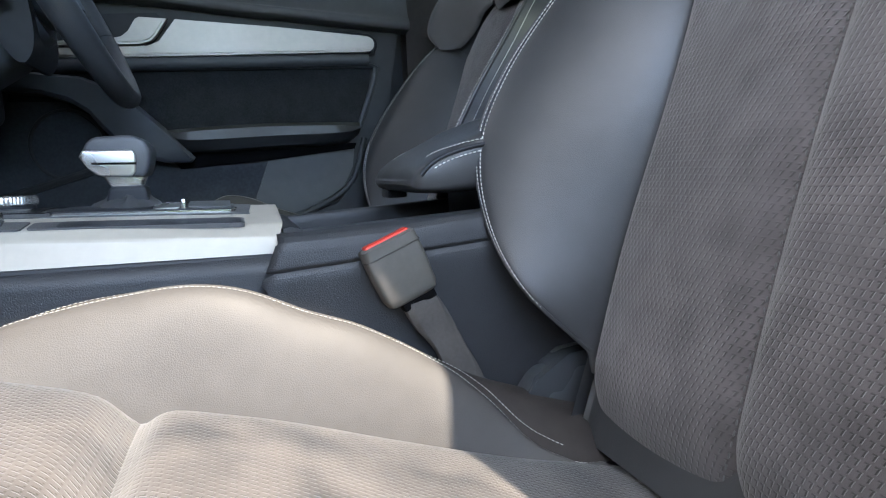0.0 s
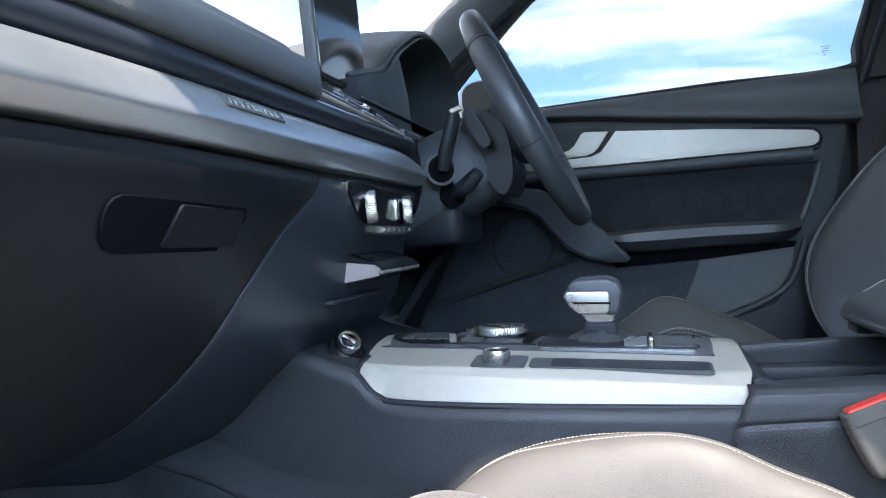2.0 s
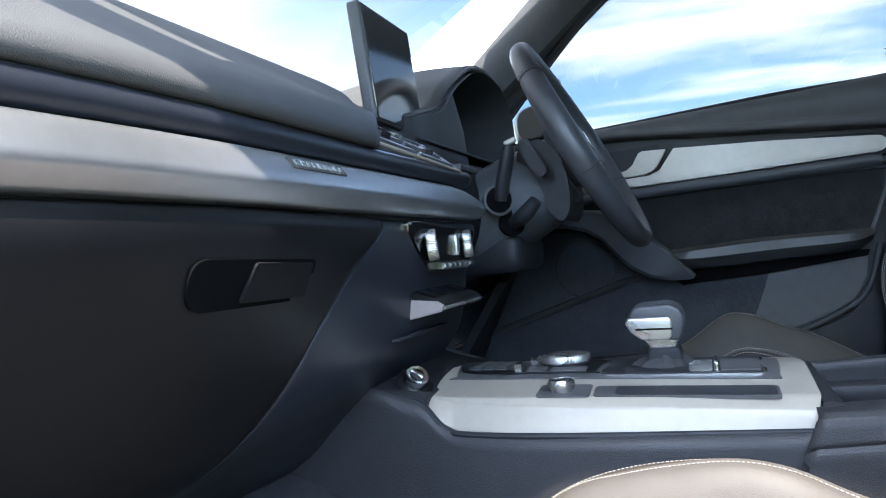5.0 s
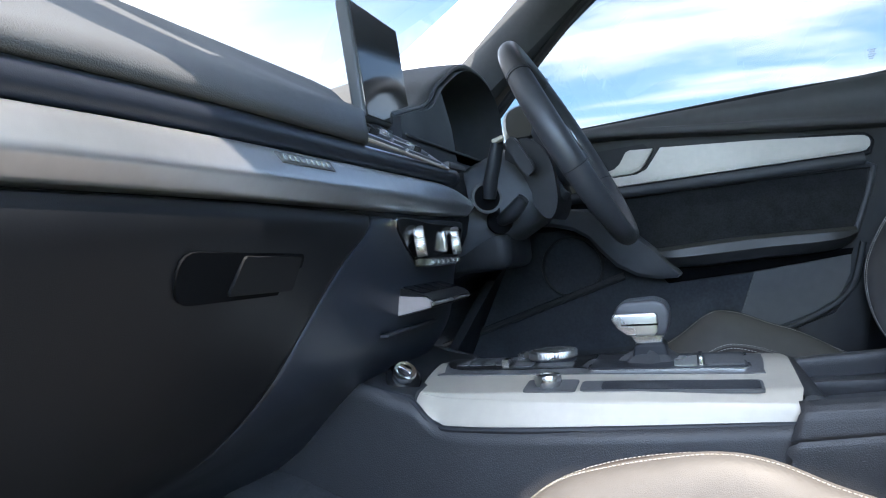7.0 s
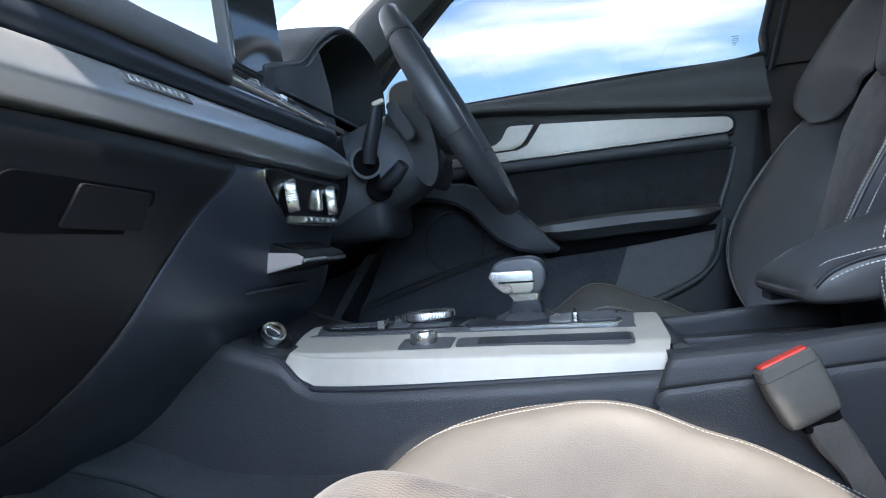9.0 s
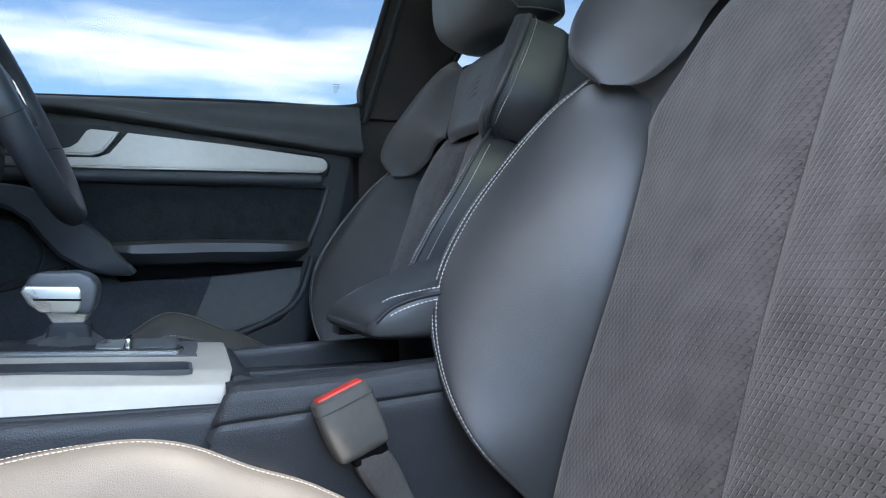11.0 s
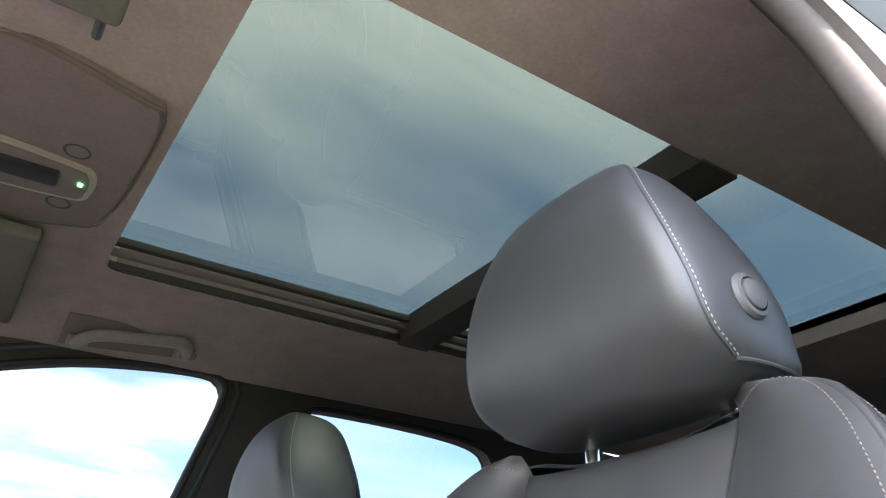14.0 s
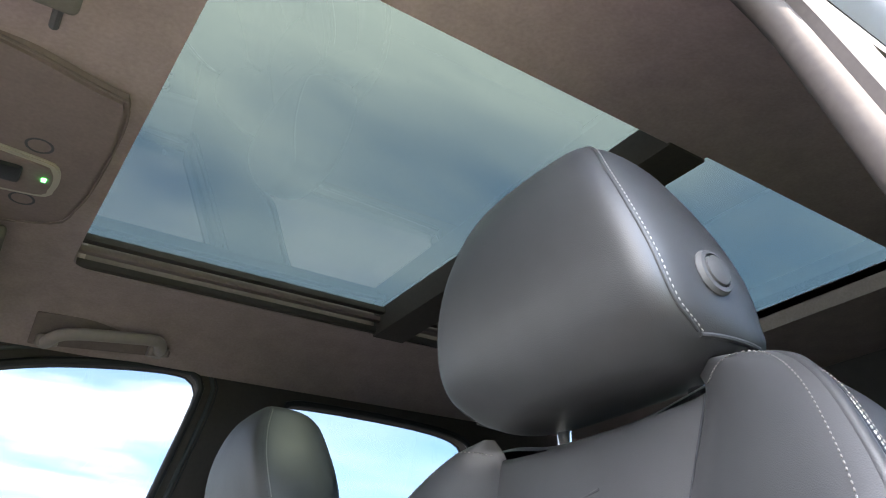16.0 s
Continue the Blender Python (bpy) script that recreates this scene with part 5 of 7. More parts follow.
kid(part("strap", loft(secs), WEB, None, "fabric-sleeved buckle stalk"), bk_)


# ---- centre console ----
con = thing("centre_console", "black centre console with brushed aluminium deck", "centre console", at=(0.0, YC, 0.42))


def cpart(name, bm, mat, label=""):
    return kid(part(name, bm, mat, None, label), con)


# rows along the car: deck height at the outer silver corner, half width, crown
def deck_z(x):
    return curve1([(-0.40, 0.775), (-0.35, 0.767), (-0.22, 0.762), (-0.05, 0.756), (0.04, 0.752)], x)


def half_w(x):
    return curve1([(-0.40, 0.118), (-0.35, 0.135), (-0.25, 0.142), (-0.05, 0.136), (0.04, 0.128)], x)


def cross(u):
    """Half of the deck's section: the fold along the side sinks towards the rear."""
    fl, fz = 0.868 + 0.104 * u, -0.0030 - 0.0125 * u
    half = [(1.0, -0.034), (1.0, -0.0315), (fl + 0.006, fz - 0.0022), (fl, fz), (fl - 0.010, fz * 0.80), (0.865, -0.0004), (0.6, 0.004), (0.3, 0.009), (0.0, 0.012)]
    return half + [(-a_, b_) for a_, b_ in half[-2::-1]]


def deck_fn(u, v):
    row = cross(u)
    i = min(int(v * (len(row) - 1)), len(row) - 2)
    f = v * (len(row) - 1) - i
    lat = row[i][0] * (1 - f) + row[i + 1][0] * f
    dz = row[i][1] * (1 - f) + row[i + 1][1] * f
    xf = -0.362 + 0.014 * abs(lat) ** 2
    x = xf + (0.040 + 0.36 * min(0.0, dz) - xf) * (u ** 1.25)
    if dz < 0:
        dz *= min(1.0, max(0.12, (x + 0.352) / 0.030)) ** 0.62
    return (x, YC - lat * half_w(x), deck_z(x) + dz)


kid(grid("aluminium_deck", deck_fn, 60, 80, SILVER, None, "brushed aluminium console deck"), con)


def deck_patch(name, pts, n, lift, mat, label="", depth=0.004):
    """A thin plate that follows the deck: pts are (x, y) corners."""
    loop = [(p.x, p.y) for p in spline([(a_, b_, 0) for a_, b_ in pts], n, closed=True)] if n else pts
    bm = bmesh.new()
    lo_ = [bm.verts.new((a_, b_, on_deck(a_, b_, lift - depth))) for a_, b_ in loop]
    hi_ = [bm.verts.new((a_, b_, on_deck(a_, b_, lift))) for a_, b_ in loop]
    cx_, cy_ = sum(p[0] for p in loop) / len(loop), sum(p[1] for p in loop) / len(loop)
    c_ = bm.verts.new((cx_, cy_, on_deck(cx_, cy_, lift)))
    rows = [lo_, hi_]
    for q_ in (0.85, 0.7, 0.55, 0.4, 0.25, 0.12):
        rows.append([bm.verts.new((cx_ + (a_ - cx_) * q_, cy_ + (b_ - cy_) * q_, on_deck(cx_ + (a_ - cx_) * q_, cy_ + (b_ - cy_) * q_, lift))) for a_, b_ in loop])
    for i_ in range(len(loop)):
        k_ = (i_ + 1) % len(loop)
        for r0_, r1_ in zip(rows, rows[1:]):
            bm.faces.new((r0_[i_], r0_[k_], r1_[k_], r1_[i_]))
        bm.faces.new((rows[-1][i_], rows[-1][k_], c_))
    return cpart(name, bm, mat, label)


def on_deck(x, y, lift=0.0):
    lat = abs(y - YC) / half_w(x)
    crown = [(0.0, 0.012), (0.3, 0.009), (0.6, 0.004), (0.87, 0.0), (1.0, 0.0)]
    z = 0.0
    for (a_, za), (b_, zb) in zip(crown, crown[1:]):
        if a_ <= lat <= b_:
            z = za + (zb - za) * (lat - a_) / (b_ - a_)
    return deck_z(x) + z + lift


# dark flanks down to the floor
for sgn in (-1, 1):
    def flank(u, v, sgn=sgn):
        x = -0.62 + (0.654 - 0.45 * max(0.0, 0.722 - (0.722 + (0.42 - 0.722) * v))) * u
        w = half_w(max(x, -0.35)) + 0.006
        zt = curve1([(-0.62, 0.80), (-0.50, 0.795), (-0.41, 0.785), (-0.37, 0.769), (-0.352, 0.763), (-0.345, 0.754), (-0.335, 0.744), (-0.325, 0.737), (-0.305, 0.7325), (-0.25, 0.7285), (0.042, 0.7235)], x)
        zz = zt + (0.42 - zt) * v
        bulge = 0.008 * math.sin(min(1, v * 2.5) * math.pi / 2)
        return (x, YC + sgn * (w + bulge), zz)
    kid(grid("flank", flank, 60, 20, FLANK, None, "grained black console side", thick=0.003), con)
    cpart("flank_edge", tube(spline([(-0.40, YC + sgn * (half_w(-0.35) + 0.004), 0.779), (-0.37, YC + sgn * (half_w(-0.35) + 0.004), 0.769), (-0.352, YC + sgn * (half_w(-0.35) + 0.004), 0.7625), (-0.335, YC + sgn * (half_w(-0.33) + 0.004), 0.7435), (-0.325, YC + sgn * (half_w(-0.33) + 0.004), 0.7365), (-0.305, YC + sgn * (half_w(-0.3) + 0.005), 0.7315), (-0.2, YC + sgn * (half_w(-0.2) + 0.005), 0.7275), (0.030, YC + sgn * (half_w(0.04) + 0.005), 0.7225)], 60), 0.0035, 8), BLACK)
    # rear part beside tray and armrest: inner wall, broad rounded rim, seam, side
    def flank2(u, v, sgn=sgn):
        x = 0.033 + 0.471 * u
        zi, zo, zs = 0.7430 + 0.045 * (x - 0.052), curve1([(0.03, 0.7385), (0.14, 0.742), (0.226, 0.749), (0.5, 0.756)], x), 0.7065 + 0.075 * (x - 0.02)
        run_ = [(0.107, 0.700), (0.107, zi - 0.004), (0.1085, zi - 0.001), (0.112, zi), (0.124, zi - 0.001), (0.1300, zo), (0.1345, zo - 0.005), (0.1365, zo - 0.012), (0.1385, zs + 0.003), (0.1375, zs + 0.0008), (0.1362, zs), (0.1382, zs - 0.0025), (0.1395, zs - 0.006), (0.1400, 0.66), (0.1415, 0.55), (0.1430, 0.42)]
        i = min(int(v * (len(run_) - 1)), len(run_) - 2)
        f = v * (len(run_) - 1) - i
        y, z = run_[i][0] * (1 - f) + run_[i + 1][0] * f, run_[i][1] * (1 - f) + run_[i + 1][1] * f
        return (x - 0.45 * max(0.0, 0.738 - z) * (1 - u) ** 3 * (1 if v > 0.4 else 0), YC + sgn * y, z)
    kid(grid("rear_flank", flank2, 40, 90, FLANK, None, "grained black console side and rim", thick=0.002), con)
    kid(stitches("flank_thread", [Vector(flank2(k / 30, 9.0 / 15)) + Vector((0, sgn * 0.0012, 0.0022)) for k in range(31)], None, 0.004, 0.003, 0.0004, mat=DARKTHREAD), con)
# front ramp with the small rotary switch
secs = []
for k in range(13):
    x = -0.62 + (0.27) * k / 12
    w = half_w(max(x, -0.35)) - 0.004
    z = curve1([(-0.62, 0.85), (-0.48, 0.815), (-0.40, 0.782), (-0.35, 0.770)], x)
    secs.append([(x, YC - w, z - 0.06), (x, YC - w, z - 0.004), (x, YC - w + 0.008, z), (x, YC + w - 0.008, z), (x, YC + w, z - 0.004), (x, YC + w, z - 0.06)])
cpart("front_ramp", loft(secs), FLANK)
# control plates in the deck
rect = lambda x0, x1, y0, y1, r: rounded(x0, x1, y0, y1, r, 4)
deck_patch("control_plate", [(-0.343, -0.095), (-0.330, -0.103), (-0.10, -0.112), (0.002, -0.114), (0.010, -0.106), (0.014, -0.05), (0.008, 0.018), (-0.06, 0.030), (-0.25, 0.038), (-0.355, 0.035), (-0.362, 0.0)], 70, 0.0012, GREYPLASTIC)
deck_patch("menu_plate", [(-0.335, -0.080), (-0.185, -0.088), (-0.180, -0.080), (-0.186, 0.020), (-0.33, 0.025), (-0.345, 0.0)], 50, 0.0022, GLOVEBOX)
for k in range(4):
    deck_patch("menu_key", rect(-0.336 + 0.0165 * k, -0.322 + 0.0165 * k, -0.070, 0.010, 0.003), 0, 0.0034, GREYPLASTIC)
deck_patch("media_key", rect(-0.262, -0.238, -0.082, -0.060, 0.002), 0, 0.0034, GREYPLASTIC)
deck_patch("media_key", rect(-0.232, -0.190, -0.084, -0.066, 0.002), 0, 0.0034, GREYPLASTIC)
for x_, y_ in ((-0.270, -0.074), (-0.262, -0.022)):
    cpart("toggle_switch", loft([[(x_ + dx_, y_ + dy_, on_deck(x_, y_, zz)) for dx_, dy_ in ((-0.004, -0.010), (0.004, -0.010), (0.005, 0.010), (-0.003, 0.010))] for zz in (0.0, 0.007, 0.011)]), CHROME, "chrome toggle")
# selector gate
deck_patch("gate_rim", rect(-0.172, 0.000, -0.103, 0.004, 0.008), 0, 0.0030, CHROME, "chrome selector gate rim")
deck_patch("gate_plate", rect(-0.169, -0.003, -0.1005, 0.001, 0.007), 0, 0.0036, BLACK)
deck_patch("park_key", rect(-0.046, -0.006, -0.096, -0.050, 0.003), 0, 0.0052, GREYPLASTIC)
deck_patch("gate_insert", rect(-0.078, -0.054, -0.096, -0.050, 0.003), 0, 0.0045, KNOB)
cpart("brake_switch", box((-0.052, -0.098, 0.766), (-0.048, -0.050, 0.777), 0.001), CHROME, "chrome brake switch tab")
# storage slot and volume switch
deck_patch("slot_surround", rect(-0.172, 0.006, -0.170, -0.136, 0.006), 0, 0.0010, GREYPLASTIC)
deck_patch("slot", rect(-0.150, 0.003, -0.167, -0.139, 0.006), 0, 0.0016, BLACK, "narrow black storage slot")
deck_patch("switch_plate", rect(-0.232, -0.176, -0.172, -0.130, 0.005), 0, 0.0010, GREYPLASTIC)


def ribbed(centre, axis, profile, ribs, amp, sides=96):
    bm = disc(centre, axis, profile, sides)
    ax, c = Vector(axis).normalized(), Vector(centre)
    for i_, v in enumerate(bm.verts):
        if (i_ % sides) % 2:
            r = (v.co - c) - ax * (v.co - c).dot(ax)
            if r.length > profile[len(profile) // 2][0] * 0.93:
                v.co -= r.normalized() * amp
    return bm


VZ = on_deck(-0.207, -0.150)
vk = cpart("volume_knob", ribbed((-0.207, -0.150, VZ), (0, 0, 1), [(0.001, 0), (0.0125, 0), (0.0130, 0.002), (0.0145, 0.004), (0.0145, 0.0105), (0.0130, 0.0125), (0.0115, 0.0125), (0.0105, 0.0110), (0.001, 0.0110)], 48, 0.0006), KNOB, "ribbed metal volume knob")
nest(cpart("volume_knob_top", disc((-0.207, -0.150, VZ + 0.0110), (0, 0, 1), [(0.001, 0), (0.0103, 0), (0.0103, 0.0008), (0.001, 0.0008)], 30), BLACK), vk)
RZ = on_deck(-0.220, -0.040)
cpart("controller_base", disc((-0.220, -0.040, RZ), (0, 0, 1), [(0.001, 0), (0.028, 0), (0.028, 0.006), (0.001, 0.006)], 40), BLACK)
cpart("rotary_controller", ribbed((-0.220, -0.040, RZ + 0.005), (0, 0, 1), [(0.001, 0), (0.0285, 0), (0.0300, 0.0015), (0.0300, 0.0075), (0.0290, 0.0090), (0.0265, 0.0098), (0.001, 0.0098)], 60, 0.0006, 120), KNOB, "ribbed metal rotary controller")
# rotary switch on the front ramp
SA = (0.55, -0.62, 0.75)
cpart("start_knob_base", disc((-0.372, -0.156, 0.782), SA, [(0.001, -0.004), (0.020, -0.004), (0.021, 0), (0.018, 0.002), (0.001, 0.002)], 30), GLOSS)
sk = cpart("start_knob", ribbed((-0.372, -0.156, 0.784), SA, [(0.001, 0), (0.0125, 0), (0.0135, 0.003), (0.0135, 0.010), (0.0122, 0.012), (0.0095, 0.0115), (0.001, 0.0105)], 40, 0.0006), CHROME, "ribbed metal rotary switch")
nest(cpart("start_knob_top", disc((-0.372, -0.156, 0.784), SA, [(0.001, 0.0107), (0.0082, 0.0112), (0.0082, 0.0119), (0.001, 0.0119)], 24), GLOSS), sk)
nest(cpart("start_knob_grip", oriented((-0.0078, -0.0022, 0.0), (0.0078, 0.0022, 0.0055), 0.0015, Vector((-0.372, -0.156, 0.784)) + Vector(SA).normalized() * 0.0112, Vector((0.75, 0.0, -0.55)).normalized(), Vector(SA).normalized().cross(Vector((0.75, 0.0, -0.55)).normalized()).normalized(), Vector(SA).normalized(), 2), CHROME, "chrome grip bar"), sk)
# open tray with cup holders
cpart("tray_floor", box((0.05, YC - 0.108, 0.696), (0.50, YC + 0.108, 0.701), 0.0), BLACK)
cpart("tray_front", prism([(a_, YC - 0.1215, b_) for a_, b_ in ((0.0395, 0.70), (0.0395, 0.7465), (0.046, 0.7480), (0.056, 0.7450), (0.060, 0.740), (0.066, 0.70))], (0, 0.243, 0), 0.0015), FLANK, "rounded front edge of the tray")
# inside the tray: a ledge along the far wall, cup holder rings and their divider
cpart("tray_ledge", box((0.066, YC + 0.070, 0.700), (0.24, YC + 0.107, 0.722), 0.004, 2), FLANK)
cpart("cup_holder", disc((0.125, YC - 0.030, 0.700), (0, 0, 1), [(0.034, 0), (0.043, 0.0), (0.044, 0.018), (0.041, 0.020), (0.034, 0.008)], 36), BLACK)
cpart("cup_holder", disc((0.205, YC + 0.015, 0.700), (0, 0, 1), [(0.034, 0), (0.041, 0.0), (0.042, 0.018), (0.039, 0.020), (0.034, 0.008)], 36), BLACK)
cpart("cup_divider", box((0.158, YC - 0.09, 0.700), (0.176, YC - 0.02, 0.731), 0.006, 3), GREYPLASTIC, "grey cup holder divider")

# gear selector
gs = thing("gear_selector", "leather and satin metal gear selector with a gaiter", "gear selector", at=(-0.105, YC, 0.775))


def slab(pts, half, mat, name, bevel, label=""):
    bm = prism([(a_, YC - half, b_) for a_, b_ in pts], (0, 2 * half, 0))
    bmesh.ops.bevel(bm, geom=bm.edges[:], offset=bevel, segments=3, affect="EDGES", profile=0.6, clamp_overlap=True)
    return kid(part(name, bm, mat, None, label), gs)


secs = []
for z, x0, x1, w in ((0.768, -0.145, -0.068, 0.036), (0.774, -0.138, -0.074, 0.031), (0.778, -0.127, -0.080, 0.024), (0.783, -0.122, -0.085, 0.019), (0.788, -0.120, -0.088, 0.017)):
    secs.append([(x0 + (x1 - x0) * (0.5 + 0.5 * math.cos(2 * math.pi * k / 28)), YC + w * math.sin(2 * math.pi * k / 28), z + 0.0022 * math.sin(4.3 * k)) for k in range(28)])
kid(part("gaiter", loft(secs), LEATHER, None, "creased black leather gaiter"), gs)
slab([(-0.126, 0.806), (-0.084, 0.804), (-0.090, 0.7905), (-0.117, 0.7905)], 0.0185, KNOB, "neck", 0.003, "satin metal neck")
slab([(-0.120, 0.7915), (-0.086, 0.7915), (-0.083, 0.774), (-0.124, 0.774)], 0.0195, BLACK, "collar", 0.004, "black leather collar")
slab([(-0.1405, 0.823), (-0.136, 0.835), (-0.128, 0.841), (-0.094, 0.842), (-0.082, 0.837), (-0.0765, 0.826), (-0.079, 0.810), (-0.084, 0.800), (-0.126, 0.803), (-0.134, 0.811)], 0.029, RIMHIDE, "knob", 0.0075, "leather-wrapped selector knob")
slab([(-0.1420, 0.822), (-0.1390, 0.8285), (-0.0935, 0.8275), (-0.0905, 0.823), (-0.0915, 0.806), (-0.096, 0.8015), (-0.126, 0.8030), (-0.1355, 0.811)], 0.0302, KNOB, "knob_face", 0.0035, "satin metal knob face")
kid(part("face_groove", prism([(-0.1315, YC - 0.0298, 0.8165), (-0.0905, YC - 0.0298, 0.8150), (-0.0910, YC - 0.0298, 0.8128), (-0.1305, YC - 0.0298, 0.8143)], (0, -0.0008, 0), 0.0002), GLOSS, None), gs)

# padded centre armrest: a wedge nose, with piping and two rows of stitching along each side
AR_TOP = [(0.168, 0.784), (0.171, 0.791), (0.178, 0.799), (0.190, 0.807), (0.206, 0.815), (0.224, 0.824), (0.262, 0.841), (0.317, 0.854), (0.54, 0.862)]
AR_LOW = [(0.168, 0.777), (0.171, 0.773), (0.178, 0.770), (0.20, 0.768), (0.54, 0.770)]
AR_WIDE = [(0.168, 0.094), (0.171, 0.101), (0.178, 0.106), (0.190, 0.109), (0.22, 0.111), (0.54, 0.112)]
secs = []
for k in range(41):
    x = 0.168 + 0.37 * (k / 40) ** 1.8
    zt, zb, w = curve1(AR_TOP, x), curve1(AR_LOW, x), curve1(AR_WIDE, x)
    ring = []
    for q in range(40):
        a = 2 * math.pi * q / 40
        c, s_ = math.cos(a), math.sin(a)
        ring.append((x, YC + w * abs(c) ** 0.30 * (1 if c > 0 else -1), (zt + zb) / 2 + (zt - zb) / 2 * abs(s_) ** (0.5 if s_ > 0 else 0.3) * (1 if s_ > 0 else -1)))
    if k == 0:
        for q_ in (0.5, 0.8, 0.94):
            secs.append([(x - 0.006 * (1 - q_), YC + (b_ - YC) * q_, (zt + zb) / 2 + (c_ - (zt + zb) / 2) * q_) for a_, b_, c_ in ring])
    secs.append(ring)
ar = cpart("armrest", loft(secs), LEATHER, "padded black leather armrest")


def ar_seam(x, sgn, dz):
    z = curve1([(0.168, 0.777), (0.176, 0.788), (0.189, 0.800), (0.21, 0.809), (0.236, 0.815), (0.30, 0.822), (0.54, 0.824)], x) + dz
    zt, zb, w = curve1(AR_TOP, x), curve1(AR_LOW, x), curve1(AR_WIDE, x)
    e = min(0.999, abs((z - (zt + zb) / 2) / ((zt - zb) / 2)))
    c = math.sqrt(max(0.0, 1 - (e ** (1 / (0.5 if z > (zt + zb) / 2 else 0.3))) ** 2))
    return Vector((x, YC + sgn * (w * c ** 0.30 + 0.0004), z))


for sgn in (-1, 1):
    nest(part("armrest_piping", tube([ar_seam(x, sgn, 0.0) for x in [0.176 + 0.008 * i for i in range(42)]], 0.0024, 8), BLACK, None, "dark recessed piping"), ar)
    for off in (0.0058, -0.0058):
        nest(stitches("stitching", [ar_seam(x, sgn, off) for x in [0.190 + 0.008 * i for i in range(40)]], None), ar)
cpart("release_button", box((0.176, YC + 0.060, 0.760), (0.200, YC + 0.100, 0.770), 0.003), BLACK)

cpart("armrest_box", box((0.26, YC - 0.10, 0.715), (0.54, YC + 0.10, 0.795), 0.01), BLACK)


# ---- dashboard ----
dash = thing("dashboard", "grained black dashboard with a brushed metal strip", "dashboard", at=(-0.6, YC, 0.70))


def hpart(name, bm, mat, label=""):
    return kid(part(name, bm, mat, None, label), dash)


def along(name, profile, y0, y1, n, mat, label="", thick=0.004, m=None):
    """A skin swept across the car: profile(y) gives its (x, z) points."""
    def fn(u, v):
        y = y0 + (y1 - y0) * u
        p = profile(y)
        i = min(int(v * (len(p) - 1)), len(p) - 2)
        f = v * (len(p) - 1) - i
        return (p[i][0] * (1 - f) + p[i + 1][0] * f, y, p[i][1] * (1 - f) + p[i + 1][1] * f)
    return kid(grid(name, fn, n, m or (len(profile(y0)) - 1), mat, None, label, thick=thick, uvfn=lambda u, v: (u * (y1 - y0), v * 0.5)), dash)


def smooth2(pts, n):
    return [(p.x, p.y) for p in spline([(a, b, 0) for a, b in pts], n)]


def bow(y):
    """The dash face lies a little further forward towards the door."""
    return -0.03 * max(0, (-0.45 - y) / 0.35) ** 2


def pad_prof(y):
    b = bow(y)
    c = 1.0590 + 0.030 * (y + 0.52)
    return smooth2([(-1.05, 1.15), (-0.80, 1.220), (-0.67, 1.226), (-0.58, 1.210), (-0.50, 1.166), (-0.43, 1.1165), (-0.366 + b, c + 0.012), (-0.3535 + b, c + 0.0025), (-0.350 + b, c - 0.0015), (-0.342 + b, 1.046), (-0.3385 + b, 1.0415), (-0.340 + b, 1.0395), (-0.37 + b, 1.0385)], 60)


def pad_end(u, v):
    x0 = pad_prof(-0.4)[min(59, int(v * 59))][0]
    y1 = curve1([(-1.05, 0.02), (-0.60, 0.0), (-0.50, -0.025), (-0.42, -0.135), (-0.338, -0.262)], x0)
    y = -0.80 + (y1 + 0.80) * u
    p = pad_prof(y)
    i = min(int(v * 59), 58)
    f = v * 59 - i
    return (p[i][0] * (1 - f) + p[i + 1][0] * f, y, p[i][1] * (1 - f) + p[i + 1][1] * f)


kid(grid("dash_pad", pad_end, 50, 59, DASH, None, "grained dark dashboard pad", thick=0.006), dash)
along("dash_band", lambda y: smooth2([(-0.372 + bow(y), 1.0350), (-0.350 + bow(y), 1.0345), (-0.3445 + bow(y), 1.030), (-0.343 + bow(y), 1.024), (-0.346 + bow(y), 1.0185), (-0.352 + bow(y), 1.0165), (-0.372 + bow(y), 1.016)], 20), -0.80, 0.050, 50, GLOSSBAND)


def strip_prof(y):
    b = bow(y)
    e = max(0.0, (y - (-0.05)) / 0.13)
    dz = -0.012 * e ** 2
    return smooth2([(-0.372 + b, 1.0115 + dz), (-0.352 + b, 1.0115 + dz), (-0.3445 + b, 1.008 + dz), (-0.340 + b, 0.999 + dz * 0.7), (-0.3365 + b, 0.989 + dz * 0.4), (-0.3362 + b, 0.9865), (-0.3380 + b, 0.984), (-0.346 + b, 0.9755), (-0.350 + b, 0.9735), (-0.372 + b, 0.973)], 40)


along("metal_strip", strip_prof, -0.80, 0.085, 60, STRIP, "satin brushed metal dash strip")
along("strip_shadow_gap", lambda y: [(-0.366 + bow(y), 0.978), (-0.362 + bow(y), 0.966), (-0.375 + bow(y), 0.960)], -0.80, 0.085, 40, BLACK)
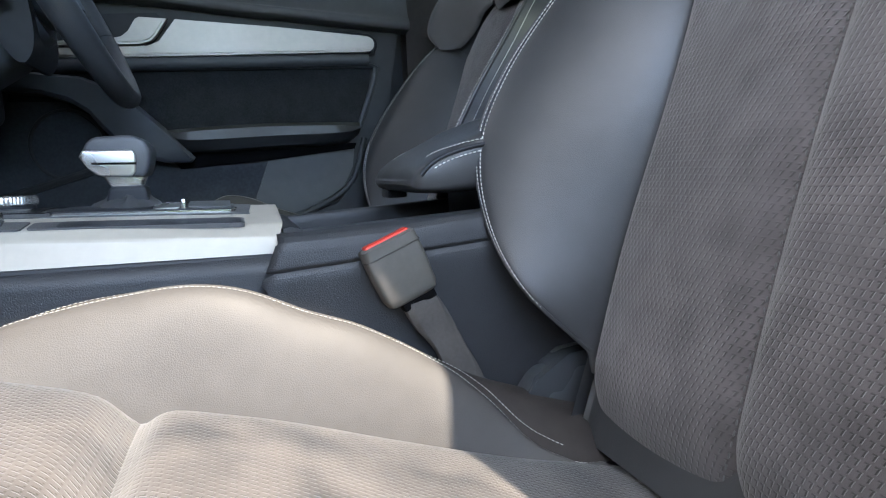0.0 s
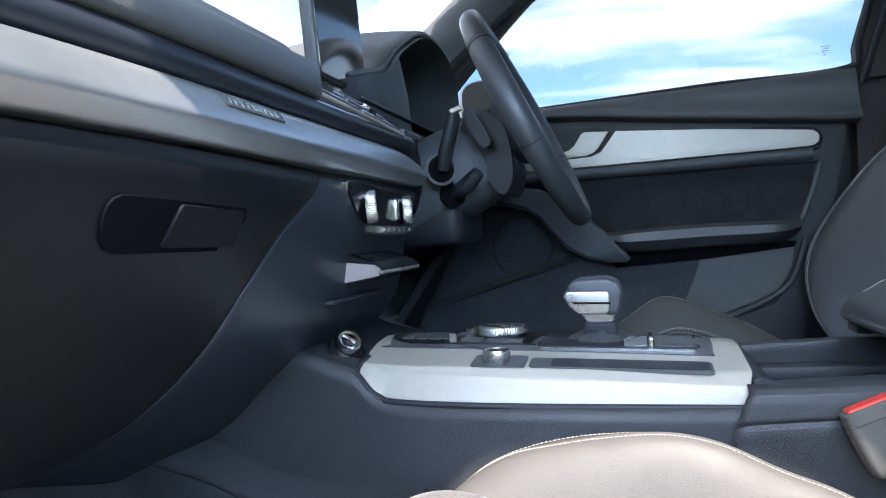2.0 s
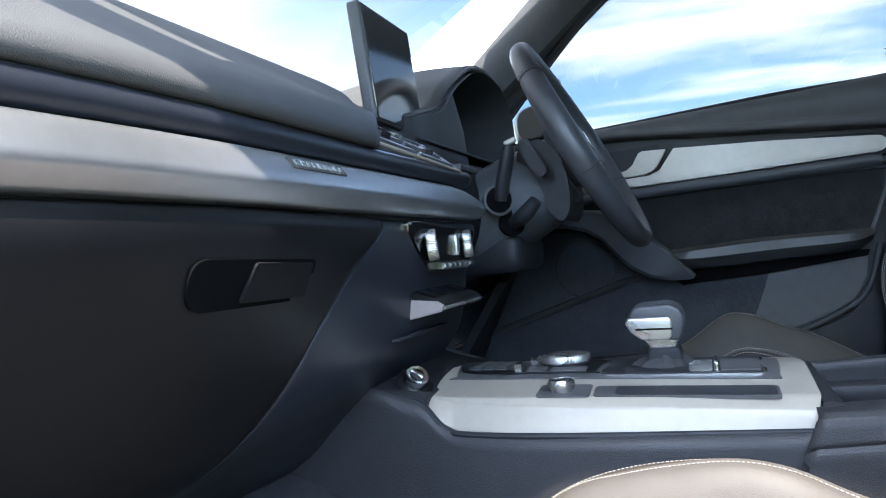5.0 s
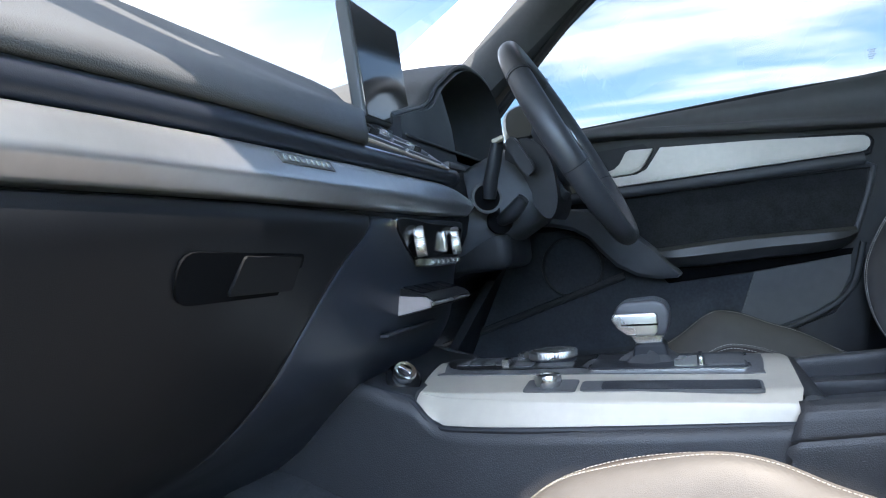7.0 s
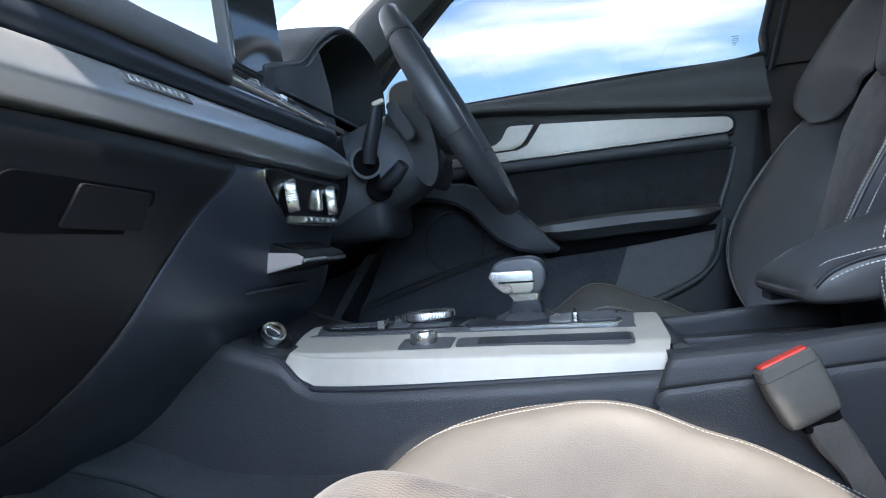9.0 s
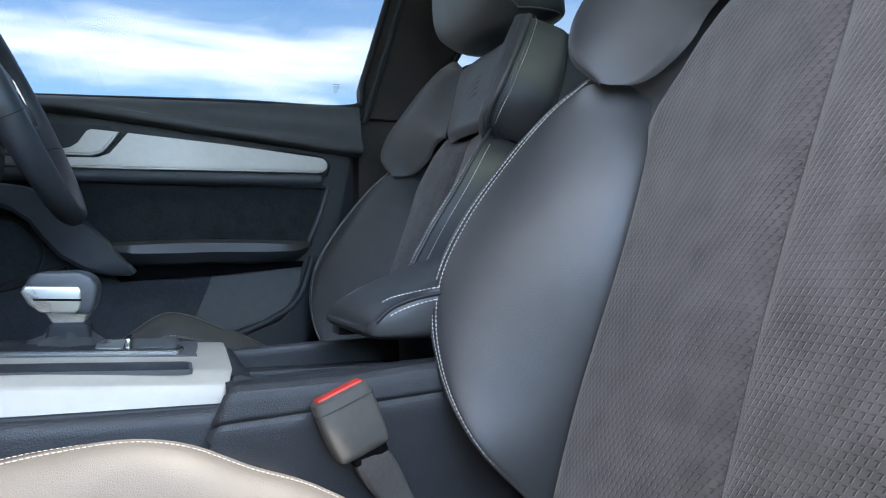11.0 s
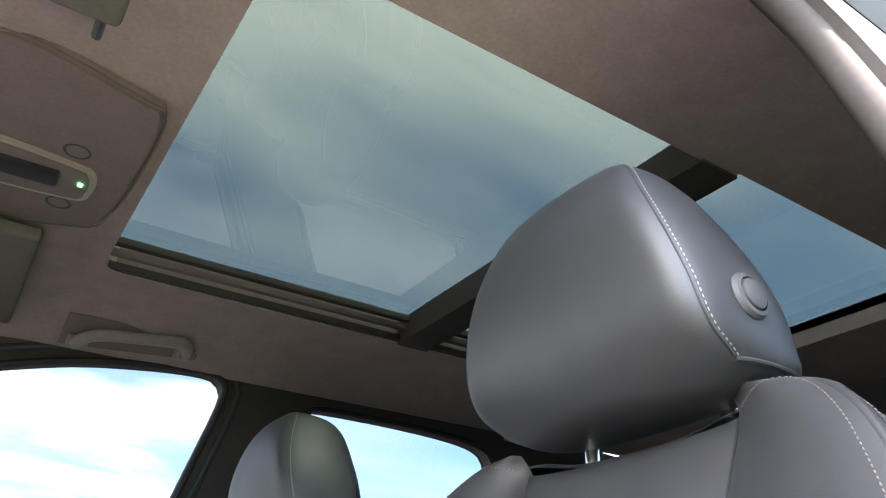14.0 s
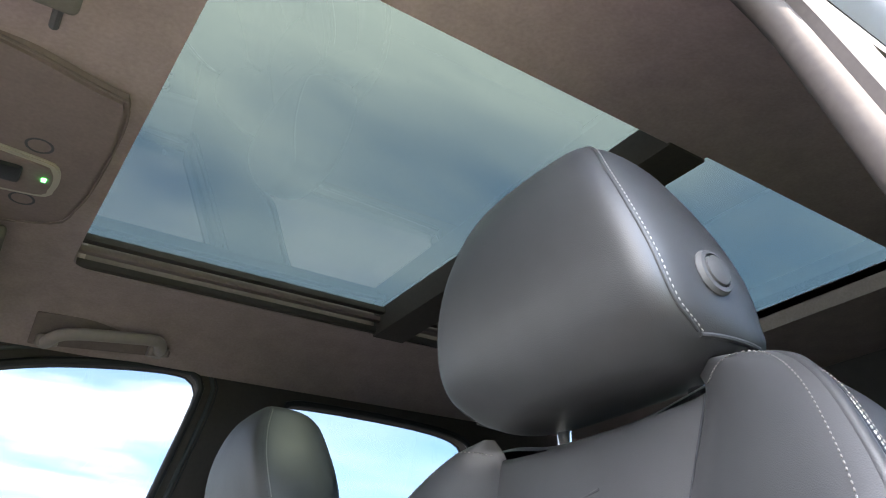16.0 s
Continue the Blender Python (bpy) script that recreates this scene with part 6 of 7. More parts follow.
# raised badge on the strip
BADGE_U, BADGE_N, BADGE_V = Vector((0, 1, 0)), Vector((1, 0, 0.35)).normalized(), Vector((-0.35, 0, 1)).normalized()
BADGE_O = Vector((-0.3405, -0.388, 1.0030))
bd = kid(part("badge", prism([BADGE_O + BADGE_U * a_ + BADGE_V * b_ for a_, b_ in ((-0.047, 0.0048), (0.041, 0.0048), (0.047, -0.0042), (-0.041, -0.0042))], BADGE_N * 0.0028, 0.0005), GREYPLASTIC, None, "small grey badge plate"), dash)
for k in range(9):
    o_ = BADGE_O + BADGE_U * (-0.036 + 0.0088 * k) + BADGE_N * 0.0025
    nest(part("badge_letter_bar", prism([o_ + BADGE_U * a_ + BADGE_V * b_ for a_, b_ in ((-0.0032, 0.0026), (0.0018, 0.0026), (0.0032, -0.0022), (-0.0018, -0.0022))], BADGE_N * 0.0010, 0.0003), KNOB, None), bd)


# worn lettering pressed into the pad
for k in range(6):
    hpart("lettering_bar", oriented((-0.0028, -0.0008, -0.0035), (0.0028, 0.0006, 0.0035), 0.0004, Vector((-0.3508, -0.637 + 0.0085 * k, 1.0487)), Vector((0, 1, 0)), Vector((0.75, 0, 0.66)).normalized(), Vector((-0.66, 0, 0.75)).normalized(), 1), SOFT)


# lower dash with the glovebox: rolls under towards the footwell
def low_prof(y):
    b = bow(y)
    return smooth2([(-0.372 + b, 0.968), (-0.352 + b, 0.967), (-0.346 + b, 0.960), (-0.353 + b, 0.940), (-0.372 + b, 0.90), (-0.395 + b, 0.855), (-0.422 + b, 0.810), (-0.455 + b, 0.772), (-0.50 + b, 0.742), (-0.58, 0.715), (-0.72, 0.705)], 40)


def seam_y(v):
    """The joint between glovebox and centre stack leans away from the stack."""
    return curve1([(0, -0.236), (0.065, -0.243), (0.14, -0.296), (0.21, -0.326), (0.295, -0.352), (0.5, -0.395), (1.0, -0.47)], v)


STACK = smooth2([(-0.374, 0.968), (-0.358, 0.966), (-0.354, 0.957), (-0.358, 0.925), (-0.366, 0.885), (-0.372, 0.850), (-0.380, 0.824), (-0.402, 0.794), (-0.45, 0.751), (-0.50, 0.706), (-0.60, 0.65)], 40)


def lower(y, v):
    """The lower dash face: the glovebox roll runs smoothly into the upright centre stack."""
    i = min(int(v * 39), 38)
    f = v * 39 - i
    p = low_prof(y)
    a = Vector(p[i]).lerp(Vector(p[i + 1]), f)
    b = Vector(STACK[i]).lerp(Vector(STACK[i + 1]), f)
    w = min(1.0, max(0.0, (y + 0.46) / 0.28))
    w = w * w * (3 - 2 * w)
    return a.lerp(b, w)


def low_fn(u, v):
    y1 = seam_y(v) - 0.0011
    y = -0.80 + (y1 + 0.80) * u
    q = lower(y, v)
    lip = 0.002 * max(0.0, 1 - (1 - u) * 45) ** 2
    return (q[0] - lip, y, q[1])


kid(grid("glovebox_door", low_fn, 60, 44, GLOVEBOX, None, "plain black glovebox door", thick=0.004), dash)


def stack_fn(u, v):
    # centre stack: starts at the glovebox seam and turns back to the console
    y0 = seam_y(v) + 0.0011
    y1 = 0.095 - 0.05 * v
    y = y0 + (y1 - y0) * u
    q = lower(y, v)
    round_ = math.exp(-((1 - u) / 0.06) ** 1.4) * min(1, v * 6)
    return (q[0] - 0.012 * round_ - 0.0015 * max(0.0, 1 - u * 30), y, q[1])


kid(grid("tower_panel", stack_fn, 60, 44, STACKSKIN, None, "black centre stack", thick=0.0012), dash)


# glovebox handle: raised plate, its recess shade painted deep black, and flap
def corners(pts, radii, n=5):
    out = []
    m = len(pts)
    for i in range(m):
        a, b, c = Vector(pts[i - 1]), Vector(pts[i]), Vector(pts[(i + 1) % m])
        p, q = b + (a - b).normalized() * radii[i], b + (c - b).normalized() * radii[i]
        for k in range(n + 1):
            t = k / n
            out.append(p * (1 - t) ** 2 + b * 2 * t * (1 - t) + q * t * t)
    return out


def gb_plate(pts, n, lift, depth):
    # a plate lying on the sloping glovebox face: points are (y, drop along the face)
    o, dn = Vector((-0.353, 0, 0.940)), Vector((-0.019, 0, -0.040)).normalized()
    nn = Vector((0.040, 0, -0.019)).normalized()
    loop = [o + Vector((0, p.x, 0)) + dn * p.y + nn * (lift - depth) for p in corners(pts, n)]
    return prism(loop, nn * depth, 0.0003)


gsc = hpart("handle_scoop_shade", gb_plate([(-0.540, 0.006), (-0.3775, 0.0115), (-0.3755, 0.0475), (-0.533, 0.0455)], (0.019, 0.006, 0.008, 0.019), 0.0028, 0.010), DEEP)
nest(hpart("handle_flap", gb_plate([(-0.468, 0.0105), (-0.3855, 0.0135), (-0.3845, 0.0435), (-0.476, 0.0415)], (0.004, 0.003, 0.004, 0.003), 0.0050, 0.012), FLAP, "glovebox release flap"), gsc)
# climate panel
hv = thing("climate_panel", "gloss black climate panel with ribbed metal knobs", "climate control", at=(-0.345, -0.07, 0.925))


def vpart(name, bm, mat, label=""):
    return kid(part(name, bm, mat, None, label), hv)


HVO = [(-0.186, 0.961), (-0.07, 0.959), (0.045, 0.955), (0.050, 0.948), (0.033, 0.909), (0.022, 0.905), (-0.112, 0.906), (-0.130, 0.912)]
vpart("panel_frame", prism([(-0.368 - (p.y - 0.955) * -0.12, p.x, p.y) for p in spline([(a_, b_, 0) for a_, b_ in HVO], 60, closed=True)], (0.0195, 0, 0), 0.001), CHROME, "thin chrome frame")
vpart("panel_glass", prism([(-0.368 - (p.y - 0.955) * -0.12, p.x * 0.985 - 0.001, 0.933 + (p.y - 0.933) * 0.95) for p in spline([(a_, b_, 0) for a_, b_ in HVO], 60, closed=True)], (0.0207, 0, 0), 0.001), GLOSS)
KA = (1, 0.34, 0.06)
for y_ in (-0.127, 0.007):
    tk = vpart("temperature_knob", ribbed((-0.351, y_, 0.936), KA, [(0.001, 0), (0.0178, 0), (0.0185, 0.002), (0.0185, 0.0110), (0.0174, 0.0125), (0.0155, 0.0125), (0.0148, 0.0115), (0.001, 0.0115)], 50, 0.0005), KNOB, "ribbed metal temperature knob")
    nest(vpart("knob_face", disc(Vector((-0.351, y_, 0.936)) + Vector(KA).normalized() * 0.0113, KA, [(0.001, 0), (0.0150, 0), (0.0150, 0.0012), (0.001, 0.0014)], 32), GLOSS), tk)
vpart("menu_wheel", box((-0.354, -0.041, 0.922), (-0.342, -0.032, 0.949), 0.004, 3), KNOB)
for k in range(6):
    y_ = -0.098 + 0.0195 * k
    vpart("key", prism([(-0.352, y_, 0.9075), (-0.352, y_ + 0.0165, 0.9075), (-0.352, y_ + 0.0165, 0.915), (-0.352, y_, 0.915)], (0.011, 0.0, -0.001), 0.002), KNOB, "small metal toggle key")
# switch bar below
sb = thing("switch_bar", "dark switch bar with a satin edge under the climate panel", "switch panel", at=(-0.36, -0.10, 0.860))
BAR = [(-0.405, 0.898), (-0.333, 0.8725), (-0.327, 0.867), (-0.330, 0.859), (-0.40, 0.846)]
kid(part("bar", prism([(a_, -0.152, b_) for a_, b_ in BAR], (0, 0.140, 0), 0.002), GLOVEBOX, None), sb)
kid(part("bar_end", prism([(a_, -0.1525, b_) for a_, b_ in ((-0.372, 0.876), (-0.335, 0.8715), (-0.328, 0.8665), (-0.331, 0.8595), (-0.372, 0.853))], (0, -0.003, 0), 0.001), HANDLE, None, "pale grey end cap"), sb)
kid(part("bar_edge", tube([(-0.3285, -0.152, 0.8635), (-0.3285, -0.012, 0.8635)], 0.0024, 8), KNOB, None, "satin front edge"), sb)
for k in range(4):
    kid(part("push_key", oriented((-0.013, 0.0, -0.0006), (0.013, 0.027, 0.0009), 0.0006, Vector((-0.353, -0.145 + 0.033 * k, 0.8806)), Vector((0.943, 0, -0.334)), Vector((0, 1, 0)), Vector((0.334, 0, 0.943)), 1), GLOSS, None), sb)
hpart("tower_ledge", box((-0.42, -0.200, 0.834), (-0.366, -0.040, 0.8375), 0.001), BLACK)
def grille_fn(u, v):
    k = 12 + 26 * v
    i = min(int(k), 57)
    p = pad_prof(-0.4)
    x, z = p[i][0] + (p[i + 1][0] - p[i][0]) * (k - i), p[i][1] + (p[i + 1][1] - p[i][1]) * (k - i)
    y1 = curve1([(-1.05, 0.02), (-0.60, 0.0), (-0.50, -0.025), (-0.42, -0.135), (-0.338, -0.262)], x)
    return Vector((x, y1 - 0.006 + 0.13 * u, z - 0.011))


kid(grid("top_grille", grille_fn, 6, 24, BLACK, None, "dark grille beside the dash pad"), dash)
for k in range(6):
    hpart("grille_slat", tube([grille_fn(q / 6, 0.12 + 0.15 * k) + Vector((0, 0, 0.004)) for q in range(7)], 0.0032, 8), GREYPLASTIC)
# centre air vents: a sloping dark bay with slats and satin frame
BAY = [Vector((-0.345, -0.252, 1.040)), Vector((-0.345, 0.005, 1.032)), Vector((-0.440, 0.045, 1.108)), Vector((-0.500, -0.090, 1.150))]
kid(grid("vent_bay", lambda u, v: BAY[0].lerp(BAY[1], u).lerp(BAY[3].lerp(BAY[2], u), v) + Vector((-0.022, 0, -0.020)), 4, 4, DEEP, None), dash)
hpart("vent_lower_trim", tube([BAY[0] + Vector((0.002, 0.0, 0.001)), BAY[0].lerp(BAY[1], 0.5) + Vector((0.003, 0, 0.001)), BAY[1] + Vector((0.002, 0, 0.001))], 0.0022, 8), SILVER, "satin trim line")
hpart("vent_side_trim", loft([[p + Vector(q) for q in ((0, -0.006, 0.003), (0.002, 0.008, 0.003), (0, 0.010, -0.012), (-0.004, -0.006, -0.012))] for p in (BAY[1], BAY[1].lerp(BAY[2], 0.5), BAY[2])]), VENTGREY, "grey end trim")
for f0, f1 in ((0.0, 0.46), (0.52, 0.97)):
    vt_ = thing("air_vent", "black air vent with slats and a satin tab", "air vent", "centre air vents", at=(-0.37, -0.20 if f0 == 0 else -0.06, 1.05))
    for k in range(4):
        g_ = 0.10 + 0.21 * k
        p0 = BAY[0].lerp(BAY[3], g_).lerp(BAY[1].lerp(BAY[2], g_), f0)
        p1 = BAY[0].lerp(BAY[3], g_).lerp(BAY[1].lerp(BAY[2], g_), f1)
        kid(part("slat", loft([[p + Vector((0.66, 0, 0.75)) * a_ + Vector((-0.75, 0, 0.66)) * b_ for a_, b_ in ((0.005, -0.0024), (0.005, 0.0024), (-0.020, 0.0020), (-0.020, -0.0020))] for p in (p0, p1)]), VENTGREY, None), vt_)
    tp = BAY[0].lerp(BAY[3], 0.33).lerp(BAY[1].lerp(BAY[2], 0.33), (f0 + f1) / 2)
    kid(part("direction_tab", loft([[tp + Vector((dx_, q, dz_)) for dx_, dz_ in ((-0.010, -0.004), (0.012, -0.006), (0.015, 0.0), (0.008, 0.006), (-0.010, 0.007))] for q in (-0.013, -0.010, 0.010, 0.013)]), CHROME, None, "satin metal direction tab"), vt_)
wh = BAY[0].lerp(BAY[3], 0.40).lerp(BAY[1].lerp(BAY[2], 0.40), 0.49)
hpart("vent_wheel", disc(wh + Vector((0, -0.006, 0)), (0, 1, 0), [(0.001, 0), (0.008, 0), (0.009, 0.002), (0.009, 0.007), (0.008, 0.009), (0.001, 0.009)], 32), KNOB, "satin metal vent wheel")
# screen
sc = thing("display_screen", "freestanding glossy dark display screen on the dashboard", "screen", at=(-0.42, -0.05, 1.10))
sx, sy = Vector((0, 1, 0)), Vector((1, 0, 0.06)).normalized()
sz = Vector((-0.06, 0, 1)).normalized()
s0 = Vector((-0.421, 0.002, 1.182))
kid(part("housing", oriented((-0.082, -0.0190, -0.079), (0.082, -0.001, 0.080), 0.005, s0, sx, sy, sz, 3), GREYPLASTIC, None, "grey screen housing"), sc)
kid(part("display", oriented((-0.0785, -0.002, -0.0755), (0.0785, 0.001, 0.0765), 0.0008, s0, sx, sy, sz, 1), DISPLAY, None, "glossy black display glass"), sc)
kid(part("stand", oriented((-0.05, -0.030, -0.13), (0.05, -0.008, -0.05), 0.005, s0, sx, sy, sz, 2), BLACK, None), sc)
# instrument hood
hood = thing("instrument_hood", "black instrument hood with dark dials inside", "instrument cluster", at=(-0.5, 0.33, 1.05))
RIM = spline([(0.008, 1.119, 0), (0.065, 1.134, 0), (0.122, 1.1495, 0), (0.150, 1.165, 0), (0.194, 1.198, 0), (0.30, 1.248, 0), (0.38, 1.262, 0), (0.47, 1.256, 0), (0.535, 1.225, 0), (0.557, 1.18, 0), (0.552, 1.095, 0)], 40)


def hoodfn(u, v):
    k = min(int(u * 39), 38)
    p = RIM[k].lerp(RIM[k + 1], u * 39 - k)
    c = Vector((0.335, 1.10, 0))
    x = -0.397 - 0.33 * v - 0.02 * (1 - u) ** 2
    q = c + (p - c) * (1 + 0.05 * math.sin(min(1, v * 1.5) * math.pi / 2) - 0.20 * max(0, v - 0.4)) + Vector((-0.05 * (1 - u) ** 2 * math.sin(min(1, v * 4) * math.pi / 2), 0, 0))
    return (x, q.x, q.y)


kid(grid("hood_skin", hoodfn, 48, 20, DASH, None, "grained black hood", thick=0.010), hood)
kid(grid("hood_lining", lambda u, v: Vector((0, 0.335, 1.10)) + (Vector(hoodfn(u, 0.02 + 0.5 * v)) - Vector((0, 0.335, 1.10))) * 0.935 + Vector((-0.011, 0, 0)), 40, 10, SOFT, None), hood)
kid(part("cluster_housing", prism([(-0.404, a_, b_) for a_, b_ in ((0.0, 1.045), (0.008, 1.117), (0.122, 1.147), (0.160, 1.168), (0.20, 1.190), (0.24, 1.13), (0.26, 1.03))], (-0.03, 0, 0), 0.003), BLACK, None), hood)
kid(part("hood_lip", tube([(-0.396 - 0.02 * (1 - k / 39) ** 2, p.x, p.y) for k, p in enumerate(RIM)], 0.0035, 8, up=(1, 0, 0)), SOFT, None), hood)
kid(part("dial_panel", prism([(-0.52, p.x, p.y) for p in RIM], (0.006, 0, 0), 0.0), SOFT, None, "dark dial panel"), hood)
for y_ in (0.23, 0.44):
    kid(part("dial", disc((-0.512, y_, 1.16), (1, 0, 0), [(0.060, 0), (0.066, 0.0), (0.064, 0.012), (0.060, 0.012)], 36), GREYPLASTIC, None), hood)
kid(part("lower_trim", box((-0.40, 0.115, 1.050), (-0.375, 0.20, 1.060), 0.003), GREYPLASTIC, None, "grey trim piece"), hood)
kid(part("hood_floor", prism([(-0.40, 0.08, 1.060), (-0.40, 0.59, 1.075), (-0.56, 0.58, 1.06), (-0.56, 0.06, 1.06)], (0, 0, -0.01), 0.0), BLACK, None), hood)
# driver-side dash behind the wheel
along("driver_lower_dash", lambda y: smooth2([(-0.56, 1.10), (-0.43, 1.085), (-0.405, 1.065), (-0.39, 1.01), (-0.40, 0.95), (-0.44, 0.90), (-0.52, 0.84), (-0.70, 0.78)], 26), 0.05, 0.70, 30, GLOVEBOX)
along("driver_dash_top", lambda y: smooth2([(-1.05, 1.135), (-0.80, 1.165), (-0.60, 1.150), (-0.46, 1.115), (-0.40, 1.09)], 20), 0.02, 0.71, 20, DASH)
hpart("knee_panel", prism([(-0.44, 0.70, 0.90), (-0.44, 0.55, 0.86), (-0.60, 0.50, 0.62), (-0.60, 0.70, 0.60)], (-0.02, -0.01, 0), 0.004), BLACK)
hpart("end_vent", box((-0.42, 0.58, 1.02), (-0.37, 0.69, 1.075), 0.008), GREYPLASTIC)
# footwell carpet ramps
cr = thing("footwell_lining", "black carpeted footwell lining", "carpet", kind="structure", at=(-0.8, YC, 0.42))
for y0_, y1_ in ((YC - 0.79, YC - 0.14), (YC + 0.14, YC + 0.79)):
    kid(part("toe_board", prism([(-0.85, y0_, 0.41), (-0.85, y1_, 0.41), (-1.26, y1_, 0.80), (-1.26, y0_, 0.80)], (0, 0, -0.02), 0.0), CARPET, None), cr)
# carpeted tunnel cover: a rounded ledge that follows the lower edge of the console
def ledge(u, v, sgn=-1, top=True):
    x = -0.80 + 0.525 * u
    zt = curve1([(-0.80, 0.745), (-0.65, 0.720), (-0.5405, 0.694), (-0.498, 0.682), (-0.439, 0.658), (-0.368, 0.6465), (-0.275, 0.6495), (-0.225, 0.653)], x)
    run = spline([(0.140, 0.004, 0), (0.152, 0.0, 0), (0.164, -0.007, 0), (0.178, -0.016, 0), (0.183, -0.022, 0), (0.183, -0.028, 0)] if top else [(0.181, -0.026, 0), (0.182, -0.034, 0), (0.186, -0.10, 0), (0.20, -0.25, 0)], 24)
    k = min(int(v * 23), 22)
    p = run[k].lerp(run[k + 1], v * 23 - k)
    return (x, YC + sgn * p.x, zt + p.y)


for sg in (-1, 1):
    kid(grid("tunnel_cover", lambda u, v, sg=sg: ledge(u, v, sg), 60, 30, TUNNEL, None, "grey tunnel ledge", thick=0.003), cr)
    kid(grid("tunnel_side", lambda u, v, sg=sg: ledge(u, v, sg, False), 40, 16, CARPET, None, "black carpeted tunnel side", thick=0.003), cr)

# ---- steering wheel and column ----
sw = thing("steering_wheel", "black leather steering wheel with metal spokes", "steering wheel", at=(-0.235, 0.345, 1.09))
WN = Vector((0.905, 0, 0.425)).normalized()
WU = Vector((-0.425, 0, 0.905)).normalized()
WC = Vector((-0.224, 0.340, 1.089))


def on_wheel(a, r, lift=0.0):
    # flat-bottomed ring
    c, s_ = math.cos(a), math.sin(a)
    p = Vector((0, c * r, 0)) + WU * s_ * r
    if s_ < -0.96:
        p = Vector((0, c * r, 0)) + WU * (-0.96 - 0.6 * (-s_ - 0.96)) * r
    return WC + p + WN * lift


def wpart(name, bm, mat, label=""):
    return kid(part(name, bm, mat, None, label), sw)


ring = [on_wheel(2 * math.pi * k / 96, 0.191) for k in range(96)]
rings = []
for k in range(96):
    o = ring[k]
    out = (o - WC).normalized()
    r1 = 0.0165 + 0.002 * math.cos(4 * math.pi * k / 96)
    rings.append([o + out * math.cos(q * math.pi / 8) * r1 + WN * math.sin(q * math.pi / 8) * r1 * 1.15 for q in range(16)])
rings.append(rings[0])
bm = loft(rings, cap=False)
bmesh.ops.remove_doubles(bm, verts=bm.verts[:], dist=1e-6)
rim_ = wpart("rim", bm, RIMHIDE, "perforated black leather rim")
bm = loft([[o + (q - o) * 1.035 for q in rings[k]] for k in range(14, 40) for o in [ring[k]]])
nest(wpart("rim_grip", bm, LEATHER, "smooth leather upper rim section"), rim_)
for a0 in (52, 148, 200, 340):
    o = on_wheel(radians(a0), 0.191)
    out = (o - WC).normalized()
    nest(wpart("rim_seam", tube([o + out * math.cos(q * math.pi / 10) * 0.0181 + WN * math.sin(q * math.pi / 10) * 0.0206 for q in range(20)], 0.0008, 6, closed=True), BLACK), rim_)
wpart("hub", disc(WC - WN * 0.045, WN, [(0.001, 0), (0.055, 0), (0.070, 0.015), (0.072, 0.035), (0.060, 0.050), (0.030, 0.056), (0.001, 0.057)], 40), SOFT, "airbag hub")
wpart("hub_emblem", disc(WC + WN * 0.0105, WN, [(0.001, 0), (0.020, 0), (0.020, 0.0025), (0.001, 0.003)], 30), CHROME, "plain round emblem plate")
for a0 in (0, 180, 270):
    a = radians(a0)
    p0, p1 = on_wheel(a, 0.05, -0.012), on_wheel(a, 0.178, -0.004)
    side = (p1 - p0).normalized().cross(WN).normalized()
    half = 0.026 if a0 != 270 else 0.020
    sp_ = wpart("spoke", loft([[p + side * half * w1 + WN * t for w1, t in ((-1, -0.008), (-1, 0.004), (-0.7, 0.009), (0.7, 0.009), (1, 0.004), (1, -0.008))] for p in (p0, p0.lerp(p1, 0.5), p1)]), SOFT)
    nest(wpart("spoke_trim", loft([[p + side * half * w1 + WN * t for w1, t in ((0.75, 0.0095), (0.98, 0.007), (0.98, 0.010), (0.8, 0.012))] for p in (p0.lerp(p1, 0.1), p1)]), CHROME, "satin metal spoke trim"), sp_)
for sgn in (-1, 1):
    wpart("shift_paddle", prism([(p.x, WC.y + sgn * 0.098, p.y) for p in spline([(-0.311, 1.092, 0), (-0.300, 1.099, 0), (-0.292, 1.090, 0), (-0.270, 1.048, 0), (-0.277, 1.034, 0), (-0.288, 1.040, 0), (-0.305, 1.072, 0)], 36, closed=True)], (0, sgn * 0.020, 0), 0.002), BLACK, "black shift paddle")
col = thing("steering_column", "black steering column shroud with stalks and ignition lock", "steering column", at=(-0.36, 0.345, 1.03))


def lpart(name, bm, mat, label=""):
    return kid(part(name, bm, mat, None, label), col)


secs = []
for t_, w_, h_ in ((0.045, 0.050, 0.052), (0.075, 0.066, 0.064), (0.11, 0.082, 0.074), (0.16, 0.100, 0.076), (0.24, 0.105, 0.075), (0.34, 0.09, 0.07)):
    o = WC - WN * t_ - WU * 0.020
    secs.append([o + Vector((0, w_ * abs(math.cos(q * math.pi / 14)) ** 0.6 * (1 if math.cos(q * math.pi / 14) > 0 else -1), 0)) + WU * h_ * abs(math.sin(q * math.pi / 14)) ** 0.6 * (1 if math.sin(q * math.pi / 14) > 0 else -1) for q in range(28)])
lpart("shroud", loft(secs), SOFT)
AX = (0.55, -0.83, 0.05)
lpart("stalk", tube(spline([(-0.343, 0.205, 1.002), (-0.337, 0.203, 1.03), (-0.327, 0.202, 1.062), (-0.319, 0.200, 1.088)], 14), lambda t: 0.012 + 0.003 * math.sin(math.pi * t), 14, flat=0.75), BLACK, "wiper stalk")
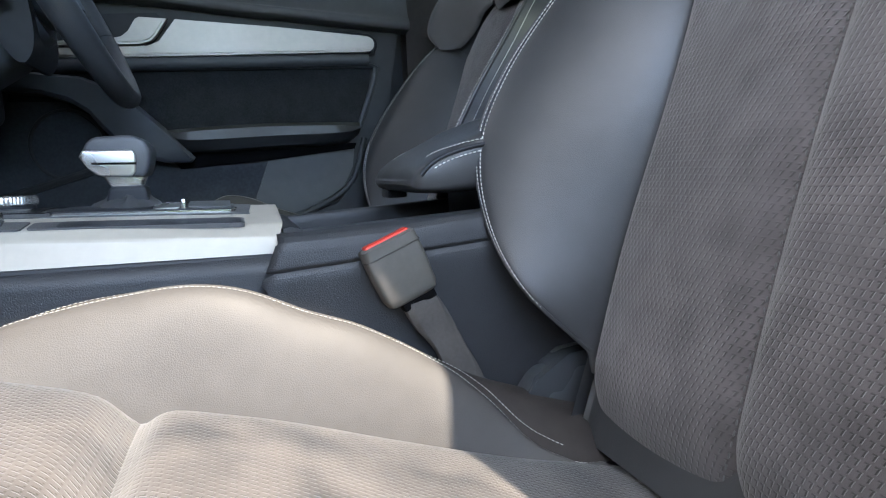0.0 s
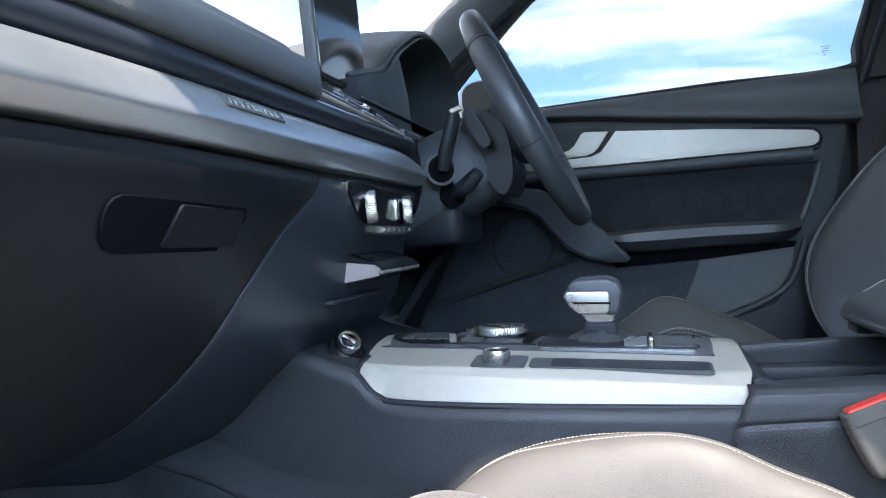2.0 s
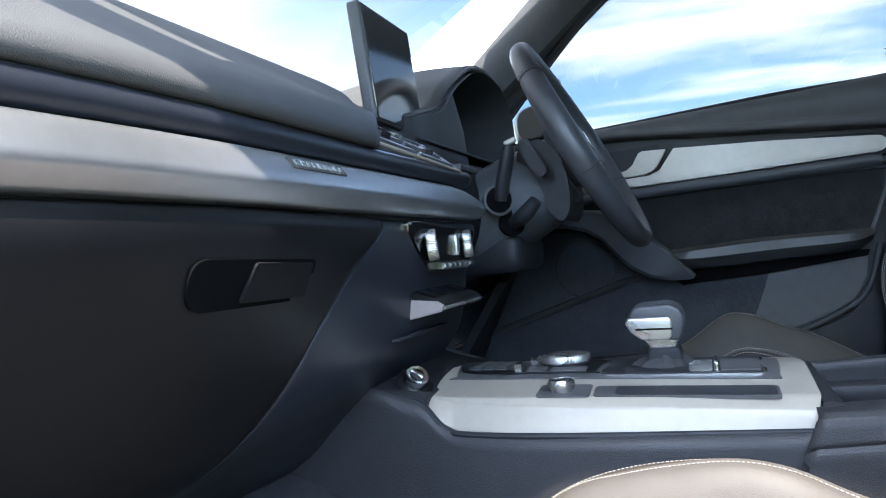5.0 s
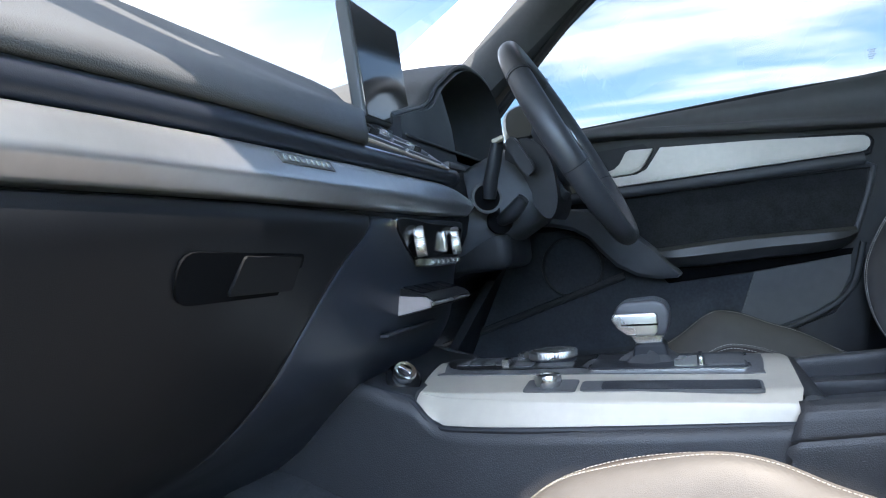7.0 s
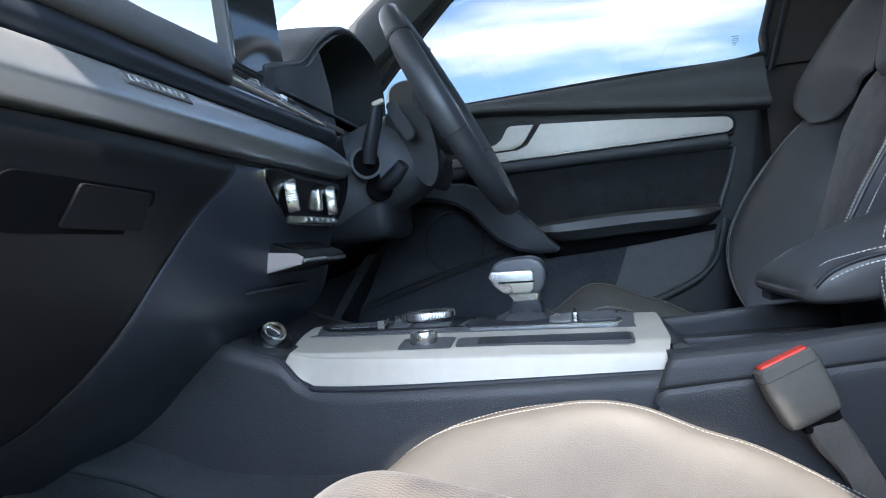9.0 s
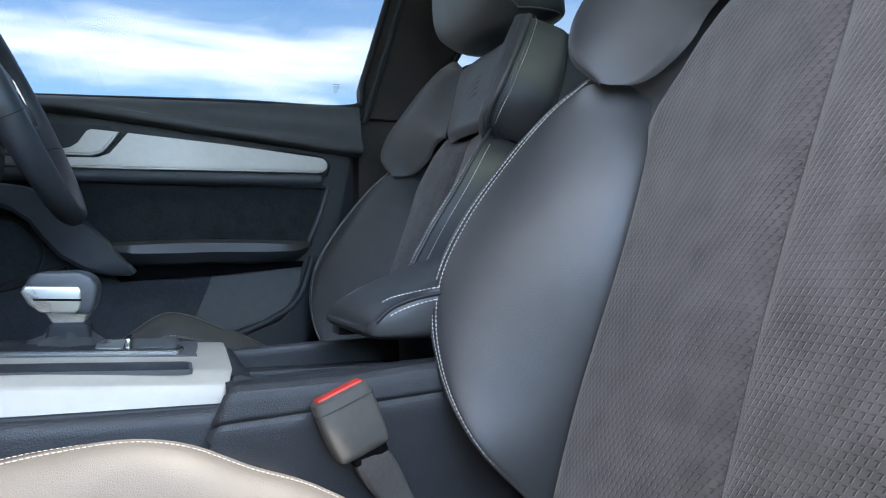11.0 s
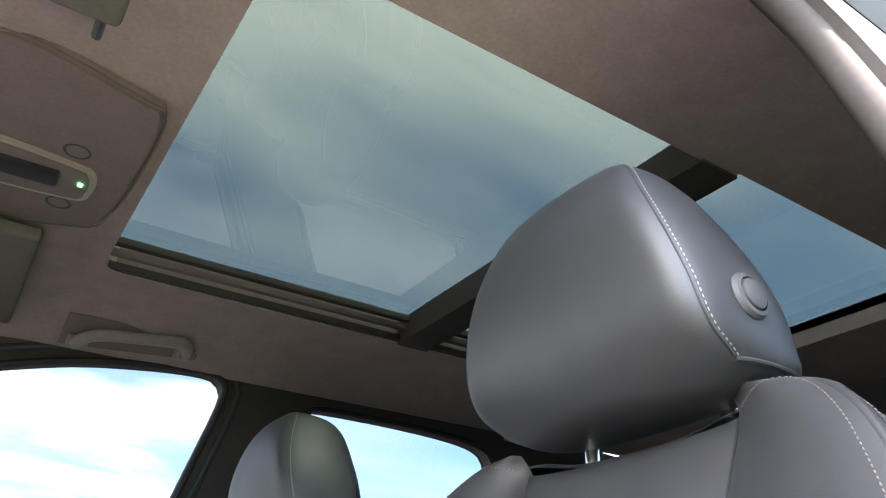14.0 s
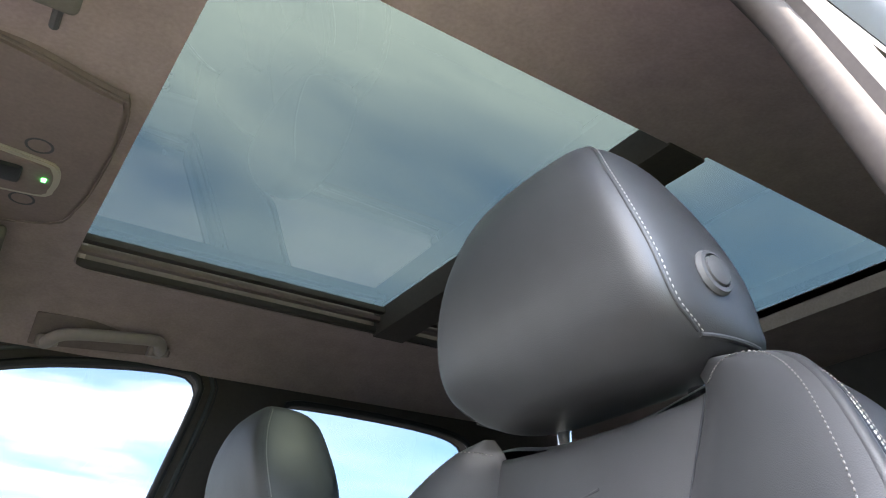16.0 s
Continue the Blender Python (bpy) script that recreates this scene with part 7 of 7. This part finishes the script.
lpart("stalk_tip", oriented((-0.010, -0.008, -0.004), (0.010, 0.008, 0.004), 0.003, Vector((-0.317, 0.199, 1.093)), Vector((0.9, 0.2, 0.3)).normalized(), Vector((-0.2, 1, 0)).normalized(), Vector((-0.3, 0, 0.9)).normalized(), 3), SILVER, "silver-tipped stalk end")
lpart("stalk_ring", disc((-0.3505, 0.213, 1.005), AX, [(0.001, 0.003), (0.0212, 0.003), (0.0212, 0.0062), (0.020, 0.0066), (0.001, 0.0058)], 36), DEEP)
lpart("stalk_ring_trim", disc((-0.3505, 0.213, 1.005), AX, [(0.0225, 0.001), (0.0258, 0.001), (0.0258, 0.0045), (0.0225, 0.0045)], 36), GREYPLASTIC, "grey ring")
lpart("cruise_stalk", tube(spline([(-0.336, 0.243, 0.967), (-0.312, 0.218, 0.976), (-0.288, 0.208, 0.996)], 10), lambda t: 0.010 + 0.003 * math.sin(math.pi * t), 12), BLACK)
lpart("cruise_ring", disc((-0.340, 0.246, 0.967), AX, [(0.001, -0.004), (0.022, -0.004), (0.022, 0.002), (0.001, 0.003)], 28), DEEP)
wpart("back_cover", prism([(p.x, 0.268, p.y) for p in spline([(-0.322, 1.088, 0), (-0.300, 1.099, 0), (-0.280, 1.098, 0), (-0.252, 1.066, 0), (-0.244, 1.0, 0), (-0.254, 0.966, 0), (-0.272, 0.968, 0), (-0.305, 1.022, 0), (-0.324, 1.058, 0)], 44, closed=True)], (0, 0.145, 0), 0.0), BLACK, "black cover behind the wheel hub")
lpart("lower_shroud", box((-0.46, 0.25, 0.885), (-0.33, 0.44, 0.955), 0.025, 4), BLACK)

# ---- overhead ----
gh = thing("grab_handle", "dark plastic roof grab handle", "grab handle", at=(0.25, 0.52, 1.62))
hpts = spline([(0.158, 0.548, 1.600), (0.160, 0.515, 1.596), (0.172, 0.492, 1.600), (0.20, 0.484, 1.606), (0.26, 0.482, 1.613), (0.32, 0.484, 1.620), (0.345, 0.492, 1.622), (0.356, 0.515, 1.618), (0.358, 0.548, 1.618)], 44)
kid(part("bar", tube(hpts, 0.0125, 12, flat=0.8, up=(0, 0.5, 1)), HANDLE, None), gh)
for x_, z_ in ((0.160, 1.604), (0.357, 1.620)):
    kid(part("foot", oriented((-0.019, -0.014, -0.010), (0.019, 0.022, 0.012), 0.006, Vector((x_, 0.540, z_)), Vector((1, 0, 0.08)).normalized(), Vector((0, 0.9, 0.3)).normalized(), Vector((0, -0.3, 0.9)).normalized(), 3), HANDLE, None), gh)
kid(part("recess", oriented((-0.128, -0.004, -0.040), (0.128, 0.004, 0.030), 0.004, Vector((0.258, 0.530, 1.636)), Vector((1, 0, 0.08)).normalized(), Vector((0, 0.6, 0.8)).normalized(), Vector((0, -0.8, 0.6)).normalized(), 2), RECESS, None, "shallow recess with its shade in the colour"), gh)
oc = thing("overhead_console", "overhead console in shaded lining colour with a metal-rimmed reading lamp", "overhead console", at=(0.02, YC + 0.12, 1.655))


def opart(name, bm, mat, label=""):
    return kid(part(name, bm, mat, None, label), oc)


# housing and lamp panel: headliner cloth with shade put into its colour
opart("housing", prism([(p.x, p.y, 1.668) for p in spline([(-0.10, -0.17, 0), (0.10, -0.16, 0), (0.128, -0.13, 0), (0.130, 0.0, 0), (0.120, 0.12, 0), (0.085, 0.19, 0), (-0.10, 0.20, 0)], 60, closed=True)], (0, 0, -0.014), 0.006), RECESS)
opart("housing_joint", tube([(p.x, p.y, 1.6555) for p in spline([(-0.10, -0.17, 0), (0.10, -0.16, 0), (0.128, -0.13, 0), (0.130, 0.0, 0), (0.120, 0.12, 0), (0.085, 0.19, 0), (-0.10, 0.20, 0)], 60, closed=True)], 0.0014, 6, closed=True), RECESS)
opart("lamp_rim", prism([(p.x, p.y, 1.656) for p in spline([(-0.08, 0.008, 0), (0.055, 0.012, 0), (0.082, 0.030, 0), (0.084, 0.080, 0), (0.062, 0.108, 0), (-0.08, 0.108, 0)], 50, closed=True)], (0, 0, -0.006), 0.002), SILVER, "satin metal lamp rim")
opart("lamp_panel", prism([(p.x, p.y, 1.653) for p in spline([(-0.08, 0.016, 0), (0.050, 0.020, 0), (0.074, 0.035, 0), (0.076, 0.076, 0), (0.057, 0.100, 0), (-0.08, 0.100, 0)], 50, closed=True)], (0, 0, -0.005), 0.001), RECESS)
opart("lamp_lens", box((-0.08, 0.034, 1.642), (0.040, 0.074, 1.652), 0.006), BLACK)
opart("indicator", box((0.064, 0.050, 1.6455), (0.070, 0.057, 1.6488), 0.001), GREEN, "small green indicator light")
for y_ in (-0.014, 0.130):
    opart("round_key", disc((0.050, y_, 1.655), (0, 0, -1), [(0.001, 0), (0.017, 0), (0.017, 0.001), (0.014, 0.0015), (0.013, 0.0005), (0.001, 0.0005)], 30), PILLARGREY)
for y0_, y1_, nm in ((0.19, 0.585, "driver"), (-0.66, -0.30, "passenger")):
    sv = thing("sun_visor", "grey cloth sun visor folded against the roof", "sun visor", "sun visors", at=(-0.02, (y0_ + y1_) / 2, 1.64))
    kid(part("visor_pad", box((-0.14, y0_, 1.618), (0.045, y1_, 1.640), 0.009, 4), LIGHTVISOR, None), sv)
    kid(part("visor_rod", tube([(0.028, y0_ + 0.02, 1.634), (0.028, y1_ + 0.04, 1.636)], 0.005, 8), GREYPLASTIC, None), sv)
